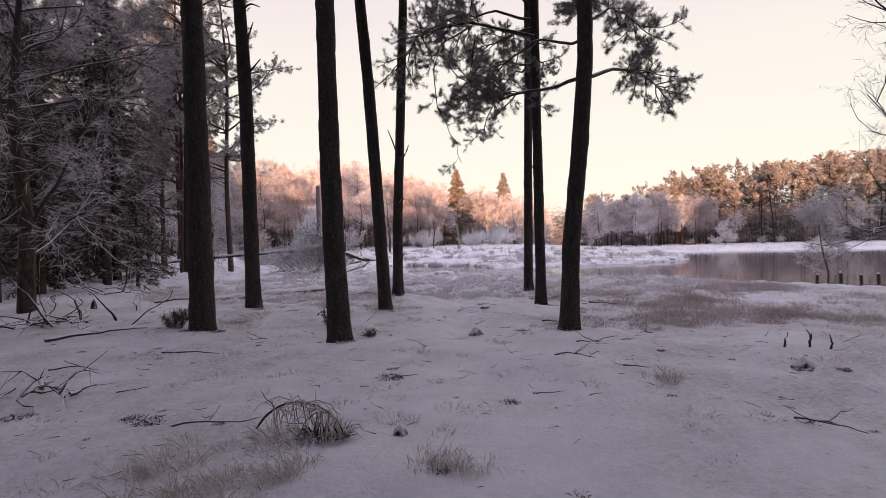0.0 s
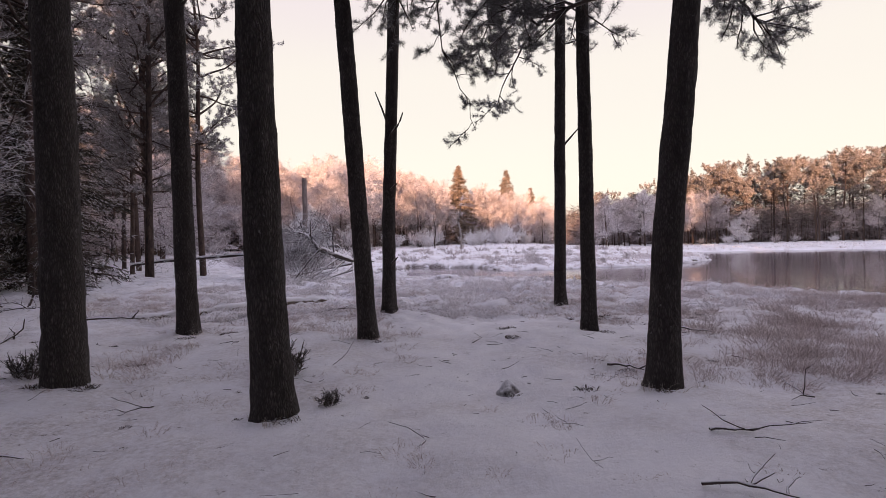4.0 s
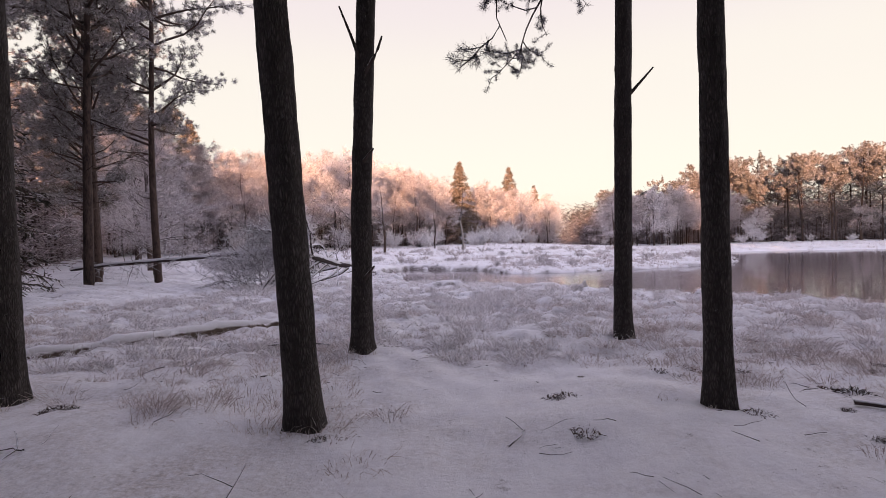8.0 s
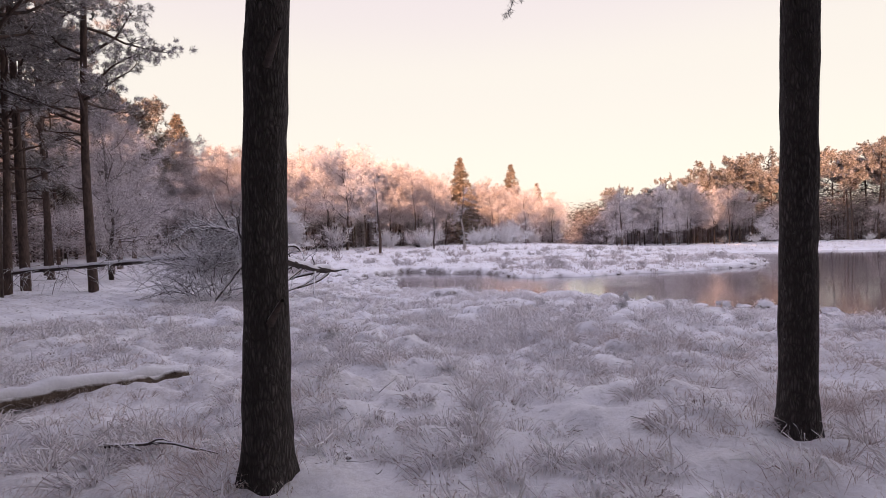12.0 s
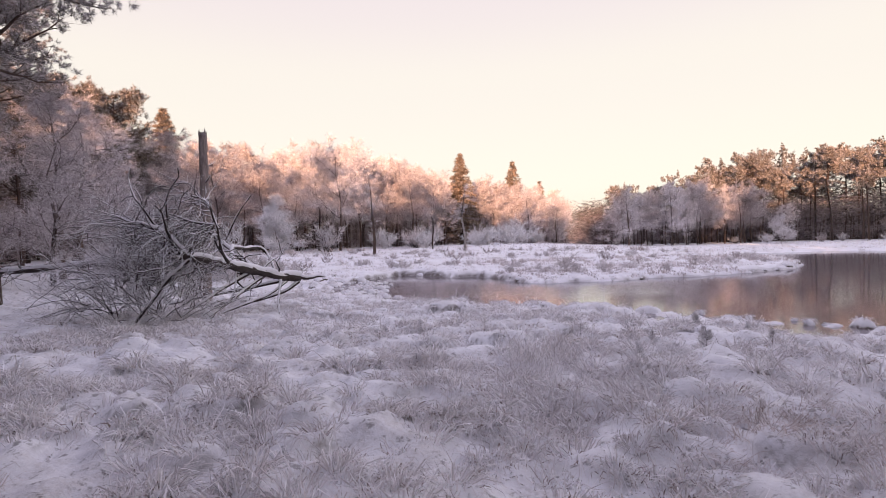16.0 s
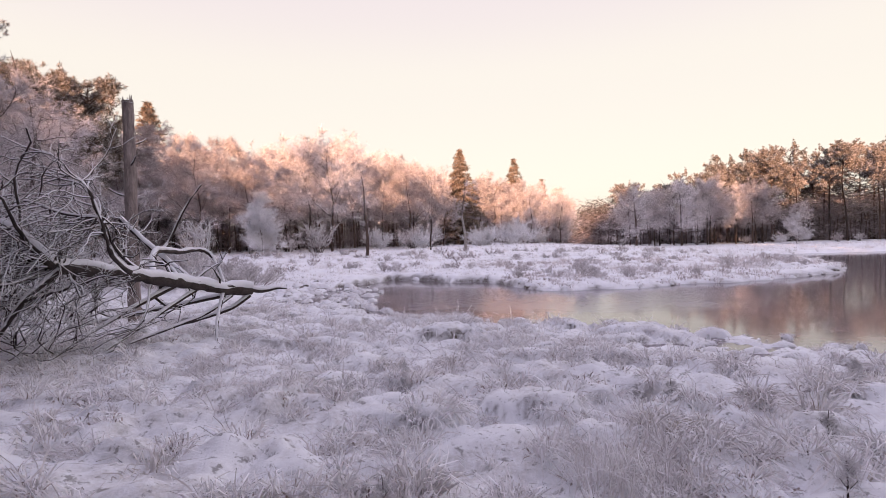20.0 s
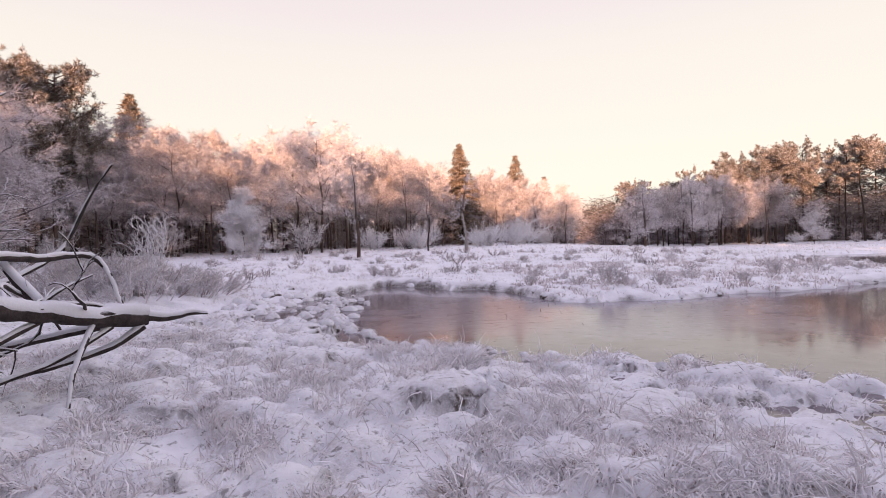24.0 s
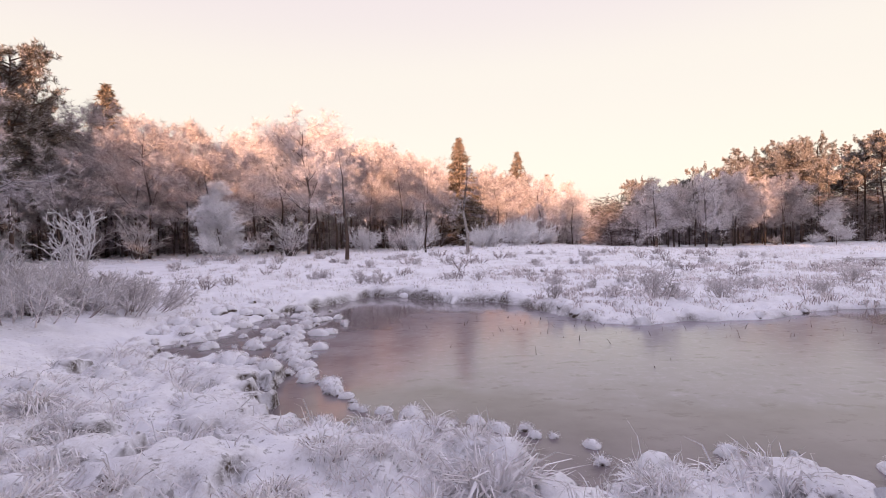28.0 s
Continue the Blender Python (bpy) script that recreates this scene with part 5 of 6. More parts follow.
for k, (x, y, s) in enumerate([(3.55, 22.4, 0.95), (2.46, 22.0, 0.95), (3.0, 22.9, 0.8), (3.9, 23.2, 0.9), (4.6, 22.6, 0.8), (4.3, 24.3, 1.0), (2.2, 24.0, 0.7), (-1.2, 24.6, 0.7),
                               (-0.6, 25.5, 0.6), (5.4, 24.6, 0.9), (1.9, 20.4, 0.7), (-2.1, 26.5, 0.6), (-0.5, 22.0, 0.7)]):
    plant_shrub(TINY[k % 2], "pine_seedling", "tiny frosted pine seedling in the heath", x, y, s * 0.75, k * 1.1, "pine seedlings in the heath", "seedling")
SPIT = [shrub_meshes(164, 0.95, 0.7, 16, 10, 7, 0.13, 0.016, M_FROST, 0.9, M_FROST_DIM), shrub_meshes(163, 0.62, 1.4, 18, 9, 7, 0.14, 0.016, M_FROST, 1.5, M_FROST_DIM)]
for k, (x, y, s) in enumerate([(6.2, 42.6, 1.15), (6.9, 42.9, 0.8), (8.6, 43.2, 0.85), (5.4, 43.8, 0.7), (3.4, 43.4, 0.6), (10.5, 45, 0.7), (12, 43.5, 0.6), (-2.75, 49.8, 0.9), (-3.6, 50.2, 0.7),
                               (4.4, 47.5, 0.6), (1.5, 49, 0.5), (7.4, 46.5, 0.6), (14.5, 45.5, 0.8), (17, 46.5, 0.8), (19, 47.8, 0.7)]):
    plant_shrub(SPIT[k % 2], "heath_bush", "small snowy bush at the pond's far bank", x, y, s, k * 1.3, "bushes on the far bank")
BURNT = [shrub_meshes(165, 0.42, 0.4, 9, 6, 4, 0.1, 0.014, M_FROST_DIM, 1.0), shrub_meshes(166, 0.3, 0.6, 14, 6, 5, 0.1, 0.016, M_FROST, 1.4, M_FROST_DIM)]
mead = np.random.default_rng(33)
for k in range(150):
    x, y = mead.uniform(-16, 24), mead.uniform(46, 68)
    if pond_distance(x, y) < 1.5:
        continue
    plant_shrub(BURNT[k % 2], "heather_sprig", "short dark sprig poking through snow", x, y, mead.uniform(0.6, 1.6), k * 0.7, "sprigs on the meadow", "sprig")


# ---- fallen tree, snag and logs ----
def smooth_line(points, m=16):
    q = np.array(points, float)
    s = np.concatenate([[0], np.cumsum(np.linalg.norm(np.diff(q, axis=0), axis=1))])
    t = np.linspace(0, s[-1], m)
    c = np.stack([np.interp(t, s, q[:, i]) for i in range(3)], 1)
    for _ in range(2):
        c[1:-1] = (c[:-2] + 2 * c[1:-1] + c[2:]) / 4
    return c


def snowy_limb(name, points, r0, r1, parent, m=16, sides=9, label="", cap_r=1.0, bark=None):
    c = smooth_line(points, m)
    wv, wf = tubes(c[None], [r0], [r1], sides)
    wv = wv + (value_noise(wv[:, 0] * 9 + wv[:, 2] * 7, wv[:, 1] * 9 + wv[:, 2] * 5, 21) * r0 * 0.45)[:, None]
    ob = part(name, [(wv, wf, 0)], [bark or M_DARK_LIMB], parent, label)
    r = np.linspace(r0, r1, m)
    cap = c + np.stack([0 * r, 0 * r, r * 0.5 + 0.008], 1)
    sv, sf = tubes(cap[None], [r0 * cap_r], [r1 * cap_r], 8)
    sv = sv + np.stack([value_noise(sv[:, 0] * 9, sv[:, 2] * 9, 23) * r0 * 0.4, 0 * sv[:, 0], (value_noise(sv[:, 0] * 5, sv[:, 1] * 5, 22) + 0.6 * value_noise(sv[:, 0] * 13, sv[:, 1] * 13, 24)) * r0 * 0.6], 1)
    part("snow", [(sv, sf, 0)], [M_SNOWCAP], ob, "snow lying along the wood")
    return c


def fallen_tree():
    rng = np.random.default_rng(44)
    tree = thing("fallen_tree", "toppled dead tree with snow-laden tangled branches", "fallen tree")
    limb = lambda points, r0, r1, m=16, sides=8: snowy_limb("branch", points, r0, r1, tree, m, sides)
    main = snowy_limb("trunk", [(-4.2, 29.95, 0.66), (-4.55, 29.4, 0.74), (-5.0, 28.4, 0.98), (-5.2, 27.2, 1.2), (-5.4, 25.95, 1.4)], 0.115, 0.085, tree, 30, 12)
    limb([(-4.22, 29.95, 0.67), (-4.0, 30.2, 0.6), (-3.8, 30.35, 0.66), (-3.6, 30.55, 0.62)], 0.07, 0.01, 10)
    top = limb([(-5.4, 25.95, 1.4), (-5.6, 25.75, 1.75), (-5.85, 25.6, 2.02), (-6.15, 25.5, 2.12), (-6.5, 25.5, 2.22)], 0.075, 0.014, 16)
    stem = limb([(-5.42, 26.0, 1.36), (-6.3, 26.6, 1.33), (-7.65, 27.3, 1.3), (-10.0, 27.5, 1.16), (-12.94, 27.6, 1.0), (-14.5, 27.8, 0.85)], 0.075, 0.06, 34, 9)
    arch = limb([(-5.3, 28.2, 1.05), (-5.6, 28.7, 1.42), (-5.81, 29.3, 1.58), (-5.8, 30.2, 1.5), (-5.72, 31.0, 1.56), (-5.5, 31.1, 1.45), (-5.36, 31.1, 1.1), (-5.2, 31.05, 0.72)], 0.06, 0.035, 26)
    limb([(-8.3, 32.0, 0.9), (-7.9, 33.2, 1.4), (-7.7, 33.5, 1.8), (-7.25, 33.5, 2.75), (-6.77, 33.5, 3.35)], 0.055, 0.02)
    up2 = limb([(-4.95, 26.9, 1.25), (-4.85, 26.3, 1.5), (-4.8, 26.05, 1.9), (-4.88, 25.95, 2.4), (-5.05, 25.9, 2.68), (-5.3, 25.9, 2.6)], 0.04, 0.014, 18)
    side = limb([(-4.85, 26.0, 2.05), (-5.3, 25.9, 2.12), (-5.7, 25.9, 2.32), (-6.1, 26.0, 2.3)], 0.022, 0.008, 12)
    back = limb([(-6.95, 30.0, 2.25), (-6.5, 29.9, 1.85), (-6.0, 29.7, 1.5), (-5.65, 29.6, 1.2), (-5.0, 29.3, 0.8)], 0.05, 0.06, 16)
    limb([(-5.4, 26.0, 1.34), (-5.7, 25.8, 1.0), (-6.1, 25.8, 0.5), (-6.55, 25.9, 0.0)], 0.04, 0.018)
    limb([(-5.0, 28.4, 0.92), (-5.4, 27.8, 0.62), (-5.75, 27.2, 0.3), (-6.05, 26.7, 0.0)], 0.045, 0.02)
    limb([(-4.55, 29.4, 0.7), (-4.5, 29.1, 0.45), (-4.45, 28.8, 0.12), (-4.4, 28.65, -0.2)], 0.04, 0.022)
    limb([(-4.8, 28.9, 0.82), (-5.1, 28.2, 0.5), (-5.3, 27.6, 0.22), (-5.5, 27.1, 0.0)], 0.038, 0.018)
    limb([(-4.6, 29.6, 0.6), (-5.4, 29.4, 0.45), (-6.2, 29.0, 0.32), (-7.2, 28.6, 0.15)], 0.05, 0.02)
    limb([(-5.1, 29.6, 0.75), (-5.6, 30.3, 0.85), (-5.4, 30.9, 0.75), (-5.1, 31.2, 0.4)], 0.035, 0.015)
    limb([(-4.45, 29.6, 0.6), (-4.7, 29.0, 0.3), (-5.2, 28.4, 0.1), (-5.6, 27.9, -0.05)], 0.035, 0.018)
    limb([(-4.2, 29.9, 0.55), (-4.5, 29.7, 0.3), (-5.0, 29.5, 0.15), (-5.6, 29.2, 0.0)], 0.045, 0.02)
    limb([(-5.0, 28.6, 0.95), (-5.35, 28.9, 1.25), (-5.6, 29.4, 1.15), (-5.5, 29.9, 0.8), (-5.45, 30.1, 0.4)], 0.035, 0.016)
    limb([(-4.9, 28.8, 0.9), (-4.75, 29.1, 1.15), (-4.55, 29.4, 1.3)], 0.022, 0.01, 8)
    # crooked stout branches run back from the stem
    base = np.concatenate([main[4:], top[:6], stem[:10]])
    for k in range(26):
        p = base[rng.integers(len(base))]
        d = norm(np.array([rng.uniform(-1.0, 0.1), rng.normal(0.0, 0.6), rng.normal(0.05, 0.45)]))
        ln = rng.uniform(0.7, 1.7)
        pts, wy = twigs_along(rng, p[None], d[None], np.array([ln]), 9, 0.3, -0.02)
        r = rng.uniform(0.02, 0.04)
        c = pts[0]
        c[:, 2] = np.maximum(c[:, 2], -0.1)
        br = part("branch", [(*tubes(c[None], [r], [0.01], 7), 0)], [M_DARK_LIMB], tree)
        cap = c + np.array([0, 0, 0.5]) * np.linspace(r, 0.014, 9)[:, None]
        part("snow", [(*tubes(cap[None], [r * 0.98], [0.011], 6), 0)], [M_SNOWCAP], br)
        p2, d2, _, _ = spawn(rng, pts, wy, 4, 0.3, 0.95, 0.8, 0.2)
        b2_, _w = twigs_along(rng, p2, d2, rng.uniform(0.2, 0.6, 4), 6, 0.3, 0.02)
        for one in b2_:
            one[:, 2] = np.maximum(one[:, 2], -0.1)
            part("side_branch", [(*tubes(one[None], [r * 0.5], [0.005], 5), 0), (*tubes((one + np.array([0, 0, 0.009]))[None], [r * 0.45], [0.005], 5), 1)], [M_DARK_LIMB, M_SNOWCAP], br)
    # thin branches hanging from the long bare stem
    p = stem[rng.integers(5, 33, 70)]
    d = norm(np.stack([rng.normal(0, 0.8, 70), rng.normal(-0.2, 0.5, 70), rng.normal(0.0, 0.5, 70)], 1))
    b, w = twigs_along(rng, p, d, rng.uniform(0.4, 1.3, 70), 6, 0.2, -0.1)
    p2, d2, _, _ = spawn(rng, b, w, 5, 0.2, 1, 0.7)
    thin = [tubes(b, np.full(70, 0.012), np.full(70, 0.004), 4), blades(rng, p2, d2, rng.uniform(0.2, 0.5, len(p2)), 0.011, 1)]
    part("crown", join(thin), [M_DEAD], tree, "thin drooping twigs along the stem")
    # snow-lined twigs spread from the crown
    n = 260
    base = np.concatenate([top, top, side, up2[8:], stem[:9], stem[:9], main[18:], back[:6]])
    p = base[rng.integers(len(base), size=n)]
    d = norm(np.stack([rng.normal(-0.7, 0.5, n), rng.normal(0.1, 0.6, n), rng.normal(-0.02, 0.36, n)], 1))
    b, w = twigs_along(rng, p, d, rng.uniform(0.4, 1.3, n), 8, 0.22, 0.0)
    p2, d2, _, _ = spawn(rng, b, w, 5, 0.25, 1, 0.8)
    b2, w2 = twigs_along(rng, p2, d2, rng.uniform(0.15, 0.5, len(p2)), 5, 0.25, 0)
    up = np.array([0, 0, 0.006])
    snowy = [(*tubes(b, np.full(n, 0.012), np.full(n, 0.004), 5), 0), (*tubes(b2, np.full(len(p2), 0.006), np.full(len(p2), 0.003), 4), 0),
             (*tubes(b + up, np.full(n, 0.0125), np.full(n, 0.005), 5), 1), (*tubes(b2 + up * 0.6, np.full(len(p2), 0.0065), np.full(len(p2), 0.0035), 4), 1)]
    part("twig_tangle", snowy, [M_DARK_LIMB, M_SNOWCAP], tree, "crooked twigs lined with snow")
    # fine frosted brush of the crown
    n = 210
    a, o = rng.uniform(0, 6.28, n), np.sqrt(rng.random(n))
    p = np.stack([-6.8 + 1.3 * o * np.cos(a), 26.7 + 0.8 * o * np.sin(a), rng.uniform(0.0, 1.2, n)], 1)
    d = norm(np.stack([0.7 * o * np.cos(a) + rng.normal(-0.2, 0.4, n), 0.7 * o * np.sin(a) + rng.normal(0, 0.4, n), rng.normal(0.5, 0.4, n)], 1))
    b, w = twigs_along(rng, p, d, rng.uniform(0.5, 1.3, n), 6, 0.22, -0.03)
    p2, d2, _, _ = spawn(rng, b, w, 9, 0.15, 1, 0.8)
    b2, w2 = twigs_along(rng, p2, d2, rng.uniform(0.15, 0.45, len(p2)), 4, 0.2, 0)
    p3, d3, _, _ = spawn(rng, b2, w2, 4, 0.2, 1, 0.7)
    part("brush_wood", [(*tubes(b, np.full(n, 0.011), np.full(n, 0.005), 4), 0)], [M_DARK_LIMB], tree, "dark twisted twigs of the crown")
    brush = [tubes(b2, np.full(len(p2), 0.0055), np.full(len(p2), 0.0025), 3), blades(rng, p3, d3, rng.uniform(0.07, 0.2, len(p3)), 0.011, 1)]
    part("brush", join(brush), [M_RIME], tree, "dense frosted twigs of the crown")


fallen_tree()
snag = thing("snag", "broken dead trunk standing without a crown", "dead tree", "", (-7.22, 30.85, gz(-7.22, 30.85)))
c0 = gz(-7.22, 30.85)
part("trunk", [(*trunk_tube([(0, 0, -0.2), (0.02, 0, 2.0), (0.03, 0, 5.0 - c0)], 0.135, 0.115, 0.05, 20, 50, 9, 0.14), 0)], [M_GREY_WOOD], snag)
rs = np.random.default_rng(3)
a_ = np.arange(9) * 0.7
part("splintered_top", [(*blades(rs, np.stack([0.03 + 0.09 * np.cos(a_), 0.09 * np.sin(a_), np.full(9, 4.93 - c0)], 1), norm(np.stack([0.1 * np.cos(a_), 0.1 * np.sin(a_), np.ones(9)], 1)), rs.uniform(0.08, 0.3, 9), 0.09), 0),
                        (*tubes(np.array([[(0.03, 0, 4.95 - c0), (0.03, 0, 5.01 - c0), (0.03, 0, 5.04 - c0)]]), [0.12], [0.01], 10), 1)], [M_GREY_WOOD, M_SNOWCAP], snag, "splintered top with snow")
for z, dx, dy in [(3.6, 0.3, -0.25), (2.9, -0.35, -0.2), (4.1, 0.25, 0.3), (2.2, 0.3, -0.3)]:
    snowy_limb("dead_branch", [(0.02, 0, z), (dx * 0.6, dy * 0.6, z + 0.05), (dx, dy, z + 0.18)], 0.025, 0.01, snag, 6, 6)

M_MOSSY = material("mossy_dead_wood", (0.045, 0.034, 0.026), (0.19, 0.145, 0.11), 9, (1, 1, 1), 0.95, 0.7, 40, snow=SNOW, snow_at=(0.3, 0.6))
log = thing("log", "mossy fallen log under a thick snow cap", "log")
snowy_limb("stem", [(x, y, gz(x, y) + z) for x, y, z in ((-3.35, 17.8, 0.09), (-4.2, 16.8, 0.07), (-4.9, 15.9, 0.04), (-5.6, 15.1, 0.02), (-6.4, 14.3, -0.02))], 0.115, 0.09, log, 40, 14, "", 0.85, M_MOSSY)


def ground_stick(points, r, label="dark fallen stick lying on snow", forks=0, seed=0):
    rng = np.random.default_rng(seed + 500)
    q = [(x, y, gz(x, y) + z) for x, y, z in points]
    st = thing("stick", label, "stick", "sticks on the snow", q[0])
    c = smooth_line(np.array(q) - np.array(q[0]), 9)
    c[1:-1] += rng.normal(0, r * 0.35, c[1:-1].shape)
    part("stem", [(*tubes(c[None], [r], [r * 0.3], 7), 0)], [M_BRANCH], st)
    for _ in range(forks):
        p = c[rng.integers(2, 8)]
        d = norm(np.array([rng.normal(), rng.normal(), abs(rng.normal(0.3, 0.3))]))
        b, _w = twigs_along(rng, p[None], d[None], np.array([rng.uniform(0.15, 0.4)]), 5, 0.2, 0)
        part("fork", [(*tubes(b, [r * 0.6], [r * 0.25], 5), 0)], [M_BRANCH], st)


ground_stick([(-6.3, 8.3, 0.03), (-5.8, 8.9, 0.05), (-5.3, 9.4, 0.04)], 0.03, seed=1)
ground_stick([(-4.0, 7.45, 0.02), (-3.6, 7.42, 0.03), (-3.15, 7.35, 0.02)], 0.018, seed=2)
ground_stick([(-4.9, 6.5, 0.02), (-4.6, 6.6, 0.06), (-4.35, 6.6, 0.02)], 0.013, seed=3, forks=1)
ground_stick([(-2.32, 4.44, 0.03), (-2.1, 4.5, 0.05), (-1.9, 4.47, 0.02), (-1.7, 4.42, 0.06), (-1.56, 4.36, 0.1)], 0.012, "crooked dark stick lying on snow", 1, 4)


def arched_branch():
    rng = np.random.default_rng(55)
    x0, y0 = -1.2, 4.2
    z0 = gz(x0, y0)
    ob = thing("arched_branch", "thin arched branch hung with frosted dead grass", "branch", "", (x0, y0, z0))
    c = smooth_line([(-0.36, 0.12, 0.0), (-0.28, 0.1, 0.12), (-0.1, 0.06, 0.23), (0.12, 0.0, 0.25), (0.3, -0.06, 0.18), (0.4, -0.1, 0.06), (0.42, -0.12, 0.0)], 18)
    part("stem", [(*tubes(c[None], [0.012], [0.006], 7), 0)], [M_BRANCH], ob)
    n = 90
    k = rng.integers(4, 17, n)
    p = c[k] + rng.normal(0, 0.012, (n, 3))
    d = norm(np.stack([rng.normal(0.15, 0.5, n), rng.normal(-0.3, 0.5, n), rng.normal(0.0, 0.3, n)], 1))
    b, w = twigs_along(rng, p, d, rng.uniform(0.15, 0.34, n), 7, 0.25, -0.26)
    b[:, :, 2] = np.maximum(b[:, :, 2], 0.0)
    for k, one in enumerate(b):
        part("strand", [(*tubes(one[None], [0.005], [0.002], 4), 0)], [M_STRAW if k % 3 else M_LITTER], ob)
    m = 260
    a = rng.uniform(0, 6.28, m)
    o = np.sqrt(rng.random(m)) * 0.2
    q = np.stack([0.24 + o * np.cos(a), -0.08 + o * np.sin(a) * 0.7, np.full(m, -0.01)], 1)
    e = norm(np.stack([np.cos(a) * 0.8, np.sin(a) * 0.8, np.ones(m)], 1) + rng.normal(0, 0.4, (m, 3)))
    part("dead_leaves", [(*blades(rng, q, e, rng.uniform(0.07, 0.22, m), 0.008, 2, 0.9), 0)], [M_LITTER], ob, "dark dead stalks under the arch")


arched_branch()
ground_stick([(1.4, 6.7, 0.02), (1.55, 6.6, 0.08), (1.85, 6.5, 0.03)], 0.014, "forked dead twig lying on snow", 4, 5)
ground_stick([(2.1, 6.2, 0.01), (2.35, 6.05, 0.02)], 0.014, seed=6)
ground_stick([(1.9, 7.6, 0.02), (2.25, 7.55, 0.03)], 0.014, seed=7, forks=2)
ground_stick([(2.95, 4.45, 0.03), (3.1, 4.3, 0.05), (3.3, 4.1, 0.02)], 0.014, seed=8, forks=2)
ground_stick([(-2.75, 15.3, 0.04), (-2.2, 15.2, 0.05), (-1.75, 15.05, 0.03)], 0.018, seed=9, forks=4)
ground_stick([(-7.3, 13.3, 0.04), (-6.8, 13.8, 0.06), (-6.2, 14.2, 0.04)], 0.03, seed=10, forks=2)
ground_stick([(3.3, 12.0, 0.04), (3.7, 11.8, 0.05), (4.0, 11.7, 0.03)], 0.025, seed=11)
ground_stick([(-1.5, 10.1, 0.02), (-1.35, 10.3, 0.14), (-1.28, 10.5, 0.3)], 0.007, "thin bare twig sticking out of snow", 1, 12)
ground_stick([(1.85, 9.95, 0.03), (2.05, 9.8, 0.06), (2.2, 9.7, 0.03)], 0.022, seed=13, forks=1)
for k, (x, y) in enumerate([(-3.5, 5.6), (-3.9, 4.4), (-2.9, 8.6), (0.9, 5.4), (-0.3, 7.4), (3.4, 8.6), (-5.4, 11.6), (0.3, 11.4), (-3.1, 11.2), (3.6, 10.4), (-0.6, 5.9), (1.2, 17.3), (-3.6, 14.0)]):
    ang = k * 1.9
    ground_stick([(x, y, 0.015), (x + 0.14 * math.cos(ang), y + 0.14 * math.sin(ang), 0.03), (x + 0.32 * math.cos(ang + 0.3), y + 0.32 * math.sin(ang + 0.3), 0.015)], 0.009, seed=20 + k, forks=k % 3)


def brush_pile(x, y, n, spread, reach, label, seed):
    rng = np.random.default_rng(seed)
    pile = thing("brush_pile", label, "brush pile", "", (x, y, gz(x, y)))
    for k in range(n):
        p = np.array([rng.normal(0, spread), rng.normal(0, spread * 0.6), 0.05])
        d = norm(np.array([rng.normal(0, 1), rng.normal(0, 0.6), abs(rng.normal(0.35, 0.4))]))
        c, w = twigs_along(rng, p[None], d[None], np.array([rng.uniform(0.4, 1) * reach]), 7, 0.25, -0.06)
        c[:, :, 2] = np.maximum(c[:, :, 2], 0.02)
        br = part("branch", [(*tubes(c, [rng.uniform(0.012, 0.03)], [0.005], 6), 0)], [M_DEAD], pile)
        p2, d2, _, _ = spawn(rng, c, w, 5, 0.3, 1, 0.7)
        part("crown", [(*blades(rng, p2, d2, rng.uniform(0.12, 0.4, 5), 0.012, 1), 0)], [M_DEAD], br)


brush_pile(-7.5, 10.3, 24, 0.6, 1.5, "heap of snowy dead branches beside the wood", 7)
brush_pile(-4.4, 5.6, 12, 0.35, 0.6, "thin dead twigs half sunk in snow", 8)
brush_pile(-9.0, 14.5, 14, 0.7, 1.3, "tangle of fallen branches under spruces", 9)


def stump(x, y, r, h, label, seed):
    s = thing("stump", label, "stump", "old stumps in the snow", (x, y, gz(x, y)))
    t = np.linspace(0, 1, 9)[:, None]
    a = (np.arange(22) * 2 * np.pi / 22)[None]
    rad = r * (1.5 - t * 0.9) * np.sqrt(np.clip(1 - t ** 3, 0, 1)) * (1 + 0.7 * value_noise(np.cos(a) * 1.6 + seed, np.sin(a) * 1.6 + t * 2, seed) + 0.4 * value_noise(np.cos(a) * 4 + seed, np.sin(a) * 4 + t * 5, seed + 1))
    v = np.stack([np.cos(a) * rad, np.sin(a) * rad, -0.05 + (h + 0.05) * t + 0 * a], -1).reshape(-1, 3)
    i = np.arange(9 * 22).reshape(9, 22)
    f = np.stack([i[:-1], np.roll(i[:-1], -1, 1), np.roll(i[1:], -1, 1), i[1:]], -1).reshape(-1, 4)
    part("wood", [(v, f, 0)], [M_ROTTEN], s)


M_ROTTEN = material("snowed_rotten_wood", (0.03, 0.022, 0.02), (0.12, 0.09, 0.075), 9, (1, 1, 1), 0.95, 0.8, 45, snow=SNOW, snow_at=(0.2, 0.6))
stump(0.55, 9.2, 0.10, 0.15, "small rotten stump capped with snow", 3)
stump(4.15, 6.1, 0.085, 0.11, "low rotten stump under snow", 4)
stump(-0.37, 4.2, 0.055, 0.085, "tiny rotten stump under snow", 5)
stump(-8.1, 12.2, 0.05, 0.24, "short dark stump at the wood's edge", 6)
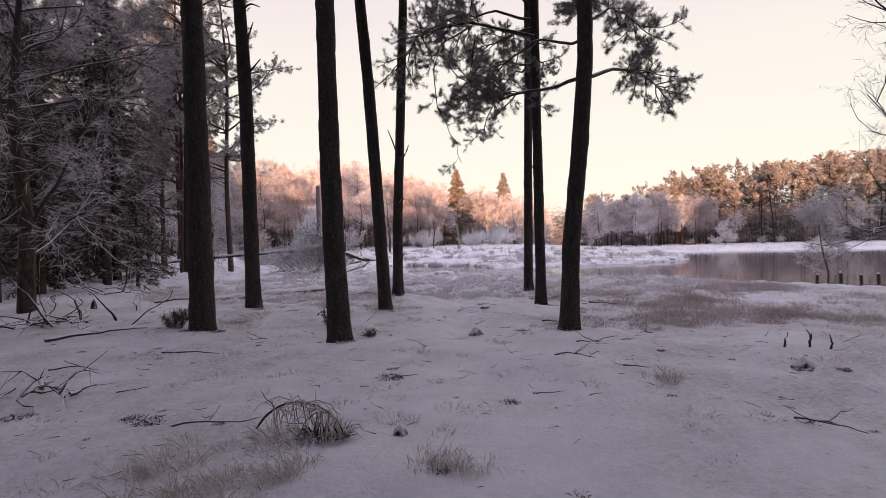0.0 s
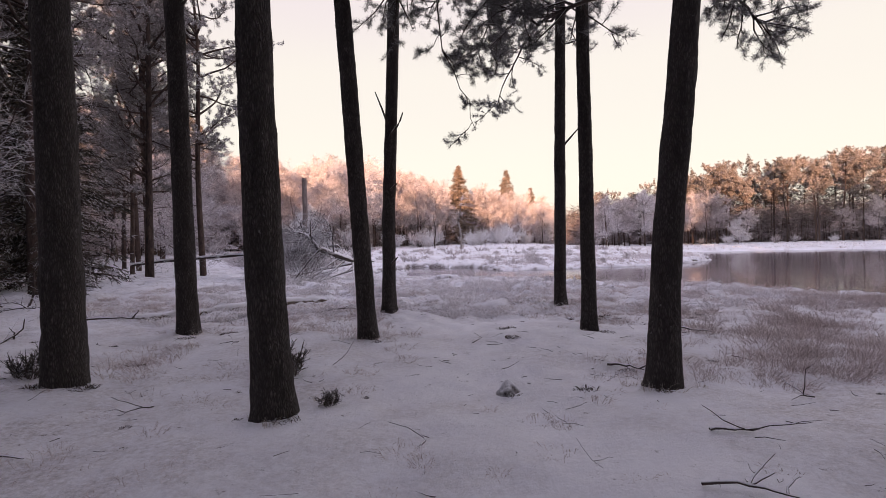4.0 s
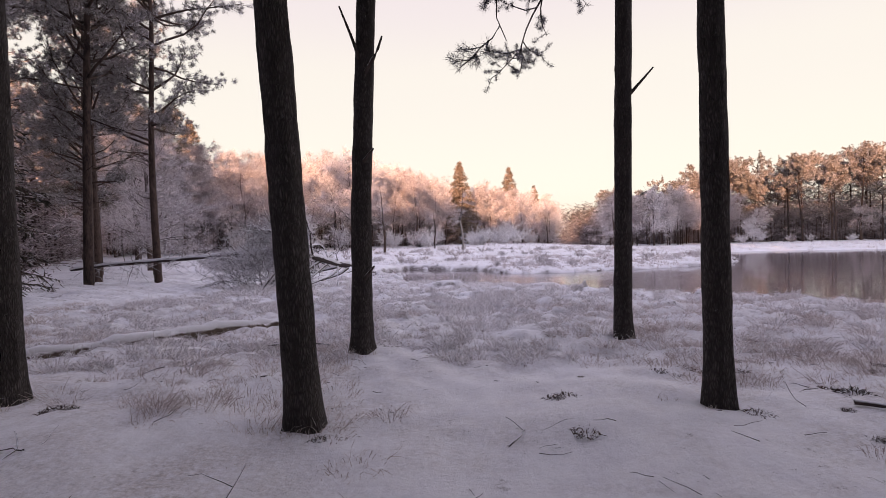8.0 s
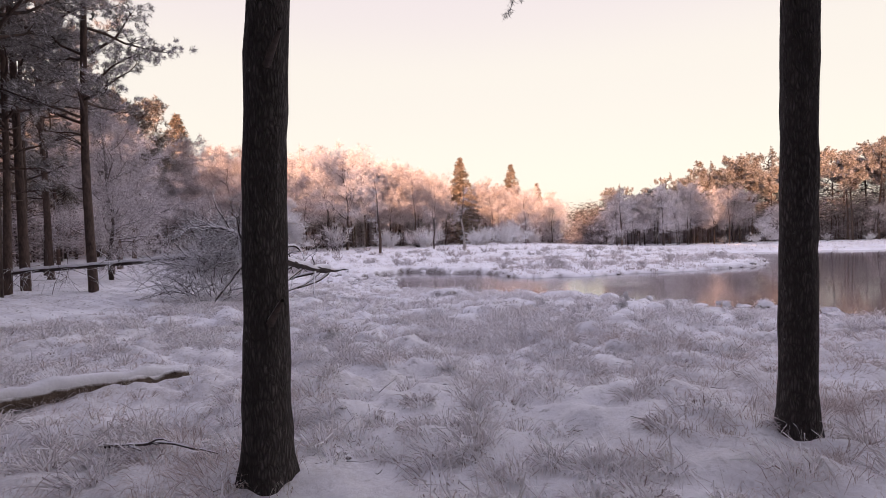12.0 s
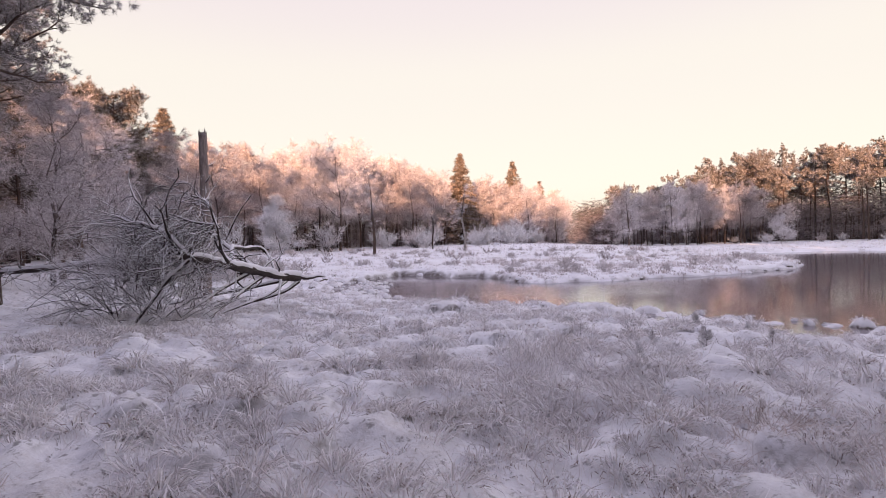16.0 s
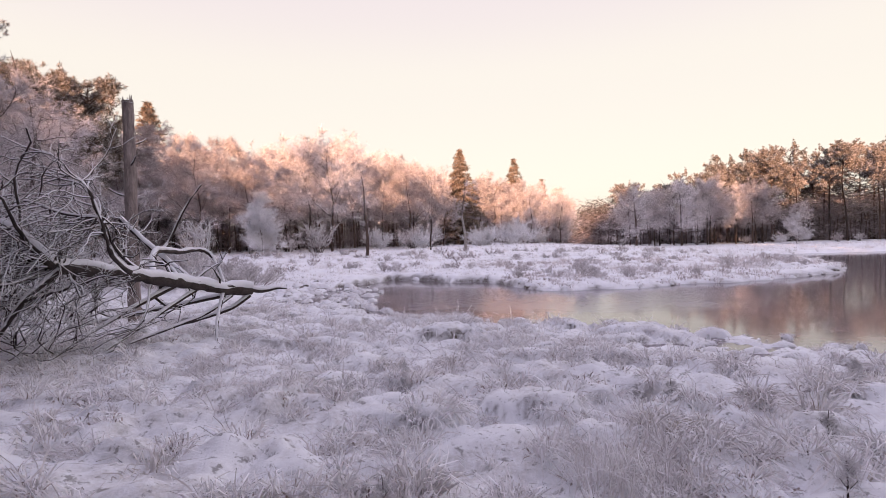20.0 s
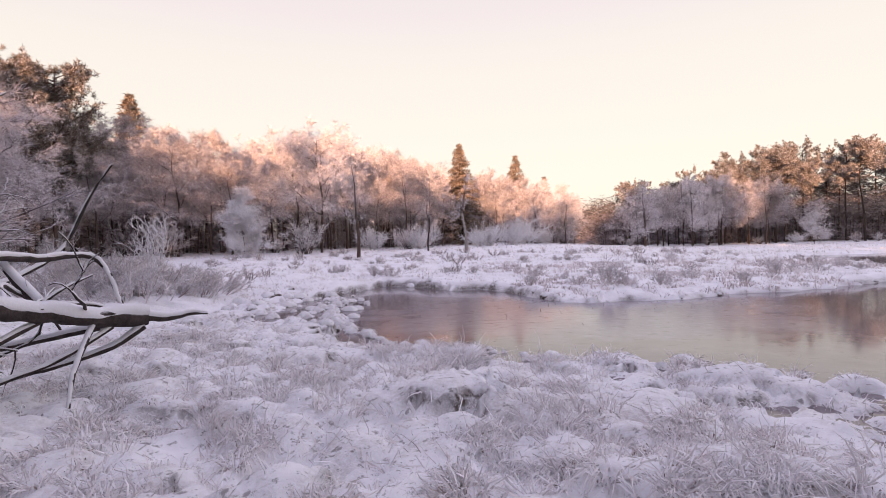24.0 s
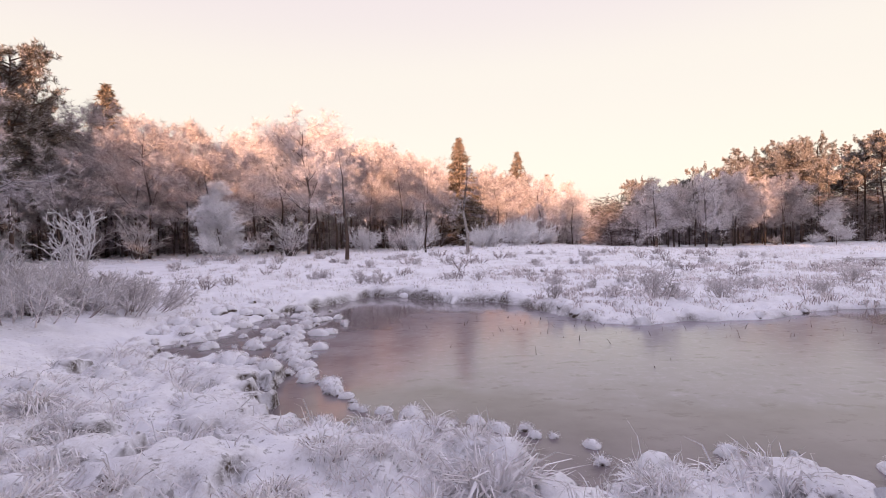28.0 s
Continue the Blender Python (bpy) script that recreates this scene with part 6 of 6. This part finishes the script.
for k, (x, y) in enumerate([(4.45, 6.9), (4.75, 6.85), (4.95, 6.75), (4.85, 7.0), (-7.0, 12.0)]):
    ground_stick([(x, y, 0.0), (x + 0.02, y, 0.1), (x + 0.05 - 0.03 * k, y, 0.19)], 0.016, "short dead stub standing out of snow", 0, 60 + k)


# ---- litter, dark holes in the grass and low plants ----
def clump_mesh(seed, n=150, r=0.08, h=0.05, w=0.007):
    rng = np.random.default_rng(seed)
    a = rng.uniform(0, 6.28, n)
    o = np.sqrt(rng.random(n)) * r
    p = np.stack([np.cos(a) * o, np.sin(a) * o, np.full(n, -0.01)], 1)
    d = norm(np.stack([np.cos(a) * rng.normal(0.5, 1.8, n), np.sin(a) * rng.normal(0.5, 1.8, n), np.ones(n)], 1))
    return mesh_of("clump", [(*blades(rng, p, d, h * rng.uniform(0.5, 1.4, n), w, 2, 0.8), 0)], [M_LITTER])


# dark tufts: dead leaves, and the shaded holes at the feet of grass
CLUMP = [clump_mesh(1), clump_mesh(2, 190, 0.1, 0.045), clump_mesh(3, 90, 0.05, 0.04)]
CLUMP_AT = [(-2.82, 4.74), (-2.62, 4.65), (-2.66, 4.95), (-4.02, 5.08), (-4.1, 5.0), (0.82, 3.24), (-0.06, 3.48), (-0.62, 5.95), (0.62, 9.05), (4.05, 6.0), (4.5, 5.95), (3.04, 4.4), (0.62, 5.1),
            (-3.71, 12.33), (-3.55, 12.3), (0.88, 12.52), (1.0, 12.6), (2.36, 13.28), (2.2, 13.4), (0.91, 11.49), (3.55, 12.64), (2.97, 11.35), (-4.17, 11.82), (2.04, 9.8), (1.32, 8.93),
            (3.64, 12.46), (-1.33, 8.74), (-4.04, 10.3), (0.95, 17.4), (2.3, 9.0), (2.05, 8.8), (-1.5, 8.1), (-1.95, 8.2), (-4.5, 9.2), (-4.0, 9.2), (-5.1, 9.9), (-5.3, 10.3), (2.45, 11.95), (-1.15, 11.6)]
lit = np.random.default_rng(77)
CLUMP_AT += [(2.65, 13.6), (2.9, 13.45), (3.05, 13.25), (2.75, 13.3), (3.2, 13.6), (4.4, 13.1), (4.6, 13.3)]
for k in range(70):
    CLUMP_AT.append((lit.uniform(-7, 6), lit.uniform(3, 16)))
for k, (x, y) in enumerate(CLUMP_AT):
    ob = new("litter_clump", CLUMP[k % 3])
    s = lit.uniform(0.7, 1.5) if k < 46 else lit.uniform(0.3, 0.7)
    ob.matrix_basis = Matrix.LocRotScale((x, y, gz(x, y)), Euler((0, 0, k * 1.3)), (s, s, s))
    tagged(ob, "dark dead tuft standing in for a shaded hole", "litter", "dark clumps in the snow")
juniper = shrub_meshes(171, 0.42, 0.5, 30, 6, 4, 0.08, 0.012, M_SPRUCE, 0.9)
for x, y, s in [(-2.0, 9.75, 1.0), (-4.95, 9.7, 0.8), (-5.05, 10.2, 0.7), (-1.2, 8.55, 0.4)]:
    plant_shrub(juniper, "dark_shrublet", "low dark evergreen shrublet at a trunk's foot", x, y, s, x * 3, "evergreen shrublets")


def grass_blades(rng, x, y, per, height, spread, width, lean):
    """Arching blades of tufts at x, y."""
    k = len(x)
    z = ground_height(x, y)
    par = np.repeat(np.arange(k), per)
    n = len(par)
    a = rng.uniform(0, 6.28, n)
    o = np.sqrt(rng.random(n)) * spread[par]
    p = np.stack([x[par] + np.cos(a) * o, y[par] + np.sin(a) * o, z[par] - 0.02], 1)
    comb = 6.28 * 1.6 * (value_noise(x * 0.33, y * 0.33, 31) + 0.35 * value_noise(x * 1.1, y * 1.1, 32))
    wind = np.stack([np.cos(comb), np.sin(comb)], 1)[par] * (0.22 * lean)
    q = rng.uniform(0.1, 0.75, n) * lean
    d = norm(np.stack([np.cos(a) * q + wind[:, 0], np.sin(a) * q + wind[:, 1], np.ones(n)], 1))
    length = height[par] * rng.uniform(0.5, 1.25, n)
    side = norm(np.cross(d, norm(rng.normal(size=(n, 3))))) * (width * rng.uniform(0.6, 1.3, n))[:, None] * 0.5
    m1 = p + d * length[:, None] * 0.42
    d2 = norm(d + np.array([0, 0, -0.9]) * rng.uniform(0.5, 1.9, (n, 1)) + rng.normal(0, 0.32, (n, 3)))
    m2 = m1 + d2 * length[:, None] * 0.33
    d3 = norm(d2 + np.array([0, 0, -0.9]) * rng.uniform(0.2, 1.3, (n, 1)) + rng.normal(0, 0.4, (n, 3)))
    tip = m2 + d3 * length[:, None] * 0.32
    v = np.stack([p - side, p + side, m1 - side, m1 + side, m2 - side * 0.8, m2 + side * 0.8, tip], 1).reshape(-1, 3)
    i = np.arange(n)[:, None] * 7
    f4 = np.concatenate([i + [0, 1, 3, 2], i + [2, 3, 5, 4]])
    f3 = i + [4, 5, 6]
    return [(v, f4), (v[:0], f3)]


def grass_field(name, label, rng, x, y, per, h, spread, width, lean, mat):
    (v, f4), (_, f3) = grass_blades(rng, x, y, per, h, spread, width, lean)
    me = mesh_of(name, [(v, f4, 0), (v[:0], f3 - len(v), 0)], [mat], False)
    return tagged(new(name, me), label, "grass", kind="stuff")


def tussock_meshes(seed, r=0.2, h=0.16, blades_n=85):
    h = h * 1.2
    rng = np.random.default_rng(seed)
    rings, sides = 7, 16
    t = np.linspace(0, 1, rings)[:, None]
    a = (np.arange(sides) * 2 * np.pi / sides)[None]
    rad = r * np.sqrt(np.clip(1 - t ** 2.2, 0, 1)) * (1 + 0.7 * value_noise(np.cos(a) * 2 + seed, np.sin(a) * 2 + 0 * t, seed) + 0.3 * value_noise(a * 3, t * 5, seed + 1))
    z = -0.12 + (h + 0.12) * t + 0 * a
    v = np.stack([np.cos(a) * rad, np.sin(a) * rad, z], -1).reshape(-1, 3)
    i = np.arange(rings * sides).reshape(rings, sides)
    f = np.stack([i[:-1], np.roll(i[:-1], -1, 1), np.roll(i[1:], -1, 1), i[1:]], -1).reshape(-1, 4)
    b = rng.uniform(0, 6.28, blades_n)
    o = rng.uniform(0.2, 0.95, blades_n)
    p = np.stack([np.cos(b) * o * r * 0.8, np.sin(b) * o * r * 0.8, h * np.sqrt(1 - (o * 0.9) ** 2) - 0.03], 1)
    d = norm(np.stack([np.cos(b) * (0.3 + o), np.sin(b) * (0.3 + o), 0.5 + 0 * b], 1) + rng.normal(0, 0.25, (blades_n, 3)))
    g = blades(rng, p, d, rng.uniform(0.07, 0.2, blades_n), 0.009, 2, 2.6)
    return mesh_of("mound", [(v, f, 0)], [M_MOUND]), mesh_of("grass", [(*g, 0)], [M_GRASS])


def scatter(rng, n, x0, x1, y0, y1, keep):
    x, y = rng.uniform(x0, x1, n), rng.uniform(y0, y1, n)
    m = keep(x, y) & (pond_distance(x, y) > 0.12) & (ground_height(x, y) > WATER + 0.02)
    return x[m], y[m]


gr = np.random.default_rng(200)
path_gap = lambda x, y: np.abs(x - 0.55 - 0.25 * np.sin(y * 0.35)) > 0.8 + 0.5 * gr.random(len(x))
x, y = scatter(gr, 420, -6.5, 6.5, 2.2, 11, lambda x, y: (value_noise(x * 0.6, y * 0.6, 12) + 0.2 * (y < 5) - 0.15 * (np.abs(x - 0.8) < 0.8) > 0.06))
grass_field("sparse_grass", "thin fawn dead grass poking through snow", gr, x, y, 46, gr.uniform(0.05, 0.17, len(x)), gr.uniform(0.06, 0.2, len(x)), 0.0028, 1.5, M_FAWN)
x, y = scatter(gr, 60, -2.3, -0.7, 3.0, 4.3, lambda x, y: np.hypot((x + 1.55) / 0.75, (y - 3.65) / 0.6) < 1)
grass_field("dead_grass_clump", "pale dead grass flattened in front of an arched branch", gr, x, y, 60, gr.uniform(0.12, 0.26, len(x)), gr.uniform(0.05, 0.16, len(x)), 0.0035, 1.9, M_STRAW)
x, y = np.concatenate([gr.normal(0.02, 0.1, 9), gr.normal(2.35, 0.08, 6)]), np.concatenate([gr.normal(3.6, 0.09, 9), gr.normal(5.6, 0.08, 6)])
grass_field("dead_grass_tuft", "small tuft of pale dead grass in snow", gr, x, y, 45, gr.uniform(0.12, 0.28, len(x)), gr.uniform(0.03, 0.1, len(x)), 0.003, 1.5, M_STRAW)
x, y = scatter(gr, 1500, -9, 10, 9.0, 20, lambda x, y: path_gap(x, y) & (value_noise(x * 0.5, y * 0.5, 13) + 0.02 * (y - 14) + 0.3 * (x > 2.4) - 0.1 * (y > 15) > 0.13))
grass_field("wood_edge_grass", "soft fawn frosted grass at the wood's edge", gr, x, y, 66, gr.uniform(0.1, 0.3, len(x)), gr.uniform(0.1, 0.28, len(x)), 0.0036, 2.0, M_FAWN)
x, y = scatter(gr, 1500, 2.4, 9.5, 8.0, 17.5, lambda x, y: (value_noise(x * 0.7, y * 0.7, 61) + 0.5 * value_noise(x * 1.9, y * 1.9, 62) > 0.02) & (gr.random(len(x)) < smooth(2.2, 4.5, x) * smooth(7.5, 10, y) * smooth(18, 15, y)) & (np.hypot(x - 2.2, y - 9.05) > 0.5))
grass_field("fawn_grass", "soft tall fawn grass beside the pines", gr, x, y, 74, gr.uniform(0.14, 0.36, len(x)), gr.uniform(0.12, 0.32, len(x)), 0.004, 1.7, M_FAWN)
x, y = scatter(gr, 1700, -8.0, 8.8, 14.0, 21.5, lambda x, y: gr.random(len(x)) < 0.85 * np.where(value_noise(x * 0.8, y * 0.8, 15) + 0.5 * value_noise(x * 2.6, y * 2.6, 16) > 0.02, 1.0, 0.12))
grass_field("heath_grass", "white-frosted arching heath grass", gr, x, y, 80, gr.uniform(0.12, 0.32, len(x)), gr.uniform(0.06, 0.18, len(x)), 0.0082, 2.3, M_GRASS)
grass_field("heath_thatch", "brown dead grass under the frosted blades", gr, x, y, 18, gr.uniform(0.07, 0.15, len(x)), gr.uniform(0.08, 0.2, len(x)), 0.006, 2.0, M_THATCH)
x, y = scatter(gr, 6000, -8.0, 8.8, 19.5, 33.4, lambda x, y: gr.random(len(x)) < 0.9 * np.where(value_noise(x * 1.0, y * 1.0, 15) + 0.5 * value_noise(x * 2.6, y * 2.6, 16) > 0.0, 1.0, 0.1) * (1 - 0.6 * smooth(1.5, 3.0, x) * smooth(27, 28.5, y)))
grass_field("rime_grass", "dense short grass bowed under thick rime", gr, x, y, 58, gr.uniform(0.14, 0.36, len(x)), gr.uniform(0.05, 0.15, len(x)), 0.0105, 2.5, M_GRASS)
grass_field("shore_thatch", "brown dead grass under thick rime", gr, x, y, 14, gr.uniform(0.06, 0.14, len(x)), gr.uniform(0.06, 0.16, len(x)), 0.010, 2.0, M_THATCH)
x, y = TUSSOCKS[0], TUSSOCKS[1]
m = (gr.random(len(x)) < 0.6) & (y < 40)
x, y, r_ = x[m] + gr.normal(0, 0.1, m.sum()), y[m] + gr.normal(0, 0.1, m.sum()), TUSSOCKS[2][m]
grass_field("tussock_grass", "frosted grass hanging over snowy tussocks", gr, x, y, 36, gr.uniform(0.22, 0.42, len(x)), r_ * 0.7, 0.014, 2.2, M_GRASS)
tx_ = np.array([-4.29, -4.65, -1.70, -1.35, -1.27, 2.45, 2.25, 2.18])
ty_ = np.array([9.37, 12.9, 8.3, 11.85, 14.65, 15.25, 12.18, 9.05])
x, y = np.repeat(tx_, 7) + gr.normal(0, 0.2, 56), np.repeat(ty_, 7) + gr.normal(-0.05, 0.2, 56)
grass_field("trunk_foot_grass", "short dead grass round the feet of trunks", gr, x, y, 16, gr.uniform(0.06, 0.2, len(x)), gr.uniform(0.03, 0.09, len(x)), 0.004, 1.0, M_STRAW)
x = np.array([0.3, 0.2, -3.2, 2.0, -1.55, 2.6, -4.3, 1.6, -2.9, -3.8, -4.6, -3.4, -0.9, 3.4, 0.8, -2.2])
y = np.array([31.55, 31.4, 34.9, 31.4, 32.8, 31.2, 31.2, 31.2, 32.9, 31.9, 32.6, 31.0, 26.2, 26.8, 28.6, 29.5])
fans = scatter(gr, 70, -6.5, 7.0, 21, 33.5, lambda x, y: gr.random(len(x)) < 0.75)
x, y = np.concatenate([x, fans[0]]), np.concatenate([y, fans[1]])
grass_field("grass_tussock", "large shaggy grass tussocks white with rime", gr, x, y, 190, np.where(np.arange(len(x)) < 2, 0.5, gr.uniform(0.24, 0.42, len(x))), gr.uniform(0.12, 0.24, len(x)), 0.014, 2.6, M_GRASS)
sx, sy = np.array([0.34, 0.22, 0.5, 2.55, 2.75, 4.0, -2.9]), np.array([31.5, 31.35, 31.35, 31.6, 31.45, 30.9, 32.6])
grass_field("shaggy_tussock", "shaggy tussock of thick rimed grass blades", gr, sx, sy, 150, np.array([0.62, 0.55, 0.5, 0.5, 0.42, 0.45, 0.5]), np.array([0.2, 0.18, 0.15, 0.2, 0.2, 0.2, 0.2]), 0.017, 2.0, M_GRASS)
# short straw blades that also stand in for shade inside the tussocks
grass_field("tussock_core", "dead grass darkening the shaded inside of frosted tussocks", gr, x, y, 70, gr.uniform(0.12, 0.22, len(x)), gr.uniform(0.1, 0.2, len(x)), 0.009, 1.4, M_STRAW)
x, y = gr.normal(1.12, 0.22, 26), gr.normal(22.2, 0.3, 26)
grass_field("reed_clump", "tall pale reeds standing in the heath", gr, x, y, 24, gr.uniform(0.35, 0.7, len(x)), gr.uniform(0.05, 0.14, len(x)), 0.006, 1.0, M_GRASS)
x, y = scatter(gr, 60, 0.2, 4.5, 29.5, 33.0, lambda x, y: pond_distance(x, y) < 1.6)
grass_field("shore_reeds", "bleached reeds along the near shore", gr, x, y, 14, gr.uniform(0.3, 0.55, len(x)), gr.uniform(0.04, 0.12, len(x)), 0.006, 0.5, M_GRASS)
x, y = scatter(gr, 3000, -14, 26, 40, 64, lambda x, y: gr.random(len(x)) < np.where(y < 52, 0.95, 0.55))
grass_field("meadow_grass", "short snow-dusted heath on the far meadow", gr, x, y, 12, gr.uniform(0.12, 0.34, len(x)), gr.uniform(0.1, 0.35, len(x)), 0.02, 1.0, M_GRASS)
x, y = scatter(gr, 2200, -30, 70, 62, 96, lambda x, y: gr.random(len(x)) < 0.8)
grass_field("far_meadow_grass", "snow-dusted grass before the far wood", gr, x, y, 9, gr.uniform(0.15, 0.45, len(x)), gr.uniform(0.2, 0.6, len(x)), 0.04, 0.9, M_GRASS)
x, y = scatter(gr, 1300, 2, 24, 41, 54, lambda x, y: value_noise(x * 0.5, y * 0.5, 41) > -0.08)
grass_field("spit_heather", "frosted heather covering the low spit", gr, x, y, 14, gr.uniform(0.15, 0.4, len(x)), gr.uniform(0.08, 0.25, len(x)), 0.02, 0.8, M_FROST_DIM)


# tussocks standing in the ice along the near shore and in the marsh
TUSSOCK = [tussock_meshes(400, 0.17, 0.13), tussock_meshes(401, 0.24, 0.17), tussock_meshes(402, 0.12, 0.09, 55), tussock_meshes(403, 0.3, 0.16, 110)]
tr_ = np.random.default_rng(405)
CHAIN = smooth_line([(-4.3, 43.5, 0), (-3.81, 40.8, 0), (-3.3, 38.06, 0), (-2.33, 35.64, 0), (-1.94, 35.14, 0), (-1.48, 34.41, 0), (-1.16, 34.03, 0), (-0.77, 33.76, 0), (-0.07, 33.41, 0), (0.49, 33.3, 0), (0.93, 32.94, 0), (1.39, 32.67, 0)], 60)[:, :2]
chain = np.concatenate([CHAIN + tr_.normal(0, 0.07, CHAIN.shape), CHAIN[:34] + tr_.normal(0, 0.3, (34, 2))])
cand = np.stack([tr_.uniform(-7.5, 10.5, 2600), tr_.uniform(24, 45, 2600)], 1)
cd = pond_distance(cand[:, 0], cand[:, 1])
west = np.hypot((cand[:, 0] + 4.9) / 2.4, (cand[:, 1] - 40.0) / 5.0) < 1
pick = ((cd > -0.35) & (cd < 0.3) & (cand[:, 1] < 39) & (tr_.random(2600) < 0.5)) | (west & (tr_.random(2600) < 0.42))
cand = np.concatenate([chain, cand[pick][:190]])
cd = pond_distance(cand[:, 0], cand[:, 1])
for k, (x, y) in enumerate(cand):
    s = tr_.uniform(0.35, 0.8) if k < len(chain) else tr_.uniform(0.5, 1.15) * (0.75 if cd[k] < -0.2 else 1.0)
    t = thing("tussock", "snow-capped grass tussock rising from the ice", "tussock", "tussocks along the shore", (x, y, max(gz(x, y), WATER) - 0.01), tr_.uniform(0, 6.28), s)
    m = TUSSOCK[k % 4]
    part("mound", m[0], None, t)
    part("grass", m[1], None, t)
bank = np.stack([tr_.uniform(-4, 22, 1500), tr_.uniform(38, 50, 1500)], 1)
bd = pond_distance(bank[:, 0], bank[:, 1])
bank = bank[(bd > 0.15) & (bd < 0.5)][:50]
for k, (x, y) in enumerate(bank):
    t = thing("tussock", "frosted tussock on the far bank's edge", "tussock", "tussocks on the far bank", (x, y, max(gz(x, y), WATER) - 0.1), k * 1.3, tr_.uniform(0.4, 0.9))
    part("mound", TUSSOCK[k % 4][0], None, t)
    part("grass", TUSSOCK[k % 4][1], None, t)

n = 150
rp = np.stack([tr_.normal(4.5, 3.0, n), tr_.normal(40.0, 1.6, n), np.full(n, WATER - 0.01)], 1)
rp = rp[pond_distance(rp[:, 0], rp[:, 1]) < -0.1]
rd = norm(np.stack([tr_.normal(0, 0.3, len(rp)), tr_.normal(0, 0.3, len(rp)), np.ones(len(rp))], 1))
tagged(new("ice_reeds", mesh_of("ice_reeds", [(*blades(tr_, rp, rd, tr_.uniform(0.05, 0.2, len(rp)), 0.014, 2, 0.5), 0)], [M_LITTER])), "short dead reed stalks frozen into the ice", "reeds", kind="stuff")

# fine twigs and bark scraps strewn on the snow of the wood
n = 900
tp = np.stack([tr_.uniform(-7.5, 6.5, n), tr_.uniform(2.8, 18, n)], 1)
tp = tp[value_noise(tp[:, 0] * 0.7, tp[:, 1] * 0.7, 51) + tr_.normal(0, 0.12, n) > -0.02]
ta = tr_.uniform(0, 6.28, len(tp))
tz = ground_height(tp[:, 0], tp[:, 1]) + 0.012
tb, _w = twigs_along(tr_, np.stack([tp[:, 0], tp[:, 1], tz], 1), np.stack([np.cos(ta), np.sin(ta), tr_.normal(0.02, 0.06, len(tp))], 1), tr_.uniform(0.04, 0.26, len(tp)), 4, 0.2, 0.0)
tagged(new("twig_litter", mesh_of("twig_litter", [(*tubes(tb, tr_.uniform(0.002, 0.006, len(tp)), np.full(len(tp), 0.0015), 4), 0)], [M_BRANCH])), "fine dark twigs strewn over the snow", "litter", kind="stuff")
